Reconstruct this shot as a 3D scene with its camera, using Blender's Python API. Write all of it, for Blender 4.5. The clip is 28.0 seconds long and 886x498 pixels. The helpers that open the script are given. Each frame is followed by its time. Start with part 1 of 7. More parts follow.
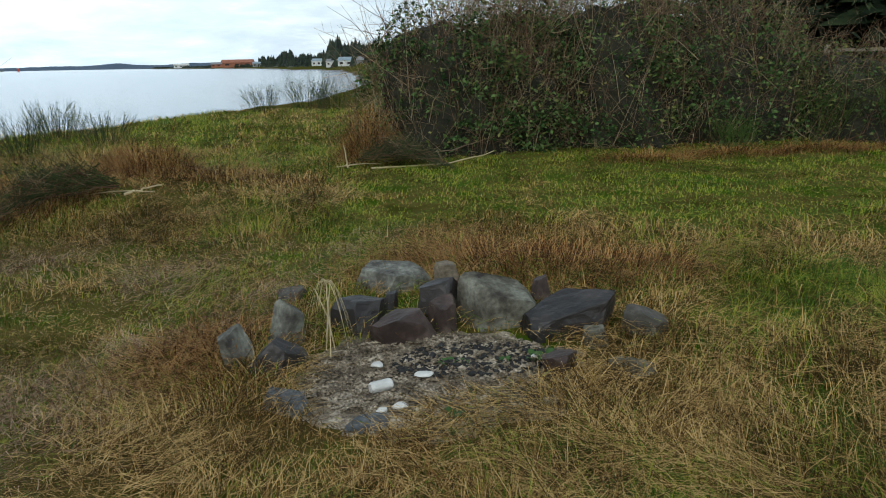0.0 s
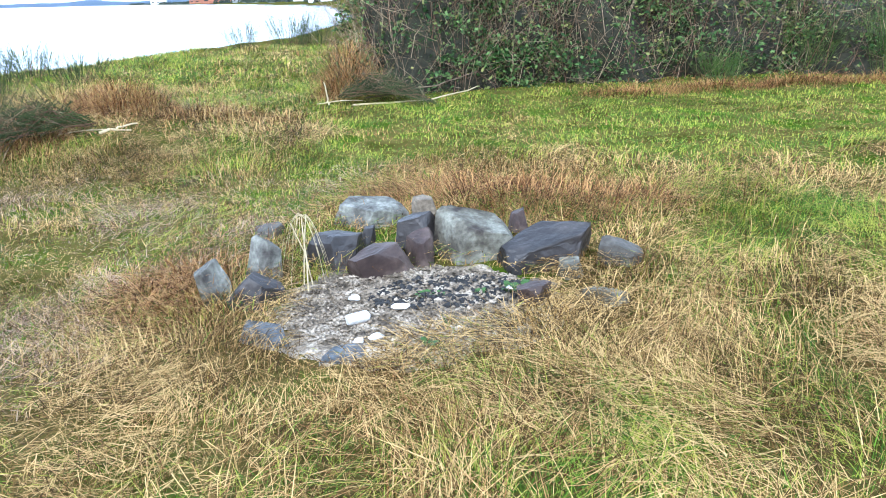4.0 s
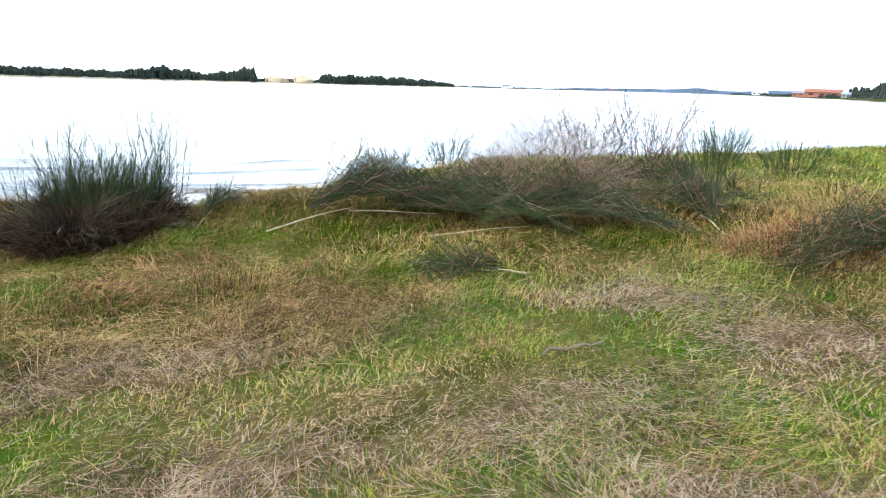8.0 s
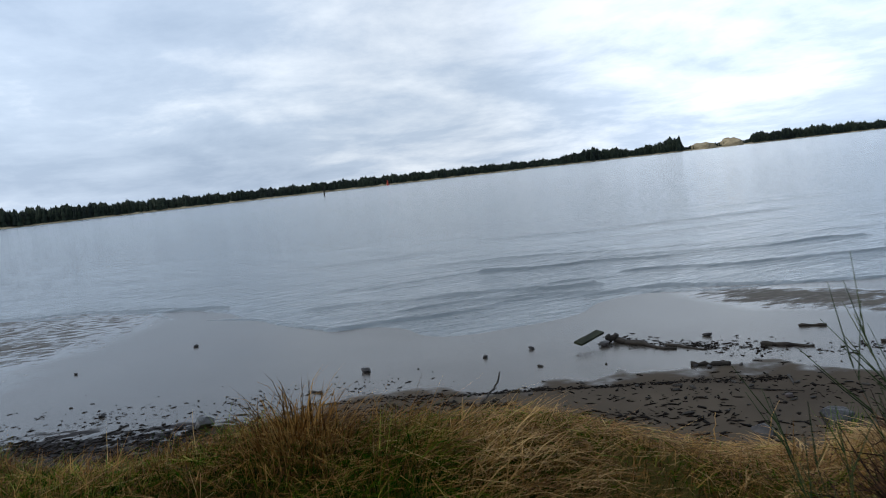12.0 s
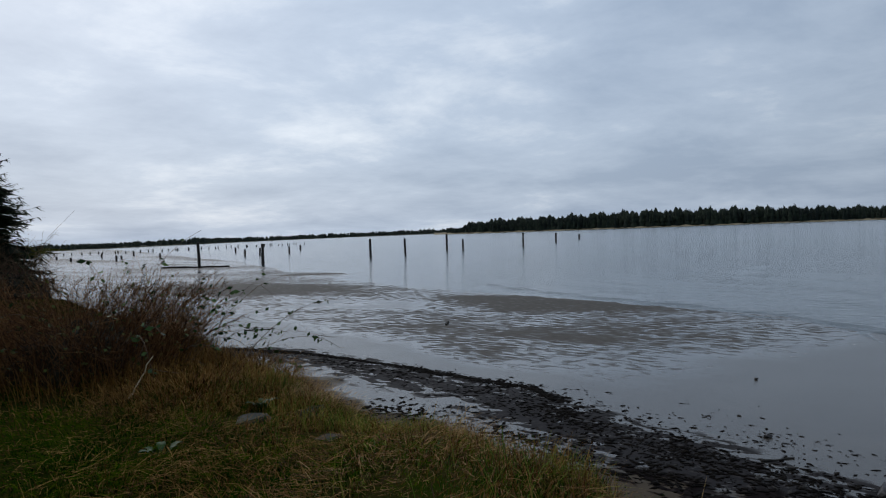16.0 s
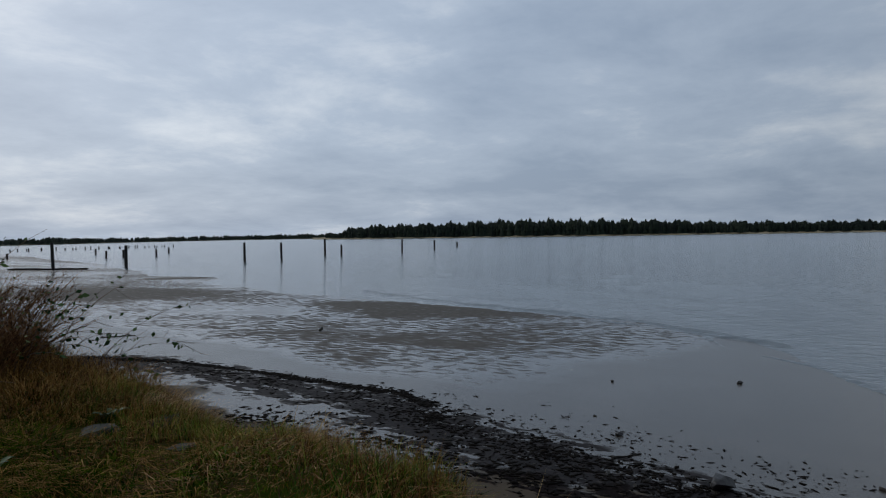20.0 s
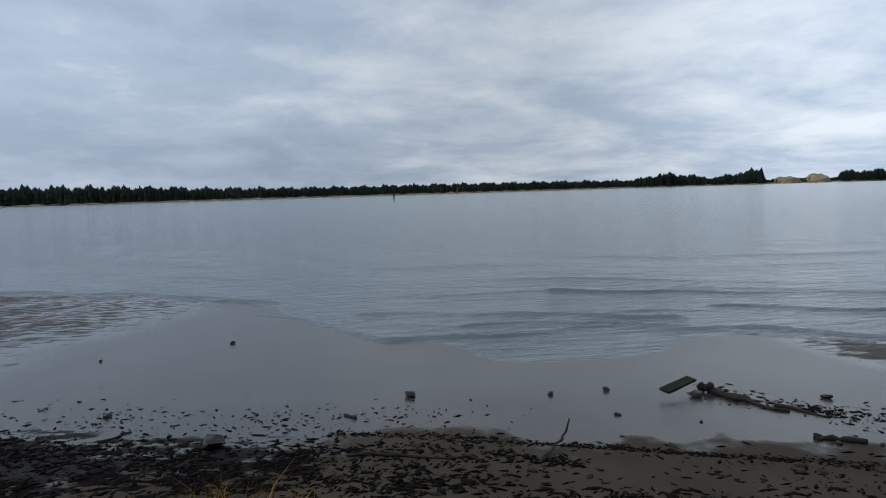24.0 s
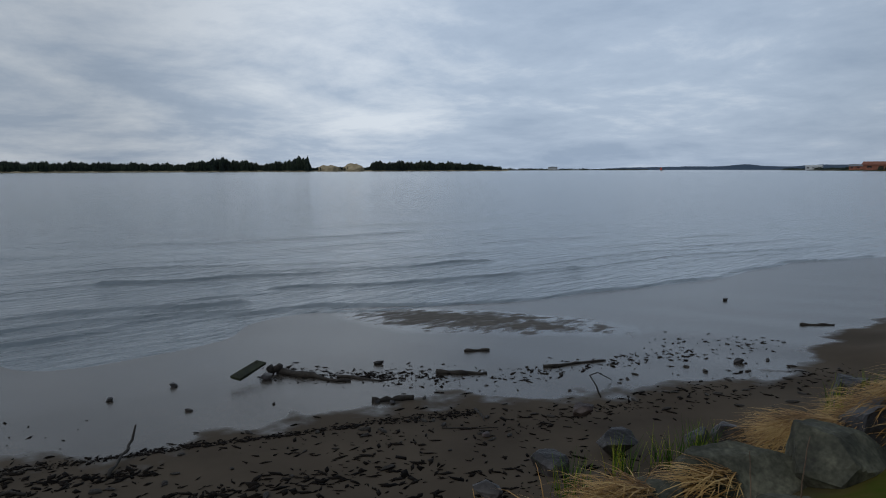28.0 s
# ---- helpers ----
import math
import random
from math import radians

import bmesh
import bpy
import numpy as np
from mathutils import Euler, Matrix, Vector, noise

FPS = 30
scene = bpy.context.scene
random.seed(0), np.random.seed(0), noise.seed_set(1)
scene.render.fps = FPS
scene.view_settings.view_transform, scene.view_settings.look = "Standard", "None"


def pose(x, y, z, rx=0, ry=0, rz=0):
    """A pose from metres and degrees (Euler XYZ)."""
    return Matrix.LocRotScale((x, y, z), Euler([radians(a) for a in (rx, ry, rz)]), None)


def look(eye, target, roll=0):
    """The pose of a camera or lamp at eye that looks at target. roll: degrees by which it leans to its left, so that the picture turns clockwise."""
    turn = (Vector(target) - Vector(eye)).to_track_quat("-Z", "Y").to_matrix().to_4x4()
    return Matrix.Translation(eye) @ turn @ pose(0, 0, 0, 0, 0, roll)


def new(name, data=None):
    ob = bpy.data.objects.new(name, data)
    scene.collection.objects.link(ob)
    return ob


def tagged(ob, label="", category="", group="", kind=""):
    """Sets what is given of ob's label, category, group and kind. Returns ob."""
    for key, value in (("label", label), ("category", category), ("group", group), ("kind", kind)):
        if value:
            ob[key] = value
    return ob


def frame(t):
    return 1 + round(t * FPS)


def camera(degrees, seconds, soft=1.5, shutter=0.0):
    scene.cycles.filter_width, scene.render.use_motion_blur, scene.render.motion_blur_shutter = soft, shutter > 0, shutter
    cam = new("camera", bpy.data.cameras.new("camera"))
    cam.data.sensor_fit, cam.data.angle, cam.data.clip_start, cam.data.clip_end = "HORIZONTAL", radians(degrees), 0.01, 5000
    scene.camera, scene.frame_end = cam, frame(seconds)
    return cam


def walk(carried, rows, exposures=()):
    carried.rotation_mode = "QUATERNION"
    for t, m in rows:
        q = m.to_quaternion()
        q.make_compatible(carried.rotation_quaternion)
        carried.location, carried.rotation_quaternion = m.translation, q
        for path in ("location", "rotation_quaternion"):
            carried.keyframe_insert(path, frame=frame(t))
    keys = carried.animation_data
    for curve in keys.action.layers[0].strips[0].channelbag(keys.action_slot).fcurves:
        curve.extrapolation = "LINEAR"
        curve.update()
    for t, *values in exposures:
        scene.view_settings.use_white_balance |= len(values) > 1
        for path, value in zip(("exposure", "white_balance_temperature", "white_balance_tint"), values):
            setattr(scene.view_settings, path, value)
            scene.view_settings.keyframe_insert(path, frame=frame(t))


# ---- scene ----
cam = camera(64.95, 28.0, soft=1.0, shutter=0.10)
PATH = [
    (0.00, pose(-0.000, 0.000, 1.585, 75.03, 0.99, -0.27)),
    (0.50, pose(-0.028, 0.004, 1.561, 74.80, -0.17, 2.23)),
    (1.00, pose(0.002, -0.011, 1.542, 70.34, 0.77, 1.91)),
    (1.50, pose(0.072, -0.012, 1.555, 69.86, 1.01, -5.40)),
    (2.00, pose(0.085, -0.019, 1.556, 69.88, 1.44, -8.11)),
    (2.50, pose(0.081, -0.030, 1.542, 69.42, 0.97, -5.69)),
    (3.00, pose(0.063, -0.022, 1.548, 67.97, 1.32, -2.65)),
    (3.50, pose(0.073, -0.019, 1.549, 69.20, 1.59, -1.55)),
    (5.50, pose(-0.113, 0.034, 1.532, 71.96, -1.43, -3.01)),
    (6.00, pose(-0.404, 0.166, 1.525, 73.90, -2.74, -8.00)),
    (6.10, pose(-0.455, 0.192, 1.528, 73.27, -2.25, -10.55)),
    (6.50, pose(-0.900, 0.205, 1.505, 71.90, -0.33, -2.50)),
    (7.00, pose(-1.660, 0.230, 1.475, 72.25, 1.40, 22.10)),
    (7.50, pose(-1.991, 0.457, 1.412, 72.44, -0.73, 35.97)),
    (8.00, pose(-2.818, 0.719, 1.473, 76.81, -1.59, 43.59)),
    (8.40, pose(-3.428, 0.756, 1.491, 76.15, -0.43, 44.95)),
    (8.90, pose(-4.162, 0.870, 1.500, 78.51, 3.57, 56.72)),
    (9.00, pose(-4.306, 0.838, 1.512, 79.21, 3.61, 59.67)),
    (9.50, pose(-5.077, 0.786, 1.480, 77.97, 1.75, 65.57)),
    (10.00, pose(-5.896, 0.921, 1.462, 80.31, 3.81, 71.20)),
    (10.30, pose(-6.244, 0.927, 1.481, 81.35, 3.77, 75.02)),
    (11.00, pose(-7.419, 1.074, 1.444, 78.00, 1.79, 67.31)),
    (11.50, pose(-8.215, 1.248, 1.427, 80.82, 4.82, 71.86)),
    (13.50, pose(-10.489, 1.532, 1.253, 87.18, 0.99, 89.62)),
    (14.00, pose(-10.448, 1.490, 1.244, 87.00, 1.13, 98.46)),
    (14.50, pose(-10.429, 1.450, 1.241, 87.64, 1.95, 108.68)),
    (15.00, pose(-10.420, 1.441, 1.245, 86.76, 2.46, 115.93)),
    (15.50, pose(-10.383, 1.388, 1.244, 87.25, 1.04, 123.17)),
    (16.00, pose(-10.373, 1.355, 1.256, 88.63, 2.09, 132.27)),
    (16.50, pose(-10.383, 1.318, 1.248, 90.33, 1.10, 139.38)),
    (17.00, pose(-10.385, 1.292, 1.255, 90.15, 1.94, 145.55)),
    (17.50, pose(-10.383, 1.258, 1.255, 89.95, 1.37, 149.82)),
    (18.00, pose(-10.371, 1.304, 1.248, 90.04, 2.18, 153.09)),
    (18.50, pose(-10.359, 1.352, 1.261, 90.22, 1.44, 150.33)),
    (19.00, pose(-10.377, 1.403, 1.255, 89.84, 0.92, 141.68)),
    (19.50, pose(-10.391, 1.445, 1.247, 89.71, 1.17, 131.90)),
    (20.00, pose(-10.401, 1.464, 1.249, 88.89, 0.87, 122.40)),
    (20.50, pose(-10.398, 1.484, 1.255, 88.36, 1.85, 115.94)),
    (21.00, pose(-10.418, 1.507, 1.256, 87.65, 2.10, 112.30)),
    (21.50, pose(-10.432, 1.520, 1.259, 87.52, 1.48, 108.07)),
    (22.00, pose(-10.419, 1.563, 1.256, 87.60, 1.23, 100.64)),
    (22.50, pose(-10.412, 1.595, 1.255, 87.70, 1.30, 92.71)),
    (24.50, pose(-10.440, 1.637, 1.251, 85.87, 1.38, 80.26)),
    (25.00, pose(-10.424, 1.658, 1.254, 87.31, 1.27, 76.83)),
    (25.50, pose(-10.414, 1.664, 1.243, 86.79, 1.57, 73.95)),
    (26.00, pose(-10.446, 1.651, 1.264, 88.24, 0.04, 67.61)),
    (26.50, pose(-10.471, 1.608, 1.269, 87.74, 0.60, 56.07)),
    (27.00, pose(-10.517, 1.561, 1.276, 87.86, -1.57, 45.82)),
    (27.50, pose(-10.578, 1.502, 1.257, 87.09, -0.69, 45.61)),
    (28.00, pose(-10.657, 1.590, 1.247, 83.50, 0.07, 47.30)),
]
EXPOSURE = [(0.0, 0.82, 7000, 3), (0.5, 0.82, 7000, 3), (1.0, 1.90, 7000, 6), (2.0, 2.56, 6600, 9), (3.5, 2.72, 5900, 10), (6.0, 2.80, 5500, 10), (7.4, 2.74, 5900, 10), (8.0, 2.35, 6500, 10), (8.4, 1.55, 6500, 10), (8.9, 0.60, 6500, 10), (9.6, 0.43, 6500, 10), (11.5, 0.43, 6500, 10), (13.5, -0.15, 6500, 10), (16.0, -0.28, 6500, 10), (17.2, -0.48, 6500, 10), (20.0, -0.52, 6500, 10), (22.0, -0.40, 6500, 10), (24.5, -0.15, 6500, 10), (26.0, -0.3, 6500, 10), (28.0, -0.48, 6500, 10)]
walk(cam, PATH, EXPOSURE)

# ---- world and sun ----
SUN_AZ, SUN_EL = 165.0, 34.0   # degrees to the left of +y, and above the horizon


def build_world():
    w = bpy.data.worlds.new("overcast_sky")
    scene.world = w
    w.use_nodes = True
    nt = w.node_tree
    nt.nodes.clear()
    N, L = nt.nodes.new, nt.links.new
    out, bg = N("ShaderNodeOutputWorld"), N("ShaderNodeBackground")
    sky = N("ShaderNodeTexSky")
    sky.sky_type, sky.sun_disc = "NISHITA", False
    sky.sun_elevation = radians(SUN_EL)
    sky.sun_rotation = radians(-SUN_AZ)
    sky.dust_density, sky.air_density = 3.0, 1.0
    tc, sep = N("ShaderNodeTexCoord"), N("ShaderNodeSeparateXYZ")
    L(tc.outputs["Generated"], sep.inputs[0])
    # the cloud deck: the direction laid out on a flat sheet overhead
    zz = N("ShaderNodeMath"); zz.operation = "MAXIMUM"; zz.inputs[1].default_value = 0.0
    L(sep.outputs["Z"], zz.inputs[0])
    za = N("ShaderNodeMath"); za.operation = "ADD"; za.inputs[1].default_value = 0.17
    L(zz.outputs[0], za.inputs[0])
    dx, dy = N("ShaderNodeMath"), N("ShaderNodeMath")
    dx.operation = dy.operation = "DIVIDE"
    L(sep.outputs["X"], dx.inputs[0]); L(za.outputs[0], dx.inputs[1])
    L(sep.outputs["Y"], dy.inputs[0]); L(za.outputs[0], dy.inputs[1])
    comb = N("ShaderNodeCombineXYZ")
    L(dx.outputs[0], comb.inputs[0]); L(dy.outputs[0], comb.inputs[1])
    n1, n2 = N("ShaderNodeTexNoise"), N("ShaderNodeTexNoise")
    for n, sc, de, ro, di in ((n1, 0.34, 7.0, 0.52, 0.3), (n2, 1.3, 9.0, 0.62, 0.2)):
        n.inputs["Scale"].default_value, n.inputs["Detail"].default_value = sc, de
        n.inputs["Roughness"].default_value, n.inputs["Distortion"].default_value = ro, di
        L(comb.outputs[0], n.inputs["Vector"])
    mixn = N("ShaderNodeMix")
    mixn.inputs["Factor"].default_value = 0.42
    L(n1.outputs["Fac"], mixn.inputs["A"]); L(n2.outputs["Fac"], mixn.inputs["B"])
    ramp = N("ShaderNodeValToRGB")
    el = ramp.color_ramp.elements
    el[0].position, el[0].color = 0.385, (0.32, 0.41, 0.545, 1)
    el[1].position, el[1].color = 0.615, (0.72, 0.79, 0.875, 1)
    mid = ramp.color_ramp.elements.new(0.50)
    mid.color = (0.44, 0.535, 0.67, 1)
    L(mixn.outputs["Result"], ramp.inputs[0])
    # the thinner cloud round the hidden sun
    sunv = N("ShaderNodeVectorMath"); sunv.operation = "DOT_PRODUCT"
    a, e = radians(SUN_AZ), radians(SUN_EL)
    sunv.inputs[1].default_value = (-math.sin(a) * math.cos(e), math.cos(a) * math.cos(e), math.sin(e))
    L(tc.outputs["Generated"], sunv.inputs[0])
    glow = N("ShaderNodeMapRange")
    glow.inputs["From Min"].default_value, glow.inputs["From Max"].default_value = 0.2, 1.0
    glow.inputs["To Min"].default_value, glow.inputs["To Max"].default_value = 0.93, 1.50
    L(sunv.outputs["Value"], glow.inputs["Value"])
    scl = N("ShaderNodeVectorMath"); scl.operation = "SCALE"
    L(ramp.outputs[0], scl.inputs[0]); L(glow.outputs[0], scl.inputs["Scale"])
    # a little of the clear sky's colour through the deck
    # a brighter break in the cloud, low over the bay to the north-west
    brk = N("ShaderNodeVectorMath"); brk.operation = "DOT_PRODUCT"
    a, e = radians(40.0), radians(9.0)
    brk.inputs[1].default_value = (-math.sin(a) * math.cos(e), math.cos(a) * math.cos(e), math.sin(e))
    L(tc.outputs["Generated"], brk.inputs[0])
    brr = N("ShaderNodeMapRange"); brr.interpolation_type = "SMOOTHSTEP"
    for k, q in (("From Min", 0.82), ("From Max", 1.0), ("To Min", 1.0), ("To Max", 1.50)):
        brr.inputs[k].default_value = q
    L(brk.outputs["Value"], brr.inputs["Value"])
    both = N("ShaderNodeVectorMath"); both.operation = "SCALE"
    L(scl.outputs[0], both.inputs[0]); L(brr.outputs[0], both.inputs["Scale"])
    scl = both
    skys = N("ShaderNodeVectorMath"); skys.operation = "SCALE"; skys.inputs["Scale"].default_value = 0.012
    L(sky.outputs[0], skys.inputs[0])
    add = N("ShaderNodeVectorMath"); add.operation = "ADD"
    L(scl.outputs[0], add.inputs[0]); L(skys.outputs[0], add.inputs[1])
    # sky dimmed towards the unseen zenith, added to lower the light on the ground
    deck = N("ShaderNodeMapRange")
    for k, q in (("From Min", 0.42), ("From Max", 0.9), ("To Min", 1.0), ("To Max", 0.5)):
        deck.inputs[k].default_value = q
    L(sep.outputs["Z"], deck.inputs["Value"])
    thick = N("ShaderNodeVectorMath"); thick.operation = "SCALE"
    L(add.outputs[0], thick.inputs[0]); L(deck.outputs[0], thick.inputs["Scale"])
    add = thick
    L(add.outputs[0], bg.inputs["Color"])
    bg.inputs["Strength"].default_value = 0.9
    L(bg.outputs[0], out.inputs[0])


build_world()
sun = new("sun", bpy.data.lights.new("sun", "SUN"))
sun.data.energy, sun.data.angle, sun.data.color = 0.5, radians(25), (1.0, 0.96, 0.9)
sun.matrix_world = look((-40 * math.sin(radians(SUN_AZ)), 40 * math.cos(radians(SUN_AZ)), 27), (0, 0, 0))


# ---- materials ----
def mat(name, cols, scale=4.0, rough=0.8, bump=0.2, bscale=40.0, fine=None, island=0.0, objrand=0.0, metal=0.0, detail=5.0, spec=0.3, stretch=None, bdist=0.01):
    """Noise between the colours of cols, at scale per metre, with a fine grain, bump, and a change from piece to piece."""
    m = bpy.data.materials.new(name)
    m.use_nodes = True
    nt = m.node_tree
    N, L = nt.nodes.new, nt.links.new
    b = nt.nodes["Principled BSDF"]
    tc = N("ShaderNodeTexCoord")
    vec = tc.outputs["Object"]
    if stretch:
        mp = N("ShaderNodeMapping")
        mp.inputs["Scale"].default_value = stretch
        L(vec, mp.inputs[0])
        vec = mp.outputs[0]
    n1 = N("ShaderNodeTexNoise")
    n1.inputs["Scale"].default_value, n1.inputs["Detail"].default_value = scale, detail
    n1.inputs["Roughness"].default_value = 0.6
    L(vec, n1.inputs["Vector"])
    fac = n1.outputs["Fac"]
    shift = None
    if island:
        g = N("ShaderNodeNewGeometry")
        shift = (g.outputs["Random Per Island"], island)
    elif objrand:
        g = N("ShaderNodeObjectInfo")
        shift = (g.outputs["Random"], objrand)
    if shift:
        ma = N("ShaderNodeMath"); ma.operation = "MULTIPLY_ADD"
        ma.inputs[1].default_value = shift[1]
        L(shift[0], ma.inputs[0]); L(fac, ma.inputs[2])
        mb = N("ShaderNodeMath"); mb.operation = "SUBTRACT"; mb.inputs[1].default_value = shift[1] / 2
        L(ma.outputs[0], mb.inputs[0])
        fac = mb.outputs[0]
    r = N("ShaderNodeValToRGB")
    es = r.color_ramp.elements
    lo, hi = 0.32, 0.68
    for i, c in enumerate(cols):
        p = lo + (hi - lo) * i / max(1, len(cols) - 1)
        e = es[i] if i < 2 else es.new(p)
        e.position, e.color = p, (*c, 1)
    if len(cols) > 2:
        for e, (i, c) in zip(sorted(es, key=lambda q: q.position), enumerate(cols)):
            e.position, e.color = lo + (hi - lo) * i / (len(cols) - 1), (*c, 1)
    L(fac, r.inputs[0])
    col = r.outputs[0]
    n2 = N("ShaderNodeTexNoise")
    n2.inputs["Scale"].default_value, n2.inputs["Detail"].default_value = bscale, 4.0
    L(vec, n2.inputs["Vector"])
    if fine:
        mx = N("ShaderNodeMix"); mx.data_type = "RGBA"; mx.blend_type = "MULTIPLY"
        mr = N("ShaderNodeMapRange")
        mr.inputs["To Min"].default_value, mr.inputs["To Max"].default_value = 1 - fine, 1 + fine
        mr.inputs["From Min"].default_value, mr.inputs["From Max"].default_value = 0.3, 0.7
        L(n2.outputs["Fac"], mr.inputs["Value"])
        mx.inputs["Factor"].default_value = 1.0
        L(col, mx.inputs["A"]); L(mr.outputs[0], mx.inputs["B"])
        col = mx.outputs["Result"]
    L(col, b.inputs["Base Color"])
    b.inputs["Roughness"].default_value, b.inputs["Metallic"].default_value = rough, metal
    b.inputs["Specular IOR Level"].default_value = spec
    if bump:
        bp = N("ShaderNodeBump")
        bp.inputs["Strength"].default_value, bp.inputs["Distance"].default_value = bump, bdist
        L(n2.outputs["Fac"], bp.inputs["Height"])
        L(bp.outputs[0], b.inputs["Normal"])
    return m


M = {}
M["turf"] = mat("turf", [(0.05, 0.045, 0.018), (0.10, 0.075, 0.03), (0.05, 0.075, 0.018)], 1.2, 0.95, 0.6, 60, 0.4)
M["grass_green"] = mat("grass_green", [(0.024, 0.068, 0.005), (0.092, 0.176, 0.015), (0.300, 0.300, 0.045)], 1.3, 0.7, 0, island=0.55, spec=0.08)
M["grass_tan"] = mat("grass_tan", [(0.040, 0.022, 0.005), (0.205, 0.120, 0.036), (0.52, 0.350, 0.145)], 1.6, 0.75, 0, island=0.62, spec=0.08)
M["grass_rust"] = mat("grass_rust", [(0.045, 0.018, 0.006), (0.175, 0.077, 0.025), (0.40, 0.225, 0.09)], 1.9, 0.75, 0, island=0.62, spec=0.08)
M["hay"] = mat("cut_hay", [(0.070, 0.039, 0.024), (0.235, 0.146, 0.092), (0.45, 0.32, 0.215)], 2.2, 0.75, 0, island=0.6, spec=0.08)
M["lawn"] = mat("lawn_grass", [(0.006, 0.024, 0.0005), (0.019, 0.058, 0.001), (0.070, 0.092, 0.005)], 1.0, 0.9, 0, island=0.5, spec=0.0)
M["bank_grass"] = mat("bank_grass", [(0.055, 0.027, 0.006), (0.185, 0.085, 0.018), (0.38, 0.215, 0.062)], 1.3, 0.8, 0, island=0.45, spec=0.05)
M["straw"] = mat("straw", [(0.13, 0.062, 0.016), (0.34, 0.19, 0.058), (0.54, 0.36, 0.14)], 3, 0.6, 0, island=0.35, spec=0.15)
M["broom"] = mat("broom_stem", [(0.012, 0.024, 0.008), (0.028, 0.048, 0.014), (0.065, 0.080, 0.026)], 2.5, 0.7, 0, island=0.3, spec=0.15)
M["broom_fresh"] = mat("fresh_broom_stem", [(0.03, 0.06, 0.012), (0.055, 0.10, 0.022), (0.10, 0.14, 0.035)], 2.5, 0.7, 0, island=0.3, spec=0.15)
M["broom_dead"] = mat("dead_broom_stem", [(0.014, 0.009, 0.007), (0.042, 0.025, 0.017), (0.12, 0.066, 0.038)], 2.5, 0.85, 0, island=0.5, spec=0.05)
M["broom_faded"] = mat("faded_broom_stem", [(0.020, 0.017, 0.011), (0.052, 0.043, 0.026), (0.13, 0.106, 0.062)], 2.5, 0.75, 0, island=0.4, spec=0.1)
M["twig"] = mat("twig", [(0.06, 0.04, 0.028), (0.12, 0.08, 0.055), (0.22, 0.16, 0.11)], 2.0, 0.8, 0, island=0.3)
M["twig_red"] = mat("dead_stem", [(0.055, 0.028, 0.016), (0.11, 0.055, 0.031), (0.18, 0.10, 0.058)], 2.0, 0.8, 0, island=0.3)
M["bramble_dead"] = mat("dead_bramble", [(0.040, 0.018, 0.008), (0.12, 0.055, 0.022), (0.24, 0.12, 0.05)], 2.0, 0.85, 0, island=0.45, spec=0.08)
M["pale_stick"] = mat("pale_stick", [(0.32, 0.26, 0.15), (0.50, 0.42, 0.27)], 8, 0.7, 0.3, 60, 0.2)
M["leaf_dark"] = mat("leaf_dark", [(0.012, 0.032, 0.008), (0.036, 0.078, 0.019), (0.095, 0.150, 0.048)], 1.5, 0.5, 0, island=0.45, spec=0.12)
M["leaf_olive"] = mat("leaf_olive", [(0.05, 0.07, 0.014), (0.10, 0.125, 0.025), (0.17, 0.16, 0.045)], 1.5, 0.6, 0, island=0.35)
# near-black filler colour: the shade inside a bush, put into the material
M["thicket_inner_shade"] = mat("thicket_inner_shade", [(0.012, 0.013, 0.008), (0.03, 0.028, 0.016)], 3, 0.95, 0.8, 20, 0.4)
M["needle"] = mat("needle", [(0.008, 0.014, 0.008), (0.016, 0.028, 0.014), (0.03, 0.045, 0.02)], 2.0, 0.8, 0, island=0.35, spec=0.1)
M["bark"] = mat("bark", [(0.03, 0.022, 0.016), (0.07, 0.05, 0.038)], 6, 0.9, 0.6, 30, 0.3)
M["rock_grey"] = mat("rock_grey", [(0.032, 0.029, 0.026), (0.075, 0.071, 0.062), (0.15, 0.145, 0.125)], 2.6, 0.75, 0.6, 30, 0.22)
M["rock_dark"] = mat("rock_dark", [(0.007, 0.006, 0.006), (0.018, 0.015, 0.0145), (0.062, 0.054, 0.050)], 2.6, 0.5, 0.6, 30, 0.25, spec=0.5)
M["rock_rust"] = mat("rock_rust", [(0.018, 0.012, 0.011), (0.046, 0.030, 0.026), (0.11, 0.085, 0.072)], 3.0, 0.6, 0.5, 28, 0.3, spec=0.4)
M["rock_mossy"] = mat("rock_mossy", [(0.028, 0.028, 0.021), (0.075, 0.075, 0.053), (0.17, 0.165, 0.115)], 2.4, 0.8, 0.5, 30, 0.35)
M["slab"] = mat("bank_slab", [(0.018, 0.019, 0.015), (0.042, 0.042, 0.034), (0.085, 0.085, 0.068)], 4.0, 0.85, 0.6, 34, 0.3)
M["ash"] = mat("ash", [(0.055, 0.044, 0.032), (0.21, 0.17, 0.125), (0.46, 0.40, 0.32)], 9.0, 0.95, 0.9, 70, 0.6, bdist=0.02)
M["charcoal"] = mat("charcoal", [(0.01, 0.01, 0.01), (0.03, 0.03, 0.03)], 20, 0.8, 0.7, 80)
M["driftwood"] = mat("driftwood", [(0.02, 0.017, 0.014), (0.05, 0.042, 0.034)], 6, 0.75, 0.5, 40, 0.3)
M["wrack"] = mat("wrack", [(0.006, 0.005, 0.0045), (0.018, 0.014, 0.011)], 10, 0.8, 0.4, 60, island=0.3, spec=0.03)
M["piling"] = mat("piling", [(0.015, 0.014, 0.013), (0.04, 0.035, 0.03)], 3, 0.85, 0.5, 20, 0.3)
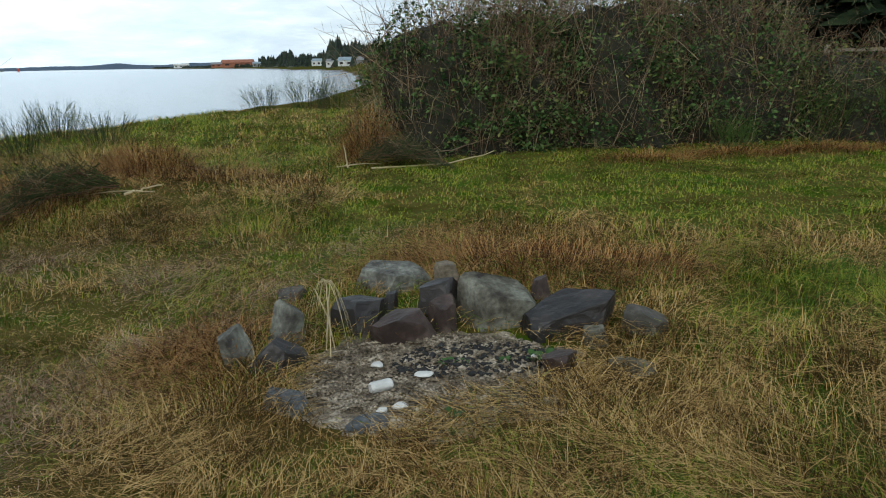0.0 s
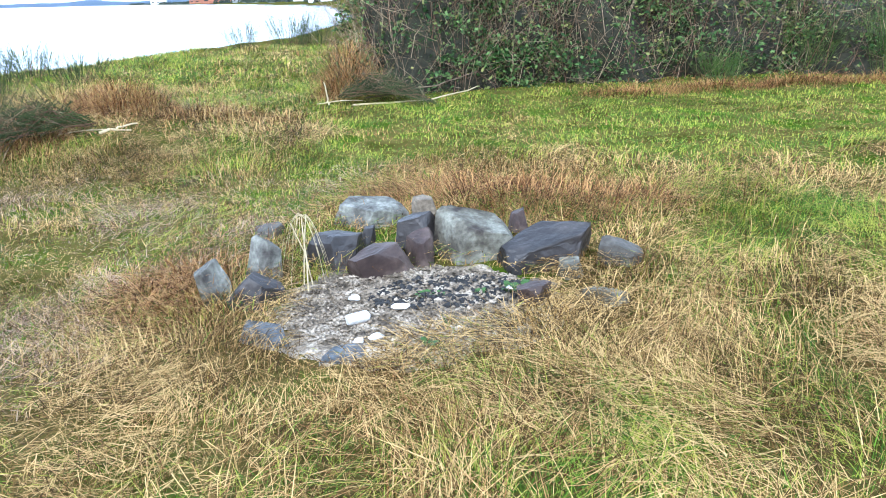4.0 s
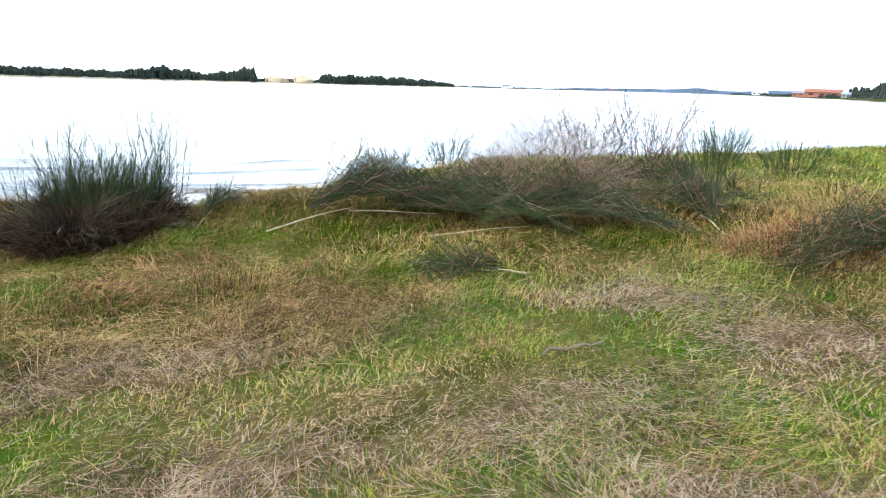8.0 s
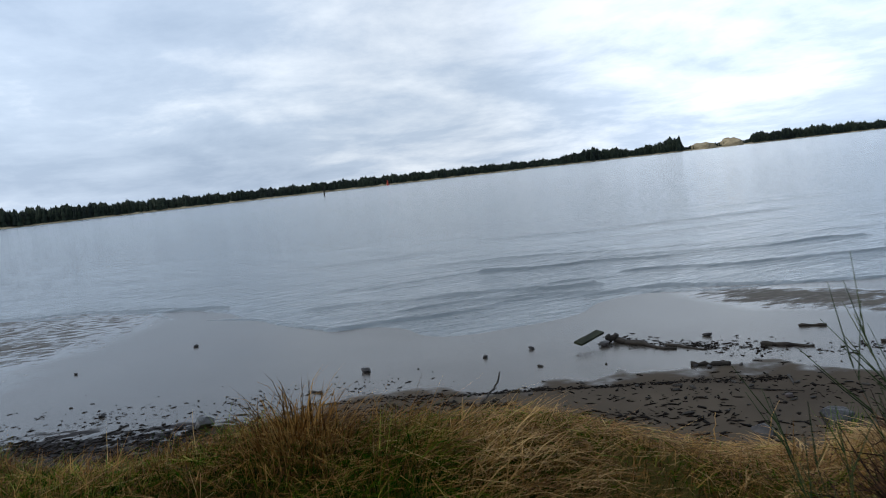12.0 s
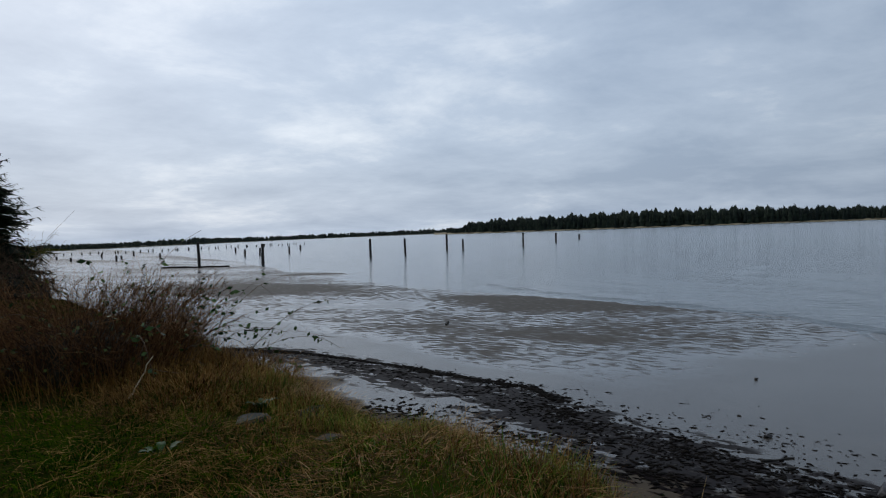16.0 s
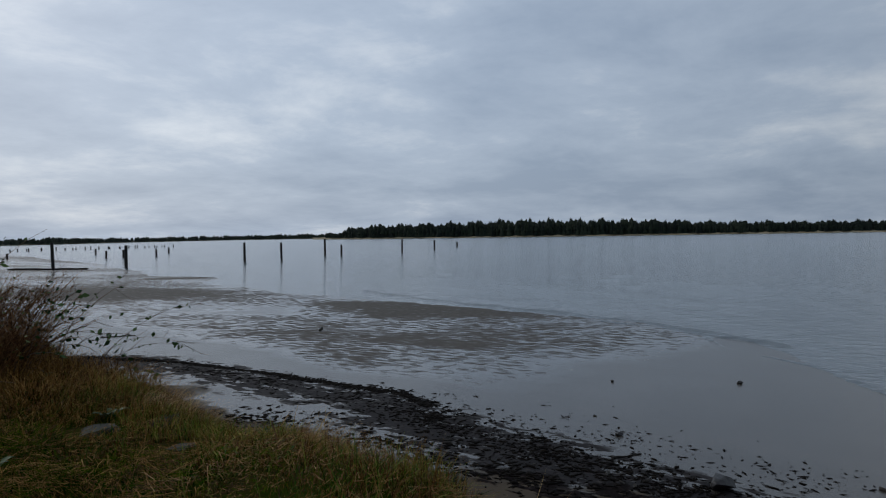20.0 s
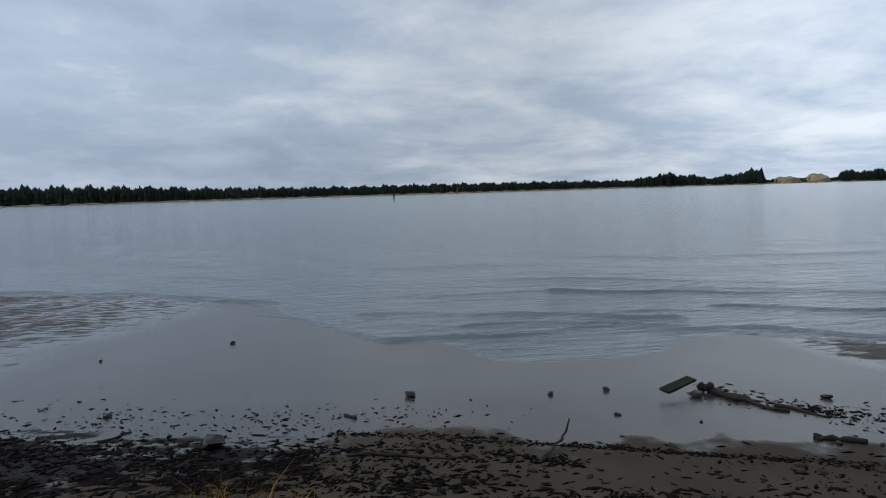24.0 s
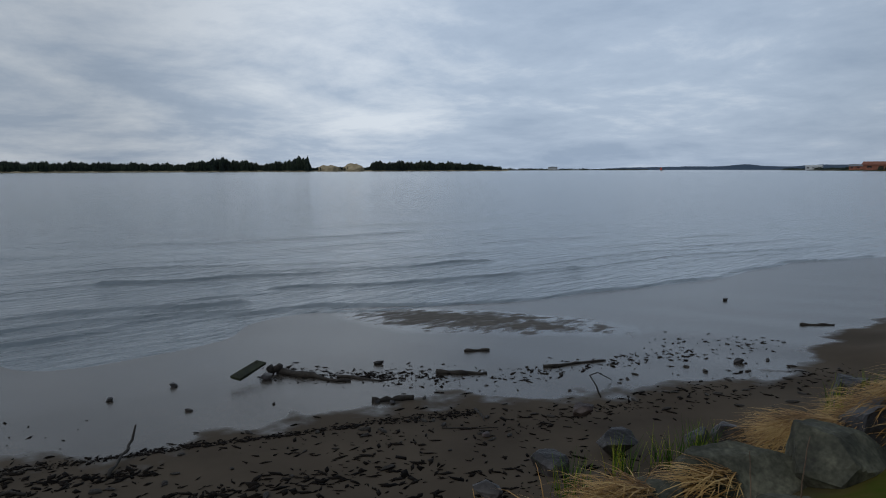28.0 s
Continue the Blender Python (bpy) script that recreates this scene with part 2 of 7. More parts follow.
M["white_paint"] = mat("white_paint", [(0.70, 0.71, 0.71), (0.82, 0.82, 0.81)], 4, 0.45, 0.05, 40)
M["shingle"] = mat("shingle_wood", [(0.022, 0.016, 0.013), (0.042, 0.031, 0.025), (0.10, 0.078, 0.062)], 1.6, 0.85, 0.5, 35, 0.3, objrand=0.28, stretch=(1, 1, 0.3))
M["shingle_rest"] = mat("shingle_backing", [(0.018, 0.014, 0.011), (0.035, 0.026, 0.021)], 2.0, 0.9, 0.5, 25, 0.3)
M["roofing"] = mat("roofing", [(0.03, 0.028, 0.026), (0.055, 0.05, 0.042), (0.05, 0.065, 0.025)], 2.5, 0.9, 0.6, 60, 0.3)
M["woods"] = mat("far_woods", [(0.006, 0.012, 0.009), (0.014, 0.024, 0.014), (0.026, 0.036, 0.02)], 0.02, 0.9, 0, island=0.4)
M["dune"] = mat("dune_sand", [(0.30, 0.24, 0.14), (0.44, 0.36, 0.23)], 0.05, 0.95, 0.2, 0.4, 0.2)
# the blue is distance haze, put into the hills' base colour
M["hazed_far_hill"] = mat("hazed_far_hill", [(0.045, 0.075, 0.12), (0.06, 0.095, 0.14)], 0.004, 1.0, 0)
M["red_paint"] = mat("red_paint", [(0.45, 0.05, 0.03), (0.6, 0.09, 0.05)], 3, 0.5, 0.1, 20)
M["shed_rust"] = mat("rusty_shed", [(0.22, 0.08, 0.05), (0.32, 0.13, 0.08)], 0.2, 0.7, 0.1, 2, 0.2)
M["concrete"] = mat("concrete", [(0.28, 0.28, 0.27), (0.40, 0.40, 0.38)], 2, 0.85, 0.3, 30, 0.15)
M["litter_white"] = mat("litter_white", [(0.42, 0.42, 0.41), (0.62, 0.62, 0.61)], 8, 0.5, 0.2, 40)
M["can_metal"] = mat("can_metal", [(0.60, 0.60, 0.61), (0.78, 0.78, 0.78)], 8, 0.35, 0.05, 40, metal=0.5)
M["dark_fabric"] = mat("dark_furniture", [(0.015, 0.014, 0.014), (0.03, 0.028, 0.027)], 6, 0.7, 0.2, 50)


def glass_mat(name, tint):
    m = bpy.data.materials.new(name)
    m.use_nodes = True
    b = m.node_tree.nodes["Principled BSDF"]
    b.inputs["Base Color"].default_value = (*tint, 1)
    b.inputs["Transmission Weight"].default_value = 1.0
    b.inputs["Roughness"].default_value, b.inputs["IOR"].default_value = 0.02, 1.35
    return m


M["glass"] = glass_mat("window_glass", (0.85, 0.9, 0.9))


def water_mat():
    m = bpy.data.materials.new("bay_water")
    m.use_nodes = True
    nt = m.node_tree
    N, L = nt.nodes.new, nt.links.new
    b = nt.nodes["Principled BSDF"]
    b.inputs["Base Color"].default_value = (0.150, 0.180, 0.195, 1)
    b.inputs["Roughness"].default_value, b.inputs["IOR"].default_value = 0.13, 1.333
    b.inputs["Specular IOR Level"].default_value = 0.85
    tc = N("ShaderNodeTexCoord")
    prev = None
    # long swell lines near the shore, and small ripples over all
    for scale, st, strength, dist in (((0.9, 0.16, 1), 1.0, 0.75, 0.08), ((4.5, 0.9, 1), 1.0, 1.0, 0.075), ((0.16, 0.03, 1), 1.0, 0.3, 0.3)):
        mp = N("ShaderNodeMapping")
        mp.inputs["Scale"].default_value = scale
        mp.inputs["Rotation"].default_value = (0, 0, radians(-14))
        n = N("ShaderNodeTexNoise")
        n.inputs["Scale"].default_value, n.inputs["Detail"].default_value, n.inputs["Distortion"].default_value = st, 4.0, 0.6
        L(tc.outputs["Object"], mp.inputs[0]); L(mp.outputs[0], n.inputs["Vector"])
        bp = N("ShaderNodeBump")
        bp.inputs["Strength"].default_value, bp.inputs["Distance"].default_value = strength, dist
        L(n.outputs["Fac"], bp.inputs["Height"])
        if prev:
            L(prev.outputs[0], bp.inputs["Normal"])
        prev = bp
    L(prev.outputs[0], b.inputs["Normal"])
    return m


M["water"] = water_mat()


def ground_mat():
    """Turf on top, sand below the bank; the sand is darker and glossier the nearer it lies to the water's level."""
    m = bpy.data.materials.new("ground_soil_and_sand")
    m.use_nodes = True
    nt = m.node_tree
    N, L = nt.nodes.new, nt.links.new
    b = nt.nodes["Principled BSDF"]
    tc, sep = N("ShaderNodeTexCoord"), N("ShaderNodeSeparateXYZ")
    L(tc.outputs["Object"], sep.inputs[0])

    def noise_tex(scale, detail=5.0, vec=None):
        n = N("ShaderNodeTexNoise")
        n.inputs["Scale"].default_value, n.inputs["Detail"].default_value = scale, detail
        L(vec or tc.outputs["Object"], n.inputs["Vector"])
        return n.outputs["Fac"]

    def ramp(fac, stops):
        r = N("ShaderNodeValToRGB")
        es = r.color_ramp.elements
        while len(es) < len(stops):
            es.new(0.5)
        for e, (p, c) in zip(es, stops):
            e.position, e.color = p, (*c, 1)
        L(fac, r.inputs[0])
        return r.outputs[0]

    def mrange(v, a, c, lo=0.0, hi=1.0):
        r = N("ShaderNodeMapRange")
        for k, q in (("From Min", a), ("From Max", c), ("To Min", lo), ("To Max", hi)):
            r.inputs[k].default_value = q
        L(v, r.inputs["Value"])
        return r.outputs[0]

    def combine(op, a, c):
        q = N("ShaderNodeMath"); q.operation = op
        L(a, q.inputs[0])
        if isinstance(c, float):
            q.inputs[1].default_value = c
        else:
            L(c, q.inputs[1])
        return q.outputs[0]

    def mixc(f, a, c):
        x = N("ShaderNodeMix"); x.data_type = "RGBA"
        L(f, x.inputs["Factor"]); L(a, x.inputs["A"]); L(c, x.inputs["B"])
        return x.outputs["Result"]

    big, fine = noise_tex(0.35), noise_tex(55.0)
    # turf base colour: darker south of y = 0.2, paler north of 1.6
    south_turf = ramp(noise_tex(1.5), [(0.35, (0.026, 0.026, 0.005)), (0.5, (0.046, 0.040, 0.011)), (0.65, (0.022, 0.044, 0.003))])
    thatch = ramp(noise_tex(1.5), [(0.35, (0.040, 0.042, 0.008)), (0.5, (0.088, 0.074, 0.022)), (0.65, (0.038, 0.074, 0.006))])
    turf = mixc(mrange(sep.outputs["Y"], 0.2, 1.6), south_turf, thatch)
    dry = ramp(noise_tex(1.1), [(0.3, (0.060, 0.045, 0.031)), (0.7, (0.098, 0.076, 0.053))])
    wet = ramp(noise_tex(0.8), [(0.3, (0.058, 0.050, 0.041)), (0.7, (0.086, 0.075, 0.063))])
    jit = N("ShaderNodeMath"); jit.operation = "MULTIPLY_ADD"; jit.inputs[1].default_value = 0.10
    L(big, jit.inputs[0]); L(sep.outputs["Z"], jit.inputs[2])
    # seepage keeps the sand wet higher up at both ends of the beach
    seep = combine("ADD", mrange(sep.outputs["Y"], 2.2, -3.0, 0.0, -0.18), mrange(sep.outputs["Y"], 6.6, 9.5, 0.0, -0.115))
    ragged = mrange(noise_tex(2.2, 6.0), 0.3, 0.7, -0.02, 0.02)
    wetness = mrange(combine("ADD", combine("ADD", jit.outputs[0], ragged), seep), -1.178, -1.198)
    sand = mixc(wetness, dry, wet)
    top = mrange(sep.outputs["Z"], -0.98, -0.80)
    dr, wd = N("ShaderNodeAttribute"), N("ShaderNodeAttribute")
    dr.attribute_name, wd.attribute_name = "drained", "weed_cover"
    # ripple crests on the drained flats, with films of water between them; ragged weed
    rid, rag = N("ShaderNodeMapping"), N("ShaderNodeMapping")
    for mp, sc, an in ((rid, (2.3, 1.15, 1), 24), (rag, (3.2, 1.5, 1), 12)):
        mp.inputs["Scale"].default_value = sc
        mp.inputs["Rotation"].default_value = (0, 0, radians(an))
        L(tc.outputs["Object"], mp.inputs[0])

    def only(v, attr):
        return combine("MULTIPLY", v, mrange(attr, 0.03, 0.22))

    ripple = noise_tex(2.6, 9.0, rid.outputs[0])
    crest = only(mrange(combine("ADD", dr.outputs["Fac"], mrange(ripple, 0.32, 0.68, -0.50, 0.50)), 0.22, 0.78), dr.outputs["Fac"])
    weedy = only(mrange(combine("ADD", wd.outputs["Fac"], mrange(noise_tex(2.2, 10.0, rag.outputs[0]), 0.32, 0.68, -0.75, 0.75)), 0.34, 0.56), wd.outputs["Fac"])
    bar = ramp(noise_tex(7.0, 6.0), [(0.3, (0.070, 0.059, 0.047)), (0.7, (0.125, 0.107, 0.086))])
    weed = ramp(noise_tex(12.0, 8.0), [(0.35, (0.006, 0.004, 0.004)), (0.6, (0.016, 0.011, 0.011)), (0.75, (0.050, 0.040, 0.034))])
    film_c = ramp(noise_tex(0.8), [(0.3, (0.028, 0.025, 0.022)), (0.7, (0.045, 0.040, 0.034))])
    # a film of water stands wherever the flats are low but not drained
    flat = mrange(dr.outputs["Fac"], 0.03, 0.16)
    pool = combine("MULTIPLY", combine("MULTIPLY", flat, mrange(wd.outputs["Fac"], 0.0, 0.25, 1.0, 0.0)), mrange(crest, 0.0, 1.0, 1.0, 0.0))
    base = mixc(pool, sand, film_c)
    sand = mixc(weedy, mixc(crest, base, bar), weed)
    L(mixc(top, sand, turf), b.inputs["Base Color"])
    dull = combine("MAXIMUM", crest, weedy)
    r1 = mrange(wetness, 0.0, 1.0, 0.85, 0.25)
    r2 = combine("SUBTRACT", r1, combine("MULTIPLY", pool, 0.12))
    sa = N("ShaderNodeMath"); sa.operation = "ADD"; sa.use_clamp = True
    L(r2, sa.inputs[0]); L(combine("MULTIPLY", dull, 0.45), sa.inputs[1])
    L(sa.outputs[0], b.inputs["Roughness"])
    sp = combine("ADD", mrange(wetness, 0.0, 1.0, 0.10, 0.31), combine("MULTIPLY", pool, 0.10))
    sp = combine("MULTIPLY", sp, mrange(dull, 0.0, 1.0, 1.0, 0.45))
    L(combine("MULTIPLY", sp, mrange(sep.outputs["Z"], -0.98, -0.80, 1.0, 0.0)), b.inputs["Specular IOR Level"])
    rip = N("ShaderNodeMapping")
    rip.inputs["Scale"].default_value = (3.0, 1.2, 1)
    L(tc.outputs["Object"], rip.inputs[0])
    bp1, bp2, bp3 = N("ShaderNodeBump"), N("ShaderNodeBump"), N("ShaderNodeBump")
    bp1.inputs["Strength"].default_value, bp1.inputs["Distance"].default_value = 0.12, 0.02
    bp2.inputs["Strength"].default_value, bp2.inputs["Distance"].default_value = 0.25, 0.005
    bp3.inputs["Strength"].default_value, bp3.inputs["Distance"].default_value = 0.5, 0.02
    L(noise_tex(1.0, 4.0, rip.outputs[0]), bp1.inputs["Height"])
    L(dull, bp3.inputs["Height"]); L(bp1.outputs[0], bp3.inputs["Normal"])
    L(fine, bp2.inputs["Height"]); L(bp3.outputs[0], bp2.inputs["Normal"])
    L(bp2.outputs[0], b.inputs["Normal"])
    return m


M["ground"] = ground_mat()


# ---- helpers for shapes ----
RNG = np.random.default_rng(7)


def thing(name, label, category, at=(0, 0, 0), group="", kind=""):
    ob = new(name)
    ob.empty_display_size = 0.2
    ob.location = at
    return tagged(ob, label, category, group, kind)


def obj(name, bm_or_mesh, material, parent=None, label="", smooth=False):
    """Links a bmesh or mesh as one object."""
    if isinstance(bm_or_mesh, bmesh.types.BMesh):
        me = bpy.data.meshes.new(name)
        bm_or_mesh.to_mesh(me)
        bm_or_mesh.free()
    else:
        me = bm_or_mesh
    if material and not me.materials:
        me.materials.append(material)
    if smooth:
        me.polygons.foreach_set("use_smooth", np.ones(len(me.polygons), bool))
    ob = new(name, me)
    if parent:
        ob.parent = parent
    if label:
        ob["label"] = label
    return ob


def part(name, bm, material, parent, label="", smooth=False):
    return obj(name, bm, material, parent, label, smooth)


def raw_mesh(name, verts, quads=None, tris=None):
    """A mesh from arrays of vertices, quads and triangles."""
    me = bpy.data.meshes.new(name)
    quads = np.zeros((0, 4), np.int32) if quads is None else np.asarray(quads, np.int32)
    tris = np.zeros((0, 3), np.int32) if tris is None else np.asarray(tris, np.int32)
    me.vertices.add(len(verts))
    me.vertices.foreach_set("co", np.asarray(verts, np.float32).ravel())
    me.loops.add(quads.size + tris.size)
    me.loops.foreach_set("vertex_index", np.concatenate([quads.ravel(), tris.ravel()]))
    me.polygons.add(len(quads) + len(tris))
    starts = np.concatenate([np.arange(len(quads)) * 4, quads.size + np.arange(len(tris)) * 3])
    me.polygons.foreach_set("loop_start", starts.astype(np.int32))
    me.update(calc_edges=True)
    return me


def box_bm(bm, x0, y0, z0, x1, y1, z1, bevel=0.0):
    g = bmesh.ops.create_cube(bm, size=1.0)
    bmesh.ops.scale(bm, vec=(x1 - x0, y1 - y0, z1 - z0), verts=g["verts"])
    bmesh.ops.translate(bm, vec=((x0 + x1) / 2, (y0 + y1) / 2, (z0 + z1) / 2), verts=g["verts"])
    if bevel:
        es = list({e for v in g["verts"] for e in v.link_edges})
        bmesh.ops.bevel(bm, geom=es, offset=bevel, segments=1, affect="EDGES")
    return bm


def box(x0, y0, z0, x1, y1, z1, bevel=0.0):
    return box_bm(bmesh.new(), x0, y0, z0, x1, y1, z1, bevel)


def smooth01(v):
    v = np.clip(v, 0, 1)
    return v * v * (3 - 2 * v)


def vnoise(x, y, scale, seed=0):
    """Cheap smooth noise, -1 to 1, for arrays."""
    r = np.random.default_rng(seed)
    out = 0
    for k in range(6):
        a, ph, f = r.uniform(0, 6.28), r.uniform(0, 6.28), scale * r.uniform(0.6, 1.7)
        out = out + np.sin(f * (x * np.cos(a) + y * np.sin(a)) + ph + 1.3 * np.sin(f * 0.6 * (y * np.cos(a) - x * np.sin(a)) + 2 * ph))
    return out / 6


# ---- the lie of the land ----
WATER = -1.5
EDGE_Y = [-4000, -300, -100, -40, -20, -9, -4, 0, 3, 4.5, 6, 8, 10, 13, 20, 34, 60, 120, 400, 1250, 4000]
EDGE_X = [-1400, -100, -32, -20, -17.2, -15.2, -14.1, -13.2, -12.45, -11.8, -11.3, -11.1, -11.3, -11.6, -9.9, -6, -6, -9, -46, -310, -1400]
LINE_Y = [-4000, -200, -80, -40, -25, -16, -12, -7, -4.7, -1.3, 0.7, 2, 4, 6.2, 9.2, 11.2, 13.6, 18, 22.8, 26.6, 40, 70, 400, 4000]
LINE_X = [-1500, -110, -64, -46, -39, -36, -34, -32.5, -31.5, -28.9, -25.5, -23.5, -23, -23.2, -22.2, -20.9, -19.8, -18.8, -18.5, -17.2, -13, -12, -60, -1420]


def land(x, y):
    """The height of the ground at x, y (arrays)."""
    x, y = np.asarray(x, float), np.asarray(y, float)
    wob = 0.16 * np.sin(1.9 * y + 1) + 0.10 * np.sin(4.3 * y)
    e = np.interp(y, EDGE_Y, EDGE_X) + wob * np.exp(-(y / 60) ** 2)
    wl = np.interp(y, LINE_Y, LINE_X)
    s = e - x
    near = np.exp(-((y - 0.5) / 5.5) ** 2)
    top = (-0.26 * smooth01((s + 5.2) / 2.0) + 0.10 * smooth01((s + 2.4) / 1.6)) * near - 0.08 * smooth01((-6 - y) / 6)
    top = top + 0.045 * vnoise(x, y, 1.1, 3) + 0.02 * vnoise(x, y, 4.0, 4)
    top = top - 0.40 * smooth01((s + 1.1) / 1.4) * np.exp(-((y - 6.3) / 2.4) ** 2)
    top = top + 0.41 * np.exp(-((s + 0.95) / 0.85) ** 2) * np.exp(-((y - 0.75) / 2.5) ** 4)
    top = top + 0.28 * np.exp(-(((x + 3.6) / 1.6) ** 2 + ((y - 8.6) / 1.8) ** 2))
    top = top + 0.30 * np.exp(-(((x + 9.6) / 2.0) ** 2 + ((y - 9.6) / 2.6) ** 2))
    top = top - 0.07 * np.exp(-(((x + 0.15) / 0.75) ** 2 + ((y - 3.35) / 0.55) ** 2))
    top = top + 0.26 * np.exp(-(((x + 9.4) / 1.1) ** 2 + ((y - 5.5) / 1.5) ** 2))
    u = np.clip((s - 1.7) / np.maximum(e - wl - 1.7, 1.0), 0, None)
    out = np.maximum(s - (e - wl), 0)
    beach = -1.0 - 0.5 * np.minimum(u, 1) ** 0.62 - 0.022 * np.minimum(out, 60)
    flat = np.clip((s - 3) / 6, 0, 1)
    beach = beach + flat * (0.012 * vnoise(x, y, 0.55, 5) + 0.006 * vnoise(x, y, 2.4, 6))
    beach = beach - 0.055 * smooth01((-3 - y) / 8) * smooth01((u - 0.35) / 0.3) * (u < 1.3)
    south = smooth01((-4 - y) / 8) * smooth01((s - 6) / 5) * (s < 120)
    beach = beach + south * (0.018 * vnoise(x, y, 0.32, 8) + 0.010 * vnoise(x * 1.0, y * 2.0, 1.6, 9))
    for bx, by, wx, wy, hh in ((-32.0, -12.6, 2.6, 5.2, 0.05), (-30.5, -31.0, 4.2, 5.0, 0.05), (-19.0, 10.3, 1.8, 1.0, 0.05), (-41, -40, 2.2, 2.6, 0.07), (-21.2, 5.2, 1.7, 2.6, -0.075)):
        beach = beach + hh * np.exp(-(((x - bx) / wx) ** 2 + ((y - by) / wy) ** 2))
    k = smooth01((s + 0.35) / 2.05)
    z = top * (1 - k) + beach * k
    z = np.where(s > 1.7, beach, z)
    inland = smooth01((np.hypot(x - 2, y) - 60) / 200)
    z = np.where(s < -0.35, z + inland * 2.0, z)
    return z


def axis_steps(lo, a, b, hi, step):
    mid = np.arange(a, b, step)
    up, d = [b], step
    while up[-1] < hi:
        d *= 1.28
        up.append(up[-1] + d)
    dn, d = [a], step
    while dn[-1] > lo:
        d *= 1.28
        dn.append(dn[-1] - d)
    return np.concatenate([dn[:0:-1], mid, up])


def sheet(name, xs, ys, fz):
    X, Y = np.meshgrid(xs, ys)
    Z = fz(X, Y)
    nx, ny = len(xs), len(ys)
    i = np.arange(nx * ny).reshape(ny, nx)
    q = np.stack([i[:-1, :-1], i[:-1, 1:], i[1:, 1:], i[1:, :-1]], -1).reshape(-1, 4)
    return raw_mesh(name, np.stack([X, Y, Z], -1).reshape(-1, 3), q)


BARS = ((-31.8, -12.8, 2.0, 5.4, 0.12, 1.0), (-30.0, -31.0, 4.0, 5.5, 0.35, 0.95), (-19.0, 10.3, 2.3, 0.75, 0.55, 0.9), (-41.0, -40.0, 1.5, 3.2, 0.6, 0.9), (-25.0, -8.0, 1.6, 3.6, 0.3, 0.40))
WEED_LINE = ((-17.9, -12.3), (-18.6, -10.0), (-18.55, -7.8), (-18.45, -6.2), (-18.3, -4.8), (-17.75, -3.4), (-17.35, -2.4), (-17.0, -1.2), (-16.8, 0.4))


def line_distance(x, y, pts):
    d = np.full(np.shape(x), 1e9)
    for (ax, ay), (bx, by) in zip(pts, pts[1:]):
        t = np.clip(((x - ax) * (bx - ax) + (y - ay) * (by - ay)) / ((bx - ax) ** 2 + (by - ay) ** 2), 0, 1)
        d = np.minimum(d, np.hypot(x - ax - t * (bx - ax), y - ay - t * (by - ay)))
    return d


def drained(x, y):
    """How far the flats have drained: sand bars, and ripple crests between films of water."""
    v = np.zeros(np.shape(x))
    x0, y0 = x, y
    x, y = x + 0.9 * vnoise(x0, y0, 0.7, 12) + 0.35 * vnoise(x0, y0, 2.2, 13), y + 1.2 * vnoise(x0, y0, 0.6, 14)
    for bx, by, wx, wy, a, amp in BARS:
        u, w = (x - bx) * math.cos(a) + (y - by) * math.sin(a), -(x - bx) * math.sin(a) + (y - by) * math.cos(a)
        v = v + amp * np.exp(-((u / wx) ** 2 + (w / wy) ** 2) ** 1.6)
    flats = smooth01((-1.5 - y) / 6) * smooth01((seaward(x, y) - 5) / 2)
    return np.clip(v + 0.62 * flats * np.clip(0.60 + 0.9 * vnoise(x, y, 0.5, 15) + 0.5 * vnoise(x, y, 1.6, 17), 0.10, 1), 0, 1)


def weed_cover(x, y):
    """A dark carpet of seaweed and bark on the upper beach."""
    lx = np.interp(y, [p[1] for p in WEED_LINE], [p[0] for p in WEED_LINE])
    d = line_distance(x, y, WEED_LINE) * np.where(x > lx, 0.85, 1.0) + 0.35 * vnoise(x, y, 1.7, 16)
    return np.clip(1.20 - d / 0.80, 0, 1)


def seaward(x, y):
    return np.interp(y, EDGE_Y, EDGE_X) - x


def attribute(me, name, fn):
    co = np.empty(len(me.vertices) * 3, np.float32)
    me.vertices.foreach_get("co", co)
    co = co.reshape(-1, 3).astype(float)
    me.attributes.new(name, "FLOAT", "POINT").data.foreach_set("value", fn(co[:, 0], co[:, 1]).astype(np.float32))


ground = obj("ground", sheet("ground", axis_steps(-4800, -44, 12, 4800, 0.2), axis_steps(-4800, -34, 32, 4800, 0.24), land), M["ground"], smooth=True)
attribute(ground.data, "drained", drained)
attribute(ground.data, "weed_cover", weed_cover)
tagged(ground, "rough coastal turf falling to a wet sandy beach", "ground", kind="structure")


WAVELETS = (((-38.0, -21.0), (-35.8, -16.0), (-34.2, -12.2), (-32.6, -7.0), (-31.6, -4.7), (-29.1, -1.3)),
            ((-29.6, -2.6), (-27.4, -1.6), (-25.6, 0.7), (-23.4, 2.0), (-23.1, 3.9), (-23.5, 6.2), (-22.5, 9.2), (-21.1, 11.2)),
            ((-26.4, 1.6), (-26.1, 2.6), (-25.4, 5.0), (-24.0, 8.2)), ((-24.4, 3.9), (-23.9, 6.6), (-21.6, 9.5), (-20.8, 11.1), (-20.0, 13.6), (-19.0, 18.0), (-18.8, 22.8), (-17.4, 26.6)),
            ((-31.4, -6.0), (-29.8, -2.6), (-28.6, -0.4)), ((-25.2, 9.6), (-23.2, 13.2), (-22.4, 17.5)), ((-28.4, 6.8), (-26.4, 12.0), (-25.2, 17.0)))


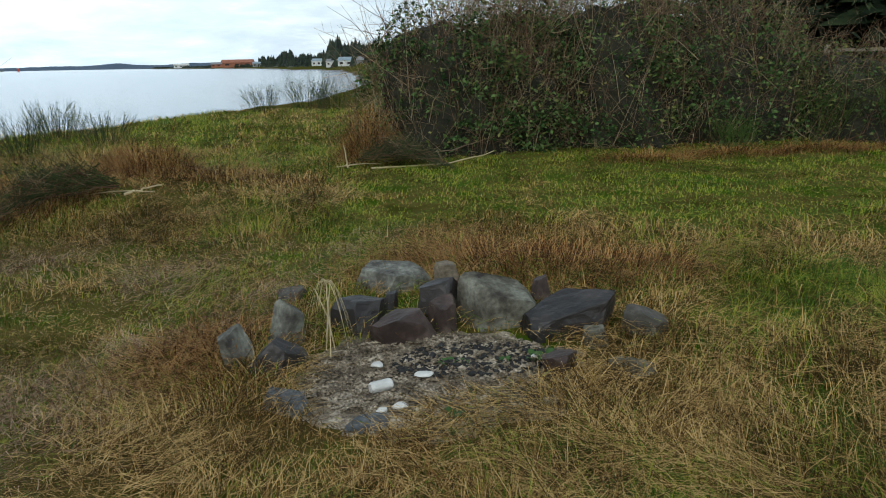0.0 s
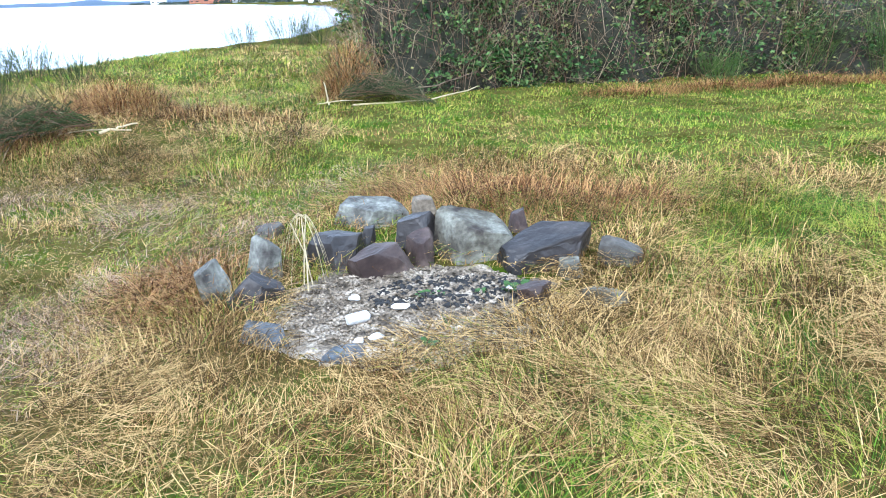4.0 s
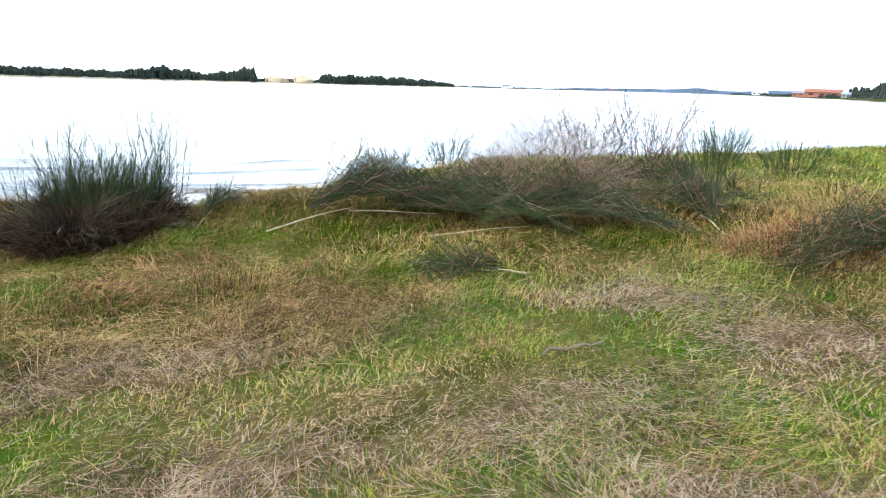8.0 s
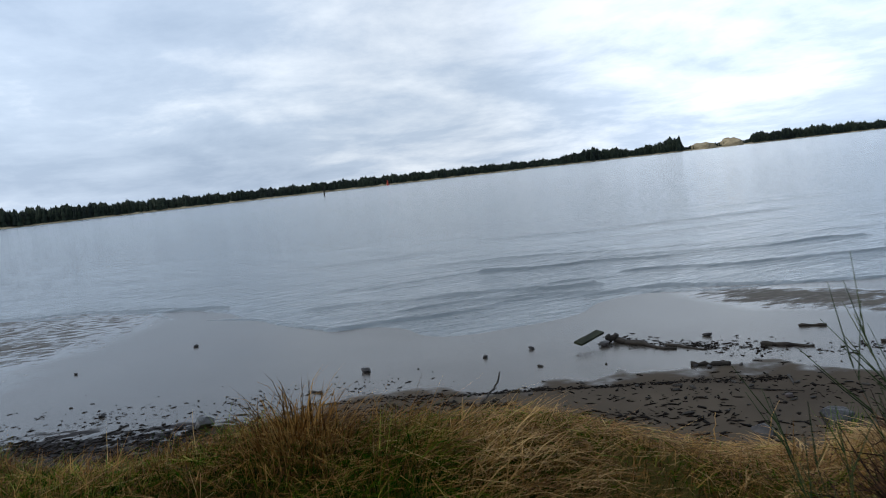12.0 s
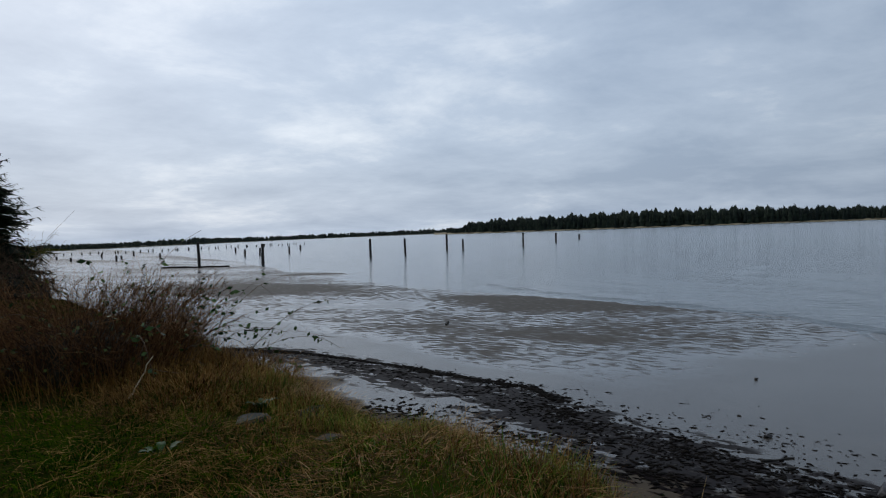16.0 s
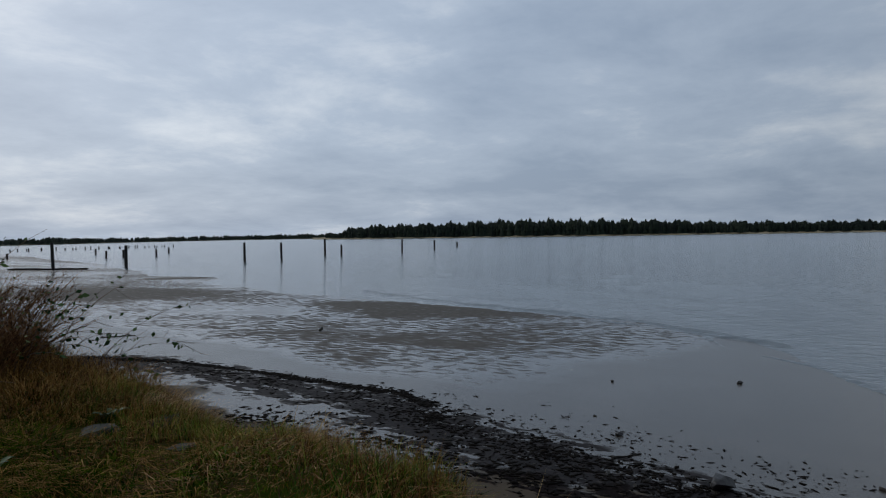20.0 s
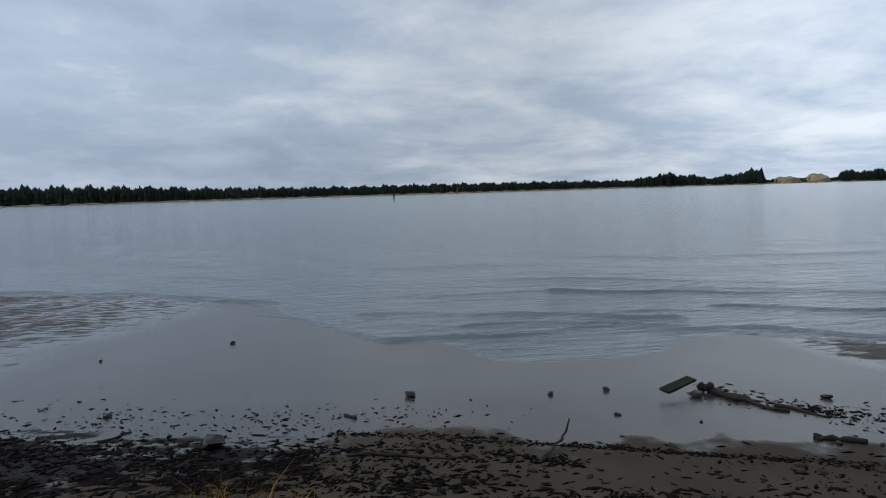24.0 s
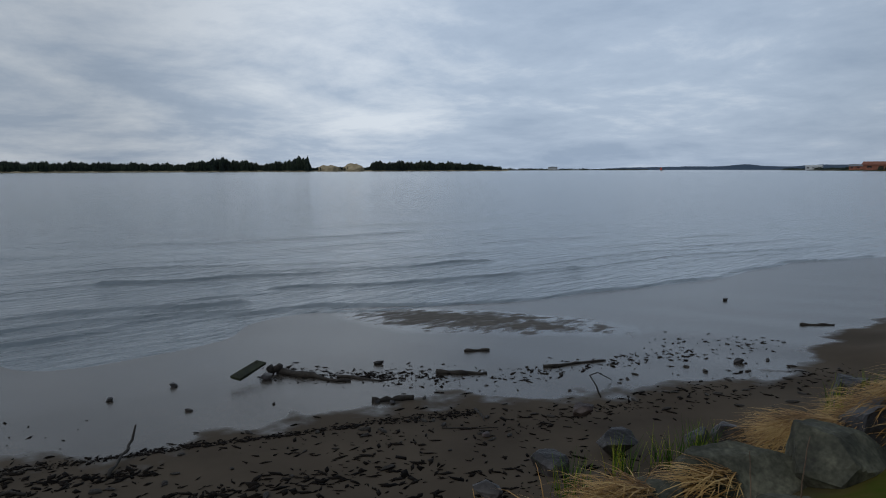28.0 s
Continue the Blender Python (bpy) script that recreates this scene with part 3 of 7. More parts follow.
def sea(x, y):
    """The bay: wavelets along the tide's edge, and low swell lines that run in behind them."""
    wl = np.interp(y, LINE_Y, LINE_X)
    d = wl - x + 0.35 * vnoise(x, y, 0.35, 21)
    z = np.full(x.shape, WATER)
    fade = smooth01((y + 26) / 14) * smooth01((40 - y) / 15)
    for c, amp, w in ((1.5, 0.030, 0.16), (2.3, 0.034, 0.16), (3.3, 0.034, 0.18), (4.6, 0.045, 0.20), (5.4, 0.034, 0.20), (6.6, 0.040, 0.22), (8.2, 0.050, 0.25), (10.0, 0.045, 0.28), (12.5, 0.050, 0.32), (16.0, 0.050, 0.38), (20.0, 0.055, 0.42)):
        along = np.clip(0.25 + 1.3 * vnoise(y * 0.9, y * 0 + c * 7, 0.42, int(c * 10)), 0, 1)
        z = z + fade * amp * along * np.exp(-((d - c) / w) ** 2)
    near = (np.abs(d) < 14) & (np.abs(y) < 32)
    X, Y = x[near], y[near]
    add = np.zeros(X.shape)
    for k, pts in enumerate(WAVELETS):
        q = line_distance(X + 0.12 * np.sin(2.1 * Y + k), Y + 0.10 * np.sin(1.7 * X), pts)
        add = np.maximum(add, 0.062 * np.exp(-(q / 0.085) ** 2) * np.clip(0.8 + 0.5 * vnoise(X, Y, 0.8, 25 + k), 0.2, 1))
    z[near] = z[near] + add
    return z


water = obj("water", sheet("water", axis_steps(-4800, -44, -14, 300, 0.075), axis_steps(-4800, -26, 30, 4800, 0.2), sea), M["water"], smooth=True)
tagged(water, "calm grey tidal bay water with low ripple lines", "water", kind="structure")


# ---- grass ----
def ribbons(base, direction, length, width, curl, segs=2, name="grass", up=0.75):
    """Thin tapering blades. base (n,3); direction: the angle each leans to; curl: how far it bends over."""
    n = len(base)
    a = np.asarray(direction)
    h = np.stack([np.cos(a), np.sin(a), np.zeros(n)], -1)
    side = np.stack([-np.sin(a), np.cos(a), np.zeros(n)], -1)
    cols, L = [], np.asarray(length)[:, None]
    pos, ang = base.copy(), np.asarray(up, float) * np.ones(n)
    tot = segs
    verts = []
    for k in range(segs + 1):
        w = (np.asarray(width) * (1 - k / tot) ** 0.7)[:, None] * 0.5
        if k < segs:
            verts += [pos - side * w, pos + side * w]
        else:
            verts += [pos]
        el = np.asarray(ang)
        pos = pos + (h * np.cos(el)[:, None] + np.array([0, 0, 1.0]) * np.sin(el)[:, None]) * L / segs
        ang = ang - np.asarray(curl) / segs
    m = 2 * segs + 1
    V = np.stack(verts, 1).reshape(-1, 3)
    b = (np.arange(n) * m)[:, None]
    quads = np.concatenate([b + np.array([2 * k, 2 * k + 1, 2 * k + 3, 2 * k + 2]) for k in range(segs - 1)], 0) if segs > 1 else None
    tris = b + np.array([2 * segs - 2, 2 * segs - 1, 2 * segs])
    return V, quads, tris


def join_arrays(items):
    vs, qs, ts, o = [], [], [], 0
    for v, q, t in items:
        vs.append(v)
        if q is not None and len(q):
            qs.append(q + o)
        if t is not None and len(t):
            ts.append(t + o)
        o += len(v)
    return np.concatenate(vs), (np.concatenate(qs) if qs else None), (np.concatenate(ts) if ts else None)


def scatter(n, x0, x1, y0, y1, keep):
    p = RNG.uniform((x0, y0), (x1, y1), (n, 2))
    return p[RNG.random(n) < keep(p[:, 0], p[:, 1])]


PIT = ((-0.78, 3.27), (-0.70, 3.80), (-0.42, 3.88), (0.11, 3.94), (0.46, 3.86), (0.66, 3.68), (0.56, 3.36), (0.26, 3.20), (-0.03, 3.08), (-0.22, 2.86), (-0.50, 2.80), (-0.66, 3.00))


def in_pit(x, y):
    inside = np.zeros(np.shape(x), bool)
    for (ax, ay), (bx, by) in zip(PIT, PIT[1:] + PIT[:1]):
        inside ^= ((ay > y) != (by > y)) & (x < (bx - ax) * (y - ay) / (by - ay + 1e-12) + ax)
    return inside


SLABS = ((-13.15, -3.18, 0.22), (-13.12, -2.30, 0.24), (-13.15, -2.02, 0.20), (-13.2, -1.62, 0.17))


def on_slabs(x, y):
    out = np.zeros(np.shape(x), bool)
    for sx, sy, r in SLABS:
        out |= np.hypot(x - sx, y - sy) < r
    return out


def mown(x, y):
    """The strip that was mown, between the ring and the long grass of the bank."""
    q = x - 0.33 * (y - 1.5)
    return smooth01((q + 6.9 + 0.2 * vnoise(x, y, 1.3, 29)) / 0.5) * smooth01((-1.5 - q) / 1.0) * smooth01((6.8 - y) / 1.5)


def swath(x, y):
    """Rows of cut hay left by the mower."""
    q = x - 0.33 * (y - 1.5) + 0.55 * vnoise(x, y, 0.55, 39) + 0.22 * vnoise(x, y, 2.2, 40)
    rows = sum(np.exp(-((q - c) / w) ** 2) for c, w in ((-6.4, 0.40), (-5.1, 0.50), (-3.6, 0.60), (-2.3, 0.45)))
    return mown(x, y) * np.clip(rows * (0.15 + 1.0 * np.clip(0.5 + 1.3 * vnoise(x, y, 1.6, 28) + 0.6 * vnoise(x, y, 4.5, 27), 0, 1)), 0, 0.9)


def rust_share(x, y):
    """How rusty the grass is at a place: round the stone ring, behind it, and along the bank."""
    r = 0.85 * np.exp(-(((x - 0.7) / 1.3) ** 2 + ((y - 5.4) / 0.75) ** 2))
    r = r + 0.75 * np.exp(-(((x + 1.35) / 0.36) ** 2 + ((y - 3.95) / 0.60) ** 2))
    r = r + 0.5 * np.exp(-(((x + 3.6) / 1.5) ** 2 + ((y - 8.6) / 1.6) ** 2))
    r = r + 0.04 + 0.20 * np.clip(vnoise(x, y, 0.9, 31), 0, 1) + 0.6 * np.clip(vnoise(x, y, 2.7, 36) - 0.15, 0, 1)
    bank = smooth01((-6.6 - x + 0.33 * (y - 1.5)) / 0.6) * (y < 9)
    r = r + bank * np.clip(0.22 + 0.9 * vnoise(x, y, 1.5, 38) + 0.5 * vnoise(x, y, 4.0, 35), 0, 0.75)
    return np.clip(r, 0, 1)


def green_share(x, y):
    g = 0.46 + 0.42 * vnoise(x, y, 0.8, 32) + 0.75 * vnoise(x, y, 2.3, 33) + 0.45 * vnoise(x, y, 6.0, 34)
    g = g + 0.34 * mown(x, y) + 0.24 * smooth01((-6.6 - x + 0.33 * (y - 1.5)) / 0.6) * (y < 9)
    g = g + 0.60 * smooth01((y - 5.9) / 2.2) * smooth01((x + 2) / 2.5) + 0.4 * smooth01((y - 8) / 4)
    g = g + 0.16 * smooth01((-x - 0.9) / 1.0) * smooth01((x + 5.5) / 1.0) * smooth01((7 - y) / 1.5) - 0.26 * smooth01((3.8 - y) / 1.3) * smooth01((x + 2.5) / 1.5) + 0.28 * smooth01((x - 1.3) / 1.0) * smooth01((y - 3.3) / 1.5)
    g = g + 0.16 * smooth01((-x - 6) / 2) * smooth01((y - 3.5) / 2) + 0.7 * smooth01((-5 - y) / 4)
    return np.clip(g, 0.03, 0.97)


def path_distance(x, y):
    """Distance in plan from the way that is walked."""
    d = np.full(np.shape(x), 1e9)
    px, py = np.array([0, 0, -0.9, -3.2, -5.6, -8.4, -10.7]), np.array([-1, 0, 0.3, 0.95, 1.05, 1.45, 1.75])
    for i in range(6):
        ax, ay, bx, by = px[i], py[i], px[i + 1], py[i + 1]
        t = np.clip(((x - ax) * (bx - ax) + (y - ay) * (by - ay)) / ((bx - ax) ** 2 + (by - ay) ** 2), 0, 1)
        d = np.minimum(d, np.hypot(x - ax - t * (bx - ax), y - ay - t * (by - ay)))
    return d


def turf_layer(name, material, share, label, dens=1.0, lmin=0.07, lmax=0.26, curl=(0.3, 1.7), wid=0.0034, thatch=0.2):
    items = []
    # near, middle and far bands: fewer, broader blades as the ground recedes
    for lo, hi, per, seg, wf, lf in ((0, 3.2, 4400, 2, 1.05, 1.0), (3.2, 6.5, 2300, 2, 1.5, 1.05), (6.5, 13, 950, 2, 2.5, 1.1), (13, 30, 240, 2, 4.6, 1.15)):
        x0, x1, y0, y1 = -15.5, 13.0, -21.0, 26.0
        if hi <= 6.5:
            x0, x1, y0, y1 = -15.5, 7.0, -5.5, 9.0
        n = int(per * dens * (x1 - x0) * (y1 - y0))

        def keep(x, y):
            out = np.zeros(len(x))
            i = np.nonzero(allowed(x, y))[0]
            x, y = x[i], y[i]
            out[i] = share(x, y) * (1 - 0.75 * smooth01(seaward(x, y) + 0.1))
            return out

        def allowed(x, y):
            d = path_distance(x, y)
            ok = (d >= lo) & (d < hi) & (seaward(x, y) < np.where((y > 3.6) & (y < 10), -0.25, 0.55)) & ~in_pit(x, y) & ~on_slabs(x, y)
            ok &= ~((y < -16.6) & (x > -14)) & ~((x > -2.5) & (y < 1.6)) & ~((x > -8) & (x <= -2.5) & (y < -0.4)) & ~((x > -8.4) & (y < -3))
            return ok
        p = scatter(n, x0, x1, y0, y1, keep)
        if not len(p):
            continue
        x, y = p.T
        m = len(p)
        tuft = 0.68 + 0.58 * np.clip(vnoise(x, y, 2.6, 41) + 0.5 * vnoise(x, y, 7.0, 42), -0.8, 1.2)
        short = 1 - 0.45 * smooth01((y - 6.2) / 1.5) * smooth01((x + 1.5) / 1.2) - 0.35 * mown(x, y) - 0.55 * smooth01((-5 - y) / 4) * (x > -14)
        ln = RNG.uniform(lmin, lmax, m) * tuft * lf * np.clip(short, 0.25, 1)
        lie = vnoise(x, y, 2.1, 43) * 3.4 + 1.2 * vnoise(x, y, 5.5, 45) + 0.8
        ang = lie + RNG.normal(0, 1.1, m)
        flat = RNG.random(m) < thatch * (0.6 + 0.8 * (vnoise(x, y, 1.7, 44) > 0))
        ang = np.where(flat, lie * 1.4 + RNG.normal(0, 0.8, m), ang)
        z = land(x, y) - 0.01 + flat * RNG.uniform(0.02, 0.11, m) * np.clip(short, 0.3, 1)
        cu = np.where(flat, RNG.uniform(-0.3, 0.8, m), RNG.uniform(*curl, m))
        up = np.where(flat, RNG.uniform(-0.15, 0.35, m), RNG.uniform(0.35, 1.35, m))
        items.append(ribbons(np.stack([x, y, z], -1), ang, ln * np.where(flat, 1.35, 1.0), wid * wf * RNG.uniform(0.7, 1.3, m), cu, seg, up=up))
    me = raw_mesh(name, *join_arrays(items))
    ob = obj(name, me, material)
    return tagged(ob, label, "grass", kind="stuff")


def lawn(x, y):
    south = smooth01((-0.4 - y - 0.4 * vnoise(x, y, 1.5, 46)) / 1.4)
    brow = smooth01((-7.6 - x + 0.6 * vnoise(x, y, 1.2, 47)) / 1.2) * smooth01((5.2 - y) / 1.6)
    bank = smooth01((-6.7 - x + 0.33 * (y - 1.5) + 0.4 * vnoise(x, y, 1.4, 48)) / 0.7) * (y < 9.5) * (0.52 + 0.35 * vnoise(x, y, 1.1, 49))
    return np.clip(np.maximum(np.maximum(south, 0.38 * brow), bank), 0, 1)


turf_layer("lawn_grass", M["lawn"], lambda x, y: lawn(x, y) * np.clip(green_share(x, y) + 0.1 - 0.6 * smooth01((seaward(x, y) + 1.6) / 1.2), 0.15, 1), "short dark green lawn grass towards the house", 1.7, 0.07, 0.20, (0.3, 1.7), 0.0046)
turf_layer("bank_grass", M["bank_grass"], lambda x, y: lawn(x, y) * np.clip(0.42 + 0.7 * smooth01((seaward(x, y) + 2.6) / 1.8) - 0.30 * green_share(x, y) - 0.25 * smooth01((-4 - y) / 3), 0, 1), "orange-brown dead grass on the bank's brow", 1.0, 0.09, 0.28, (0.4, 1.8), 0.0034, 0.3)
turf_layer("green_grass", M["grass_green"], lambda x, y: (1 - lawn(x, y)) * (1 - 0.85 * swath(x, y)) * green_share(x, y) * (1 - 0.8 * rust_share(x, y)), "fresh green meadow grass growing through the turf", 1.0, 0.07, 0.25)
turf_layer("dry_grass", M["grass_tan"], lambda x, y: (1 - lawn(x, y)) * (1 - 0.7 * swath(x, y)) * (1 - green_share(x, y)) * (1 - 0.7 * rust_share(x, y)), "matted straw-coloured dry grass", 1.35, 0.10, 0.36, (0.8, 3.2), 0.0032, 0.5)
turf_layer("rusty_grass", M["grass_rust"], lambda x, y: 0.9 * (1 - lawn(x, y)) * rust_share(x, y), "rust-brown dead grass in matted patches", 1.0, 0.10, 0.33, (0.8, 3.2), 0.0030, 0.55)
turf_layer("cut_hay", M["hay"], lambda x, y: 0.95 * swath(x, y), "rows of pale cut hay lying on the mown grass", 1.3, 0.10, 0.26, (0.2, 1.6), 0.0028, 0.92)


def bank_fringe(name, material, n, seed, label):
    """Taller grass that stands along the brow of the bank."""
    r = np.random.default_rng(seed)
    y = r.uniform(-4.5, 1.2, n)
    y = y + 0.25 * np.sin(y * 9)
    x = np.interp(y, EDGE_Y, EDGE_X) + np.abs(r.normal(0, 0.4, n)) - 0.05
    ok = ~on_slabs(x, y)
    x, y = x[ok], y[ok]
    m = len(x)
    ln = r.uniform(0.12, 0.34, m) * (0.7 + 0.5 * np.clip(vnoise(x, y, 3.0, seed), -0.8, 1))
    V = ribbons(np.stack([x, y, land(x, y) - 0.01], -1), r.uniform(0, 6.283, m), ln, r.uniform(0.0025, 0.005, m), r.uniform(0.1, 1.3, m), 3, up=r.uniform(0.9, 1.5, m))
    return tagged(obj(name, raw_mesh(name, *V), material), label, "grass", kind="stuff")


bank_fringe("fringe_grass", M["grass_green"], 5500, 61, "tall green grass along the brow of the bank")
bank_fringe("dry_fringe_grass", M["bank_grass"], 4500, 62, "tall orange-brown grass along the brow of the bank")


# ---- stones ----
def rock_bm(seed, sx, sy, sz, cuts=9, sub=3, rough=0.055):
    """A broken stone: a ball cut flat by planes, with a slightly rough skin."""
    r = random.Random(seed)
    bm = bmesh.new()
    bmesh.ops.create_icosphere(bm, subdivisions=sub, radius=1.0)
    planes = []
    for _ in range(cuts + 5):
        v = Vector((r.gauss(0, 1), r.gauss(0, 1), r.gauss(0, 0.8))).normalized()
        planes.append((v, r.uniform(0.46, 0.74)))
    planes.append((Vector((0, 0, 1)), r.uniform(0.5, 0.68)))
    off = Vector((r.uniform(0, 50), r.uniform(0, 50), r.uniform(0, 50)))
    for v in bm.verts:
        for nrm, d in planes:
            k = v.co.dot(nrm) - d
            if k > 0:
                v.co -= nrm * k
        v.co *= 1 + rough * noise.noise(v.co * 2.2 + off) + rough * 0.8 * noise.noise(v.co * 7 + off)
        v.co = Vector((v.co.x * sx, v.co.y * sy, v.co.z * sz))
    return bm


def stone(name, seed, x, y, z, sx, sy, sz, rz, material, label, group, tilt=(0, 0), cuts=9, sub=3, smooth=False):
    ob = obj(name, rock_bm(seed, sx, sy, sz, cuts, sub), material, smooth=smooth)
    ob.matrix_world = pose(x, y, z, tilt[0], tilt[1], rz)
    return tagged(ob, label, "stone", group)


# ---- the fire ring ----
RING = "stones of the fire ring"
ring_rows = [
    # x, y of the foot, width, depth, height, height of the foot, turn, tilt, material, label
    (-1.11, 3.55, 0.19, 0.14, 0.27, 0.00, 20, (6, -16), "rock_lichen", "pale lichened stone leaning out of the fire ring"),
    (-0.94, 3.52, 0.37, 0.22, 0.22, -0.02, 24, (4, 22), "rock_dark", "soot-blackened stone leaning in the fire ring"),
    (-0.95, 3.86, 0.22, 0.17, 0.30, -0.02, 12, (0, 14), "rock_lichen", "pale grey upright stone with rusty sides"),
    (-0.78, 3.10, 0.33, 0.19, 0.13, -0.02, -30, (0, 10), "rock_slate", "blue-grey slab lying flat at the ring's mouth"),
    (-1.07, 4.66, 0.30, 0.22, 0.12, -0.03, 30, (0, 0), "rock_grey", "half-buried grey stone under dead grass"),
    (-0.55, 4.06, 0.40, 0.28, 0.23, 0.00, 12, (0, 6), "rock_dark", "blackened flat-topped stone of the fire ring"),
    (-0.37, 4.22, 0.12, 0.11, 0.17, 0.04, 14, (0, 14), "rock_dark", "small dark stone wedged behind a slab"),
    (-0.24, 3.97, 0.40, 0.22, 0.27, -0.04, 16, (14, -14), "rock_rust", "reddish-brown slab leaning in the fire ring"),
    (-0.37, 4.82, 0.58, 0.34, 0.20, -0.02, -4, (8, 2), "rock_lichen", "large pale grey stone with a dark front"),
    (0.02, 4.42, 0.17, 0.14, 0.13, 0.20, 10, (0, 0), "rock_tan", "small pale cap stone on top of the ring"),
    (-0.02, 4.24, 0.32, 0.22, 0.18, 0.09, 10, (6, -14), "rock_dark", "small dark stone lying on the ring's back"),
    (-0.01, 4.08, 0.21, 0.20, 0.24, -0.03, 0, (10, -6), "rock_rust", "brown burnt stone between larger ones"),
    (0.33, 4.16, 0.58, 0.36, 0.31, -0.04, -8, (8, 8), "rock_moss_grey", "large grey-green boulder with a scorched base"),
    (0.64, 4.36, 0.14, 0.12, 0.16, 0.08, 0, (0, 0), "rock_rust", "small brown stone wedged between boulders"),
    (0.79, 4.02, 0.62, 0.34, 0.27, -0.02, 12, (12, -10), "rock_dark", "large soot-black angular boulder of the fire ring"),
    (1.20, 3.96, 0.29, 0.21, 0.19, -0.02, -8, (0, 12), "rock_grey", "brown stone with a pale flat top"),
    (0.89, 3.80, 0.18, 0.16, 0.14, -0.02, 20, (0, 0), "rock_moss_grey", "grey-green stone with grass growing round it"),
    (0.64, 3.45, 0.22, 0.17, 0.19, -0.03, 30, (0, -14), "rock_rust", "small purple-brown stone at the ring's side"),
    (0.99, 3.40, 0.32, 0.23, 0.12, -0.03, -12, (0, 6), "rock_moss_grey", "flat grey stone lying outside the ring"),
    (-0.36, 2.90, 0.34, 0.20, 0.09, -0.03, 8, (0, 0), "rock_slate", "flat grey slab sunk in the grass at the ring's mouth"),
    (-0.13, 3.12, 0.14, 0.10, 0.08, -0.02, 0, (0, 0), "rock_dark", "small dark stone in the ashes"),
]


def ring_stone(seed, w, d, h):
    """A broken block with flat faces and worn edges, w by d by h, standing on its foot."""
    r = random.Random(seed)
    bm = bmesh.new()
    bmesh.ops.create_icosphere(bm, subdivisions=4, radius=1.0)
    off = Vector((r.uniform(0, 50), r.uniform(0, 50), r.uniform(0, 50)))
    planes = [(Vector((r.gauss(0, 0.18), r.gauss(0, 0.18), 1)).normalized(), r.uniform(0.40, 0.52)), (Vector((0, 0, -1)), 0.5)]
    a0 = r.uniform(0, 6.283)
    for k in range(5):
        a = a0 + k * 6.283 / 5 + r.uniform(-0.3, 0.3)
        planes.append((Vector((math.cos(a), math.sin(a), r.uniform(-0.15, 0.45))).normalized(), r.uniform(0.46, 0.66)))
    for k in range(4):
        planes.append((Vector((r.gauss(0, 1), r.gauss(0, 1), r.uniform(0.2, 1.0))).normalized(), r.uniform(0.50, 0.70)))
    for v in bm.verts:
        for nrm, q in planes:
            k = v.co.dot(nrm) - q
            if k > 0:
                v.co -= nrm * k
        v.co *= 1 + 0.05 * noise.noise(v.co * 2.6 + off) + 0.035 * noise.noise(v.co * 7 + off) + 0.015 * noise.noise(v.co * 19 + off)
    lo = [min(v.co[i] for v in bm.verts) for i in range(3)]
    hi = [max(v.co[i] for v in bm.verts) for i in range(3)]
    for v in bm.verts:
        f = [(v.co[i] - lo[i]) / (hi[i] - lo[i]) for i in range(3)]
        v.co = Vector(((f[0] - 0.5) * w, (f[1] - 0.5) * d, f[2] * h))
    return bm


M["rock_lichen"] = mat("rock_pale_lichen", [(0.045, 0.042, 0.038), (0.13, 0.132, 0.115), (0.27, 0.275, 0.24)], 6.0, 0.85, 0.6, 45, 0.3)
M["rock_slate"] = mat("rock_blue_slate", [(0.035, 0.042, 0.050), (0.075, 0.088, 0.10), (0.19, 0.20, 0.21)], 7.0, 0.7, 0.5, 40, 0.3)
M["rock_tan"] = mat("rock_tan", [(0.09, 0.072, 0.052), (0.19, 0.16, 0.12)], 8.0, 0.85, 0.5, 45, 0.3)
M["rock_moss_grey"] = mat("rock_grey_green", [(0.024, 0.018, 0.015), (0.085, 0.080, 0.062), (0.17, 0.17, 0.14), (0.24, 0.24, 0.20)], 4.2, 0.85, 0.6, 40, 0.3)
for k, (x, y, w, d, h, z, rz, tilt, m, lab) in enumerate(ring_rows):
    ob = obj("fire_ring_stone", ring_stone(210 + k, w, d, h), M[m])
    ob.matrix_world = pose(x, y, float(land(x, y)) + z - 0.02, tilt[0], tilt[1], rz)
    tagged(ob, lab, "stone", RING)


def ash_bed():
    """A low uneven bed of ash."""
    r = np.linspace(0, 1, 26)[1:]
    a = np.linspace(0, 2 * np.pi, 72, endpoint=False)
    R, A = np.meshgrid(r, a, indexing="ij")
    wob = 1 + 0.06 * np.sin(3 * A + 1) + 0.04 * np.sin(7 * A)
    X = -0.06 + R * 0.88 * wob * np.cos(A)
    Y = 3.42 + R * 0.66 * wob * np.sin(A)
    Z = land(X, Y) + 0.008 + 0.047 * np.cos(R * 1.55) + 0.014 * vnoise(X, Y, 14, 51) + 0.010 * vnoise(X, Y, 40, 52) - 0.012
    V = np.concatenate([[[-0.06, 3.42, float(land(-0.06, 3.42)) + 0.05]], np.stack([X, Y, Z], -1).reshape(-1, 3)])
    n = len(a)
    i = 1 + np.arange(len(r) * n).reshape(len(r), n)
    j = np.roll(i, -1, 1)
    q = np.stack([i[:-1], i[1:], j[1:], j[:-1]], -1).reshape(-1, 4)
    t = np.stack([np.zeros(n, int), i[0], j[0]], -1)
    return raw_mesh("ash_bed", V, q, t)


tagged(obj("ash_bed", ash_bed(), M["ash"], smooth=True), "grey ash bed with burnt crumbs inside the fire ring", "ash", kind="stuff")


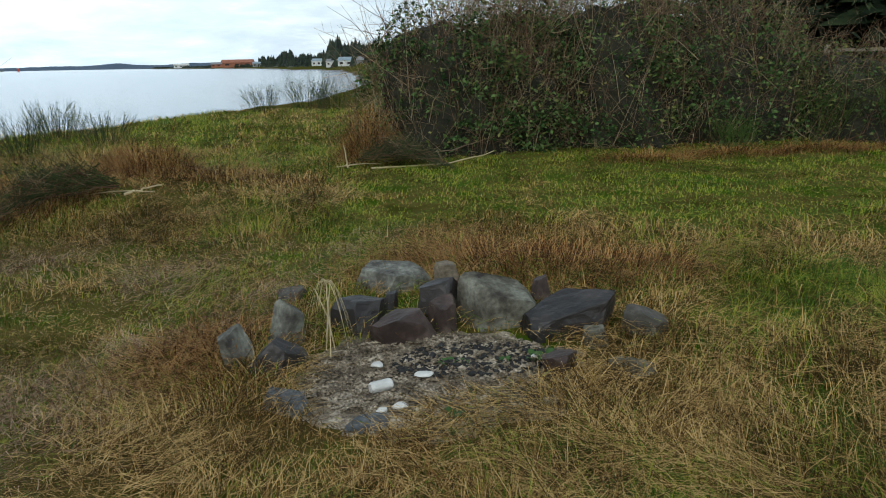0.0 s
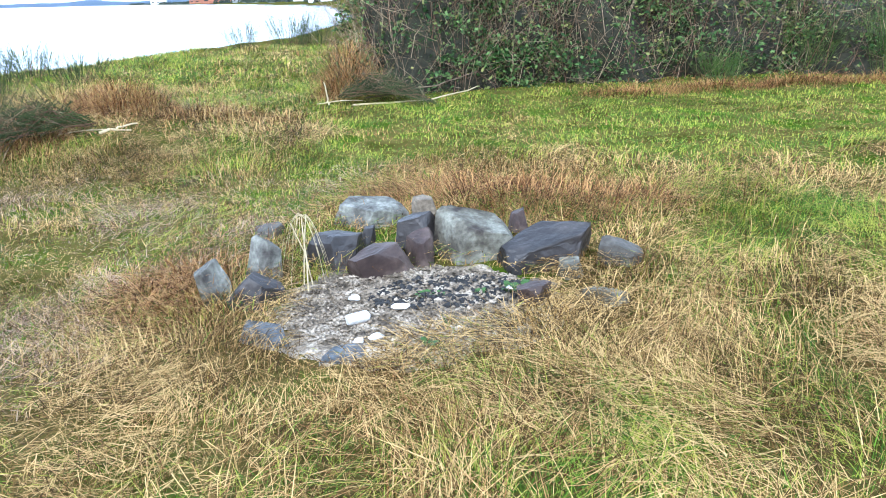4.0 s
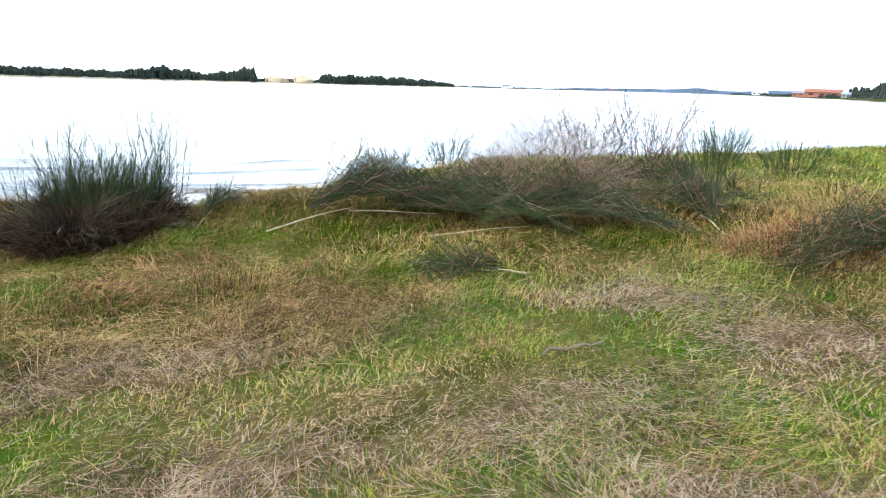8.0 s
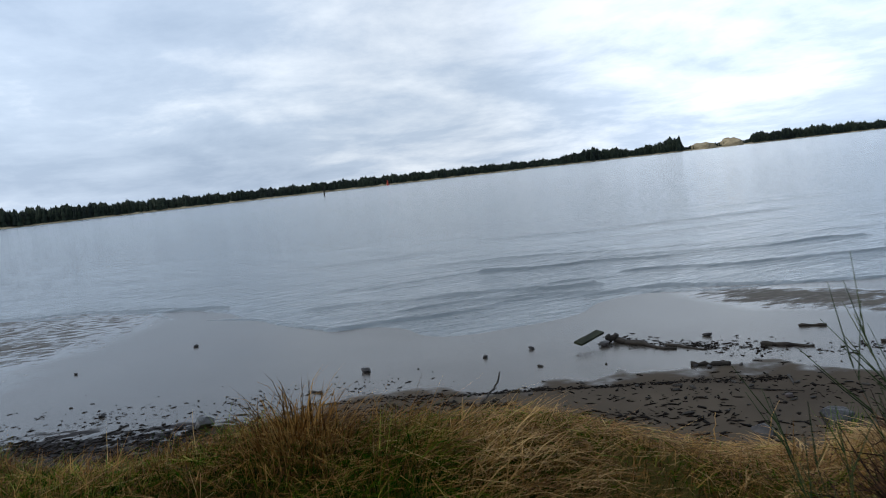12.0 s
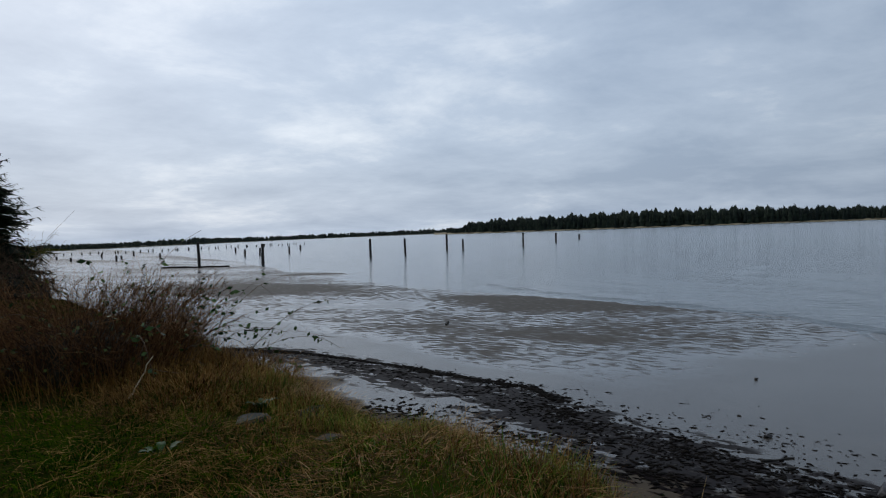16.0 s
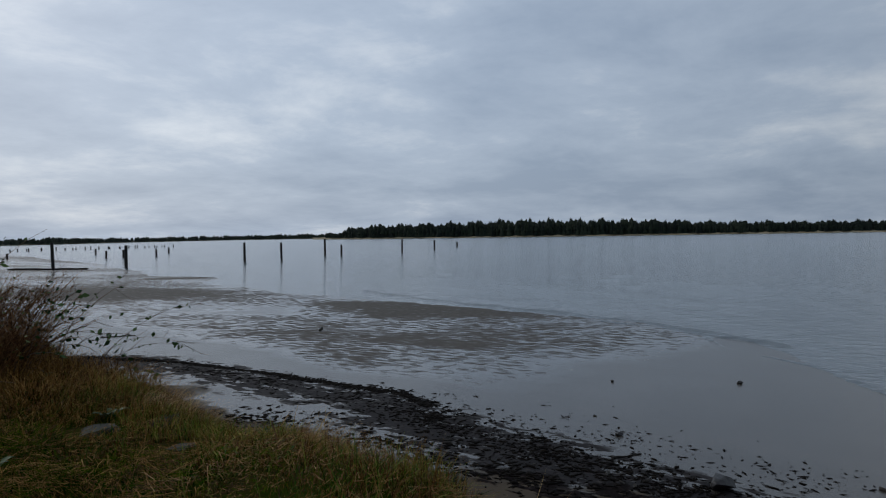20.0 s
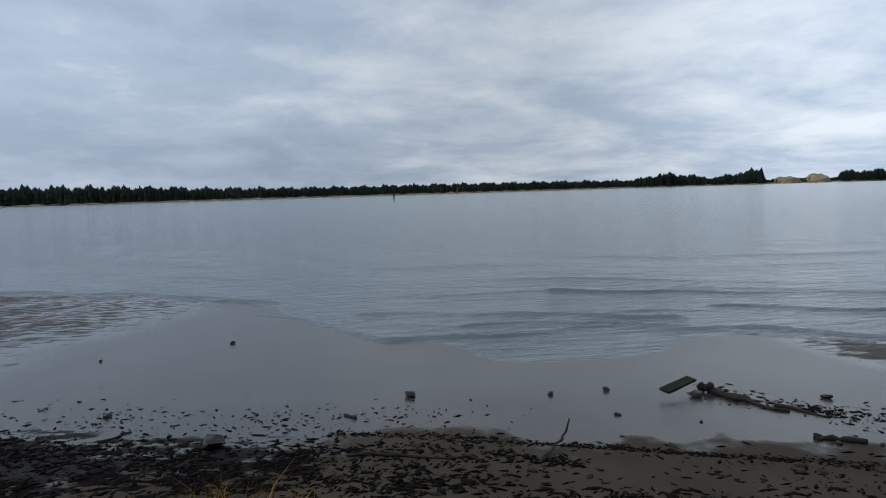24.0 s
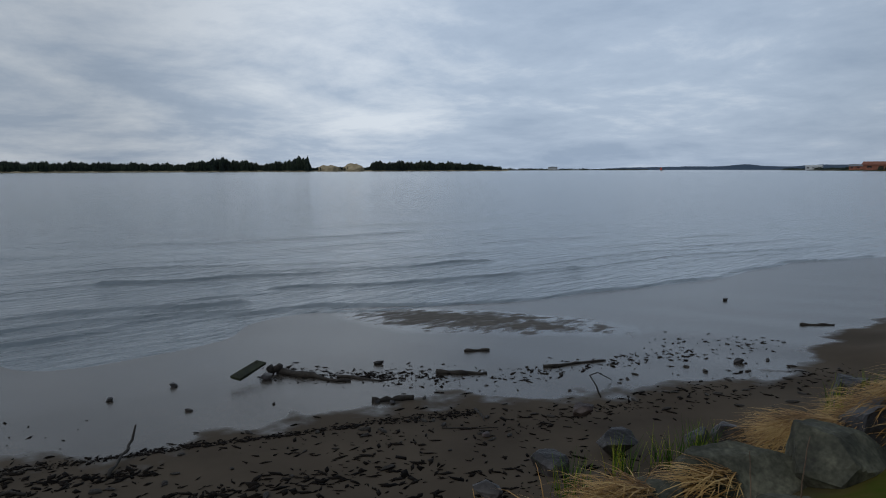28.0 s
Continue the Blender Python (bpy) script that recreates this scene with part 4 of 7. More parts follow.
def chips(n, x, y, rx, ry, smin, smax, zf, seed, flat=0.5, squash=1.0):
    """Small angular bits strewn in an oval."""
    r = np.random.default_rng(seed)
    a, q = r.uniform(0, 6.283, n), np.sqrt(r.random(n))
    px, py = x + rx * q * np.cos(a), y + ry * q * np.sin(a)
    return chip_arrays(px, py, zf(px, py), r.uniform(smin, smax, n), r, flat, squash)


def chip_arrays(px, py, pz, s, r, flat=0.5, long=1.0):
    n = len(px)
    base = np.array([[1, 0, 0], [0.2, 0.9, 0], [-0.9, 0.3, 0], [-0.3, -0.9, 0], [0.1, 0.1, 1], [0, 0, -0.6]], float)
    f = np.array([[0, 1, 4], [1, 2, 4], [2, 3, 4], [3, 0, 4], [1, 0, 5], [2, 1, 5], [3, 2, 5], [0, 3, 5]])
    V = base[None] * (1 + r.uniform(-0.35, 0.35, (n, 6, 1)))
    V = V * np.stack([s * long * r.uniform(0.7, 1.3, n), s * r.uniform(0.6, 1.1, n), s * flat * r.uniform(0.6, 1.3, n)], -1)[:, None]
    th = r.uniform(0, 6.283, n)
    c, d = np.cos(th)[:, None], np.sin(th)[:, None]
    X, Y = V[:, :, 0] * c - V[:, :, 1] * d, V[:, :, 0] * d + V[:, :, 1] * c
    V = np.stack([X + px[:, None], Y + py[:, None], V[:, :, 2] + pz[:, None]], -1)
    return V.reshape(-1, 3), None, (np.arange(n)[:, None, None] * 6 + f[None]).reshape(-1, 3)


def ash_top(x, y):
    return land(x, y) + 0.008 + 0.047 * np.cos(np.minimum(np.hypot((x + 0.06) / 0.88, (y - 3.42) / 0.66), 1) * 1.55)


tagged(obj("ash_crumbs", raw_mesh("ash_crumbs", *chips(4200, -0.02, 3.44, 0.76, 0.50, 0.005, 0.022, ash_top, 5)), M["ash"]), "pale crumbs of ash and burnt wood", "ash", kind="stuff")
tagged(obj("charcoal_bits", raw_mesh("charcoal_bits", *chips(360, 0.15, 3.58, 0.46, 0.22, 0.008, 0.034, ash_top, 6)), M["charcoal"]), "black charcoal bits lying in the ash", "charcoal", kind="stuff")


def can():
    t = thing("drink_can", "faded white crushed drink can lying in the ash", "can", (-0.33, 3.27, -0.01))
    t.rotation_euler = (radians(90), radians(8), radians(-62))
    bm = bmesh.new()
    prof = [(0.026, -0.060), (0.033, -0.052), (0.033, 0.046), (0.027, 0.058), (0.024, 0.060)]
    rings = []
    for r0, z in prof:
        rings.append([bm.verts.new((r0 * math.cos(a) * (1 - 0.10 * math.sin(3 * a + z * 60)), r0 * math.sin(a) * 0.88, z)) for a in np.linspace(0, 2 * math.pi, 20, endpoint=False)])
    for A, B in zip(rings, rings[1:]):
        for i in range(20):
            bm.faces.new((A[i], A[(i + 1) % 20], B[(i + 1) % 20], B[i]))
    bm.faces.new(rings[0][::-1])
    part("can_body", bm, M["litter_white"], t, smooth=False)
    bm = bmesh.new()
    bmesh.ops.create_cone(bm, cap_ends=True, segments=20, radius1=0.0235, radius2=0.0235, depth=0.003)
    bmesh.ops.translate(bm, vec=(0, 0, 0.0585), verts=bm.verts)
    part("can_lid", bm, M["can_metal"], t, "bare metal lid")
    bm = box(-0.004, -0.016, 0.0595, 0.004, 0.002, 0.0620, 0.0008)
    part("ring_pull", bm, M["can_metal"], t)


can()
for k, (x, y, s, lab) in enumerate([(-0.37, 3.55, 0.034, "crumpled white paper scrap lying in the ash"), (-0.11, 3.40, 0.038, "pale broken lump lying in the ash"),
                                    (0.50, 3.56, 0.026, "white crumpled scrap beside the ring stones"), (-0.30, 3.02, 0.026, "white litter scrap on the ash edge"), (-0.21, 3.05, 0.036, "torn white litter scrap at the ring's mouth")]):
    ob = obj("litter_scrap", rock_bm(330 + k, s * 1.5, s, s * 0.65, 7, 2, 0.10), M["litter_white"])
    ob.location = (x, y, float(ash_top(x, y)) + 0.015)
    tagged(ob, lab, "litter")


# ---- stems, canes and leaves ----
def tubes(paths, radii, sides=3):
    """Tapering tubes along paths (n, k, 3), with radii (n, k)."""
    P, Rr = np.asarray(paths, float), np.asarray(radii, float)
    n, k, _ = P.shape
    T = np.gradient(P, axis=1)
    T /= np.linalg.norm(T, axis=2, keepdims=True) + 1e-9
    ref = np.where(np.abs(T[..., 2:3]) > 0.9, np.array([1.0, 0, 0]), np.array([0, 0, 1.0]))
    A = np.cross(T, ref)
    A /= np.linalg.norm(A, axis=2, keepdims=True) + 1e-9
    B = np.cross(T, A)
    ang = np.arange(sides) * 2 * np.pi / sides
    V = P[:, :, None] + (A[:, :, None] * np.cos(ang)[:, None] + B[:, :, None] * np.sin(ang)[:, None]) * Rr[:, :, None, None]
    idx = np.arange(n * k * sides).reshape(n, k, sides)
    nx = np.roll(idx, -1, 2)
    q = np.stack([idx[:, :-1], nx[:, :-1], nx[:, 1:], idx[:, 1:]], -1).reshape(-1, 4)
    return V.reshape(-1, 3), q, None


def canes(n, cx, cy, rx, ry, zf, lmin, lmax, lean, curl, r0, seed, k=5, jit=0.05, away=0.7, lean_to=None):
    """Stems that rise from an oval patch and lean outwards. Returns paths and radii."""
    r = np.random.default_rng(seed)
    a, q = r.uniform(0, 6.283, n), np.sqrt(r.random(n))
    x, y = cx + rx * q * np.cos(a), cy + ry * q * np.sin(a)
    p = np.stack([x, y, zf(x, y) - 0.02], -1)
    d = a + r.normal(0, 1 - away, n) * 2.0 if lean_to is None else lean_to + r.normal(0, 1 - away, n) * 2.0
    el = np.pi / 2 - np.abs(r.normal(lean * (0.4 + 0.6 * q), 0.15, n))
    L = r.uniform(lmin, lmax, n)
    cu = r.uniform(0.3, 1.0, n) * curl
    pts = [p]
    for s in range(k - 1):
        h = np.stack([np.cos(d) * np.cos(el), np.sin(d) * np.cos(el), np.sin(el)], -1)
        p = p + h * (L / (k - 1))[:, None] + r.normal(0, jit, (n, 3)) * (L / (k - 1))[:, None]
        el = el - cu / (k - 1)
        pts.append(p)
    P = np.stack(pts, 1)
    R = r0 * np.linspace(1, 0.25, k)[None] * r.uniform(0.6, 1.3, (n, 1))
    return P, R


def twigs_on(P, per, lmin, lmax, spread, r0, seed, k=3, lo=0.25, fwd=0.6):
    """Short twigs off the stems P."""
    r = np.random.default_rng(seed)
    n, kk, _ = P.shape
    i = r.integers(0, n, n * per)
    t = r.uniform(lo, 0.98, len(i)) * (kk - 1)
    j = np.minimum(t.astype(int), kk - 2)
    f = (t - j)[:, None]
    base = P[i, j] * (1 - f) + P[i, j + 1] * f
    dirn = P[i, j + 1] - P[i, j]
    dirn /= np.linalg.norm(dirn, axis=1, keepdims=True) + 1e-9
    dv = dirn * fwd + r.normal(0, spread, (len(i), 3))
    dv /= np.linalg.norm(dv, axis=1, keepdims=True)
    L = r.uniform(lmin, lmax, len(i))[:, None]
    pts = [base + dv * L * s / (k - 1) + np.array([0, 0, 0.06]) * L * (s / (k - 1)) ** 2 for s in range(k)]
    return np.stack(pts, 1), r0 * np.linspace(1, 0.4, k)[None] * np.ones((len(i), 1))


def leaves(pos, size, seed, droop=0.3, long=1.5):
    """Small pointed leaves: four corners, folded a little."""
    r = np.random.default_rng(seed)
    n = len(pos)
    u = r.normal(0, 1, (n, 3)); u[:, 2] = u[:, 2] * 0.5 - droop
    u /= np.linalg.norm(u, axis=1, keepdims=True)
    w = np.cross(u, r.normal(0, 1, (n, 3)))
    w /= np.linalg.norm(w, axis=1, keepdims=True) + 1e-9
    s = (size * r.uniform(0.6, 1.4, n))[:, None]
    V = np.stack([pos, pos + u * s * long * 0.5 + w * s * 0.42, pos + u * s * long, pos + u * s * long * 0.5 - w * s * 0.42], 1)
    b = (np.arange(n) * 4)[:, None]
    return V.reshape(-1, 3), None, np.concatenate([b + np.array([0, 1, 2]), b + np.array([0, 2, 3])])


def along(P, n, seed, lo=0.2):
    """n places along the stems P."""
    r = np.random.default_rng(seed)
    i = r.integers(0, len(P), n)
    t = r.uniform(lo, 1, n) * (P.shape[1] - 1)
    j = np.minimum(t.astype(int), P.shape[1] - 2)
    f = (t - j)[:, None]
    return P[i, j] * (1 - f) + P[i, j + 1] * f


def mesh_part(name, arrays, material, parent, label="", smooth=False):
    ob = obj(name, raw_mesh(name, *arrays), material, parent, label, smooth)
    if name.endswith("s"):
        ob["kind"] = "stuff"
    return ob


M["cane"] = mat("bare_cane", [(0.085, 0.058, 0.034), (0.17, 0.12, 0.075), (0.31, 0.24, 0.155)], 2.0, 0.8, 0, island=0.4, spec=0.15)


# ---- the bramble thicket behind the lawn ----
def lump(cx, cy, cz, rx, ry, rz, seed, sub=4, rough=0.22):
    bm = bmesh.new()
    bmesh.ops.create_icosphere(bm, subdivisions=sub, radius=1.0)
    off = Vector((seed * 3.7, seed * 1.9, seed * 7.1))
    for v in bm.verts:
        k = 1 + rough * noise.noise(v.co * 1.6 + off) + rough * 0.7 * noise.noise(v.co * 4.5 + off)
        v.co = Vector((cx + v.co.x * rx * k, cy + v.co.y * ry * k, cz + v.co.z * rz * k))
    return bm


def shell_points(n, cx, cy, rx, ry, h, seed, depth=0.35, lo=0.03):
    """Places in the outer layer of a half-ellipsoid."""
    r = np.random.default_rng(seed)
    v = r.normal(0, 1, (n, 3))
    v /= np.linalg.norm(v, axis=1, keepdims=True)
    v[:, 2] = np.abs(v[:, 2])
    k = (1 - depth * r.random(n) ** 1.5) * (1 + 0.13 * vnoise(v[:, 0] * 4, v[:, 1] * 4 + v[:, 2] * 3, 1.4, seed))
    x, y = cx + rx * v[:, 0] * k, cy + ry * v[:, 1] * k
    return np.stack([x, y, land(x, y) + lo + h * v[:, 2] * k], -1)


def thicket(name, label, mounds, nleaf, nstem, seed, leaf=0.05, dead=0.5, olive=0.12):
    t = thing(name, label, "bushes")
    r = np.random.default_rng(seed)
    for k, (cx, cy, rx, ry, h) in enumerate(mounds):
        # filler lump, coloured as the shade deep in the mound
        part("dark_inside", lump(cx, cy, float(land(cx, cy)), rx * 0.80, ry * 0.80, h * 0.75, seed + k), M["thicket_inner_shade"], t)
    pts, ol, st, rd, dg = [], [], [], [], []
    tot = sum(m[2] * m[4] for m in mounds)
    for k, (cx, cy, rx, ry, h) in enumerate(mounds):
        f = rx * h / tot
        p = shell_points(int(nleaf * f), cx, cy, rx, ry, h, seed + 10 + k)
        keep = r.random(len(p)) < np.where(p[:, 2] > 0.72 * h, 0.3, 1.0) * np.clip(0.58 + 1.7 * vnoise(p[:, 0] + 0.4 * p[:, 1], p[:, 2] * 1.3 + 0.3 * p[:, 1], 3.6, 71), 0.04, 1)
        pts.append(p[keep])
        ol.append(shell_points(int(nleaf * f * olive), cx, cy, rx, ry, h, seed + 30 + k))
        P = shell_points(int(nstem * f), cx, cy, rx, ry, h, seed + 50 + k, 0.5)
        n = len(P)
        out = np.stack([P[:, 0] - cx, P[:, 1] - cy, np.zeros(n)], -1)
        out /= np.linalg.norm(out, axis=1, keepdims=True) + 1e-9
        d = out * 0.35 + r.normal(0, 0.45, (n, 3)) + np.array([0, 0, 0.75])
        L = r.uniform(0.3, 1.1, n)[:, None]
        mid = P + d * L * 0.5 + r.normal(0, 0.06, (n, 3))
        end = P + d * L + np.array([0, 0, -0.15]) * L + r.normal(0, 0.08, (n, 3))
        start = P - d * 0.4
        S = np.stack([start, P, mid, end], 1)
        S[:, :, 2] = np.maximum(S[:, :, 2], land(S[:, :, 0], S[:, :, 1]) + 0.02)
        st.append(S)
    S = np.concatenate(st)
    Rr = np.linspace(1, 0.35, 4)[None] * r.uniform(0.003, 0.009, (len(S), 1))
    half = r.random(len(S)) < dead
    mesh_part("bare_stem_tangle", tubes(S[half], Rr[half]), M["cane"], t, "grey-brown bare stems")
    mesh_part("dead_stem_tangle", tubes(S[~half], Rr[~half]), M["twig_red"], t, "reddish-brown dead stems")
    T, tr = twigs_on(S, 2, 0.10, 0.40, 0.5, 0.0028, seed + 3)
    mesh_part("twig_tangle", tubes(T, tr), M["cane"], t)
    mesh_part("dark_leafage", leaves(np.concatenate(pts), leaf, seed + 1), M["leaf_dark"], t, "dark green bramble leaves")
    mesh_part("olive_leafage", leaves(np.concatenate(ol), leaf * 0.9, seed + 2), M["leaf_olive"], t, "olive-green faded leaves")
    return t


thicket("bramble_thicket", "tall tangled bramble thicket with bare stems behind the lawn",
        [(0.25, 13.8, 2.0, 1.9, 2.9), (2.9, 14.9, 2.8, 2.5, 3.3), (5.6, 15.3, 2.6, 2.4, 3.1), (1.5, 14.3, 1.8, 2.0, 3.2)], 95000, 7000, 61, 0.055, 0.6)
thicket("scrub_bank", "low olive scrub and bramble bank beyond the lawn",
        [(8.2, 15.0, 2.4, 2.0, 1.9), (11.2, 14.6, 2.6, 2.0, 1.6), (14.3, 14.0, 2.6, 2.2, 1.5), (17.5, 13.0, 2.6, 2.2, 1.6)], 30000, 3000, 91, 0.050, 0.35, 0.4)


# ---- broom bushes ----
def broom(name, label, cx, cy, r0, h, n, seed, spread=0.45, wispy=True, dead=0.15, curl=0.25, zf=land, stem="broom", tall=()):
    t = thing(name, label, "bush", group="broom bushes on the bank")
    P, R = canes(n, cx, cy, r0 * 0.55, r0 * 0.55, zf, h * 0.55, h * 1.08, spread, curl, 0.0045, seed, 5, 0.035)
    for k, (tx, ty, th, tn) in enumerate(tall):
        Q, q = canes(tn, tx, ty, 0.10, 0.10, zf, th * 0.8, th * 1.1, 0.13, curl, 0.0045, seed + 40 + k, 5, 0.035)
        P, R = np.concatenate([P, Q]), np.concatenate([R, q])
    T, tr = twigs_on(P, 7 if wispy else 4, h * 0.10, h * 0.34, 0.22, 0.0026, seed + 1, lo=0.3, fwd=0.9)
    mesh_part("green_stem_tuft", tubes(P, R), M[stem], t, "green upright broom stems")
    mesh_part("twig_tangle", tubes(T, tr), M[stem], t)
    nd = int(n * dead * 3)
    if nd:
        D, dr = canes(nd, cx, cy, r0 * 0.8, r0 * 0.8, zf, h * 0.3, h * 0.75, spread * 1.5, 1.2, 0.004, seed + 2, 5, 0.06)
        mesh_part("dead_stem_tangle", tubes(D, dr), M["broom_dead" if dead > 0.5 else "twig_red"], t, "brown dead stems round the foot")
        if dead > 0.5:
            DT, dtr = twigs_on(D, 5, h * 0.10, h * 0.30, 0.35, 0.0028, seed + 5)
            mesh_part("dead_twig_tangle", tubes(DT, dtr), M["broom_dead"], t)
    return t


broom("broom_bush", "dark green broom bush with stiff upright stems on the bank", -10.2, 3.48, 0.70, 0.74, 380, 120, 0.32, True, 1.1, tall=((-10.41, 3.15, 1.10, 18), (-10.24, 3.62, 0.98, 14), (-10.15, 3.95, 1.18, 20), (-10.05, 4.12, 1.12, 18), (-10.3, 3.4, 0.92, 16), (-10.5, 2.85, 0.80, 12)))
broom("broom_bush", "drooping grey-brown broom plant with dead rusty stems", -9.90, 2.98, 0.40, 0.72, 300, 124, 0.42, True, 1.1, 2.0, stem="broom_faded")
for cx, cy, r0, h, n, sd, lab in [(7.4, 14.0, 1.0, 1.25, 150, 125, "olive-green broom clump before the scrub"), (8.9, 13.3, 0.8, 1.35, 150, 126, "bright green upright broom clump before the scrub"), (10.3, 13.2, 0.6, 0.7, 90, 127, "low green broom clump before the scrub"), (5.4, 13.0, 0.6, 0.6, 90, 128, "low green broom clump at the thicket's foot")]:
    broom("broom_bush", lab, cx, cy, r0, h, n, sd, 0.35, True, 0.1, stem="broom_fresh")
# further along the bank
for cx, cy, r0, h, n, sd, lab in [
        (-14.5, -1.2, 0.3, 0.42, 22, 130, "small twiggy broom bush on the bank's edge"),
        (-11.75, 8.75, 0.50, 0.80, 70, 131, "small upright broom bush on the bank's edge"),
        (-11.1, 9.6, 0.45, 0.70, 50, 132, "small upright broom bush on the bank's edge"),
        (-7.9, 13.2, 0.60, 0.80, 70, 133, "twiggy broom bush on the grassy bank"),
        (-7.2, 15.0, 0.7, 0.75, 80, 134, "dark broom bush on the grassy bank"),
        (-9.1, 16.6, 0.9, 0.85, 110, 135, "dark broom bush on the bank above the bay"),
        (-6.4, 25.5, 0.9, 1.0, 90, 136, "dark broom bush far along the bank"),
        (-5.0, 27.0, 1.1, 1.3, 110, 137, "dark broom bush far along the bank"),
        (-3.9, 26.2, 1.0, 1.0, 90, 138, "reddish broom bush far along the bank")]:
    broom("broom_bush", lab, cx, cy, r0, h, n, sd, 0.4, True, 0.2)


def dead_mound(name, label, cx, cy, rx, ry, h, n, material, seed, toward=None, lift=0.0, long=1.0, rise=(0.2, 1.3), wide=1.0):
    """A heap of dead grass: blades that fall over one another."""
    r = np.random.default_rng(seed)
    a, q = r.uniform(0, 6.283, n), np.sqrt(r.random(n))
    x, y = cx + rx * q * np.cos(a), cy + ry * q * np.sin(a)
    z = land(x, y) + lift * (1 - q ** 4) + h * (1 - q ** 2) * r.random(n) ** 0.6
    ang = a + r.normal(0, 0.7, n) if toward is None else toward + r.normal(0, 0.6, n)
    V = ribbons(np.stack([x, y, z], -1), ang, r.uniform(0.18, 0.5, n) * (0.6 + h) * long, r.uniform(0.003, 0.007, n) * wide, r.uniform(0.8, 2.3, n) * (1 if rise[1] > 1 else 0.5), 3, up=r.uniform(*rise, n))
    ob = obj(name, raw_mesh(name, *V), material)
    return tagged(ob, label, "dead grass", kind="stuff")


for cx, cy, rx, ry, sd in [(3.3, 11.2, 0.9, 0.35, 240), (4.9, 11.7, 1.0, 0.35, 241), (6.5, 11.9, 0.9, 0.35, 242), (8.1, 12.0, 1.0, 0.4, 243), (9.6, 12.2, 0.9, 0.5, 244)]:
    dead_mound("dead_grass_heap", "strip of brown cut grass before the scrub", cx, cy, rx, ry, 0.09, 1500, M["grass_rust"], sd)
dead_mound("dead_grass_heap", "heap of pale dead grass on the bank", -8.2, 8.4, 1.1, 1.1, 1.15, 8500, M["hay"], 140, None, 0.0, 0.85, (-0.3, 0.7))
dead_mound("dead_grass_heap", "heap of rusty dead grass on the bank", -7.5, 7.6, 1.0, 0.9, 0.5, 4200, M["grass_rust"], 141, None, 0.0, 0.9, (-0.3, 0.8))
dead_mound("dead_grass_heap", "brown dead grass tuft on the low mound", -3.8, 8.9, 0.7, 0.6, 0.38, 2600, M["grass_rust"], 142)
dead_mound("dead_grass_heap", "brown dead grass tuft on the low mound", -4.5, 7.3, 0.8, 0.6, 0.30, 2200, M["grass_rust"], 143)
dead_mound("dead_grass_heap", "pale dead grass tuft on the low mound", -5.0, 9.9, 0.9, 0.7, 0.35, 2200, M["grass_tan"], 144)
dead_mound("dead_grass_heap", "rust-red grass tuft near the bank's edge", -12.0, 1.3, 0.20, 0.24, 0.16, 600, M["bank_grass"], 145, None, 0.0, 0.9, (0.7, 1.5))
dead_mound("dead_grass_heap", "rusty dead grass tuft beside the thicket", -1.2, 11.6, 0.5, 0.45, 0.9, 2200, M["grass_rust"], 146)
dead_mound("dead_grass_heap", "matted rusty grass beside the fire ring", -1.35, 3.60, 0.36, 0.55, 0.11, 1700, M["grass_rust"], 147, 4.4, 0.0, 1.0, (0.0, 0.9))
dead_mound("dead_grass_heap", "matted rusty grass behind the fire ring", 0.75, 5.1, 1.3, 0.6, 0.10, 2600, M["grass_rust"], 148)
for k, (cx, cy, rx, ry, to) in enumerate([(-11.1, 0.3, 0.6, 0.45, 1.2), (-9.75, 4.5, 0.45, 0.5, 4.6), (-9.7, 5.3, 0.5, 0.5, 4.4), (-10.0, 0.6, 0.7, 0.4, 1.0), (-8.4, 3.3, 0.7, 0.5, 3.6), (-9.2, 1.9, 0.5, 0.4, 2.0), (-11.6, 2.1, 0.4, 0.35, 1.5), (-7.6, 2.4, 0.6, 0.4, 0.6)]):
    dead_mound("dead_grass_heap", "matted swath of fallen brown grass on the bank", cx, cy, rx, ry, 0.08, 650, M["grass_rust" if k % 3 else "straw"], 190 + k, to, 0.0, 1.2, (-0.1, 0.7))


# ---- dead branches and cut broom on the grass ----
def dead_branch(name, label, x, y, h, n, seed, material, lean=0.5):
    t = thing(name, label, "branch")
    P, R = canes(n, x, y, 0.28, 0.28, land, h * 0.6, h, lean, 0.35, 0.008, seed, 6, 0.10)
    T, tr = twigs_on(P, 8, h * 0.12, h * 0.35, 0.5, 0.0035, seed + 1)
    mesh_part("stems", tubes(P, R), material, t)
    mesh_part("twig_tangle", tubes(T, tr), material, t)
    return t


dead_branch("dead_shrub", "pale leafless sapling behind the scrub", 9.2, 19.5, 3.4, 7, 154, M["pale_stick"], 0.25)
dead_branch("dead_shrub", "leafless dark dead shrub standing on the bank", -8.05, 11.0, 1.70, 48, 150, M["twig"])
dead_branch("dead_shrub", "leafless dead shrub on the bank's edge", -8.6, 10.2, 1.45, 36, 152, M["twig"])


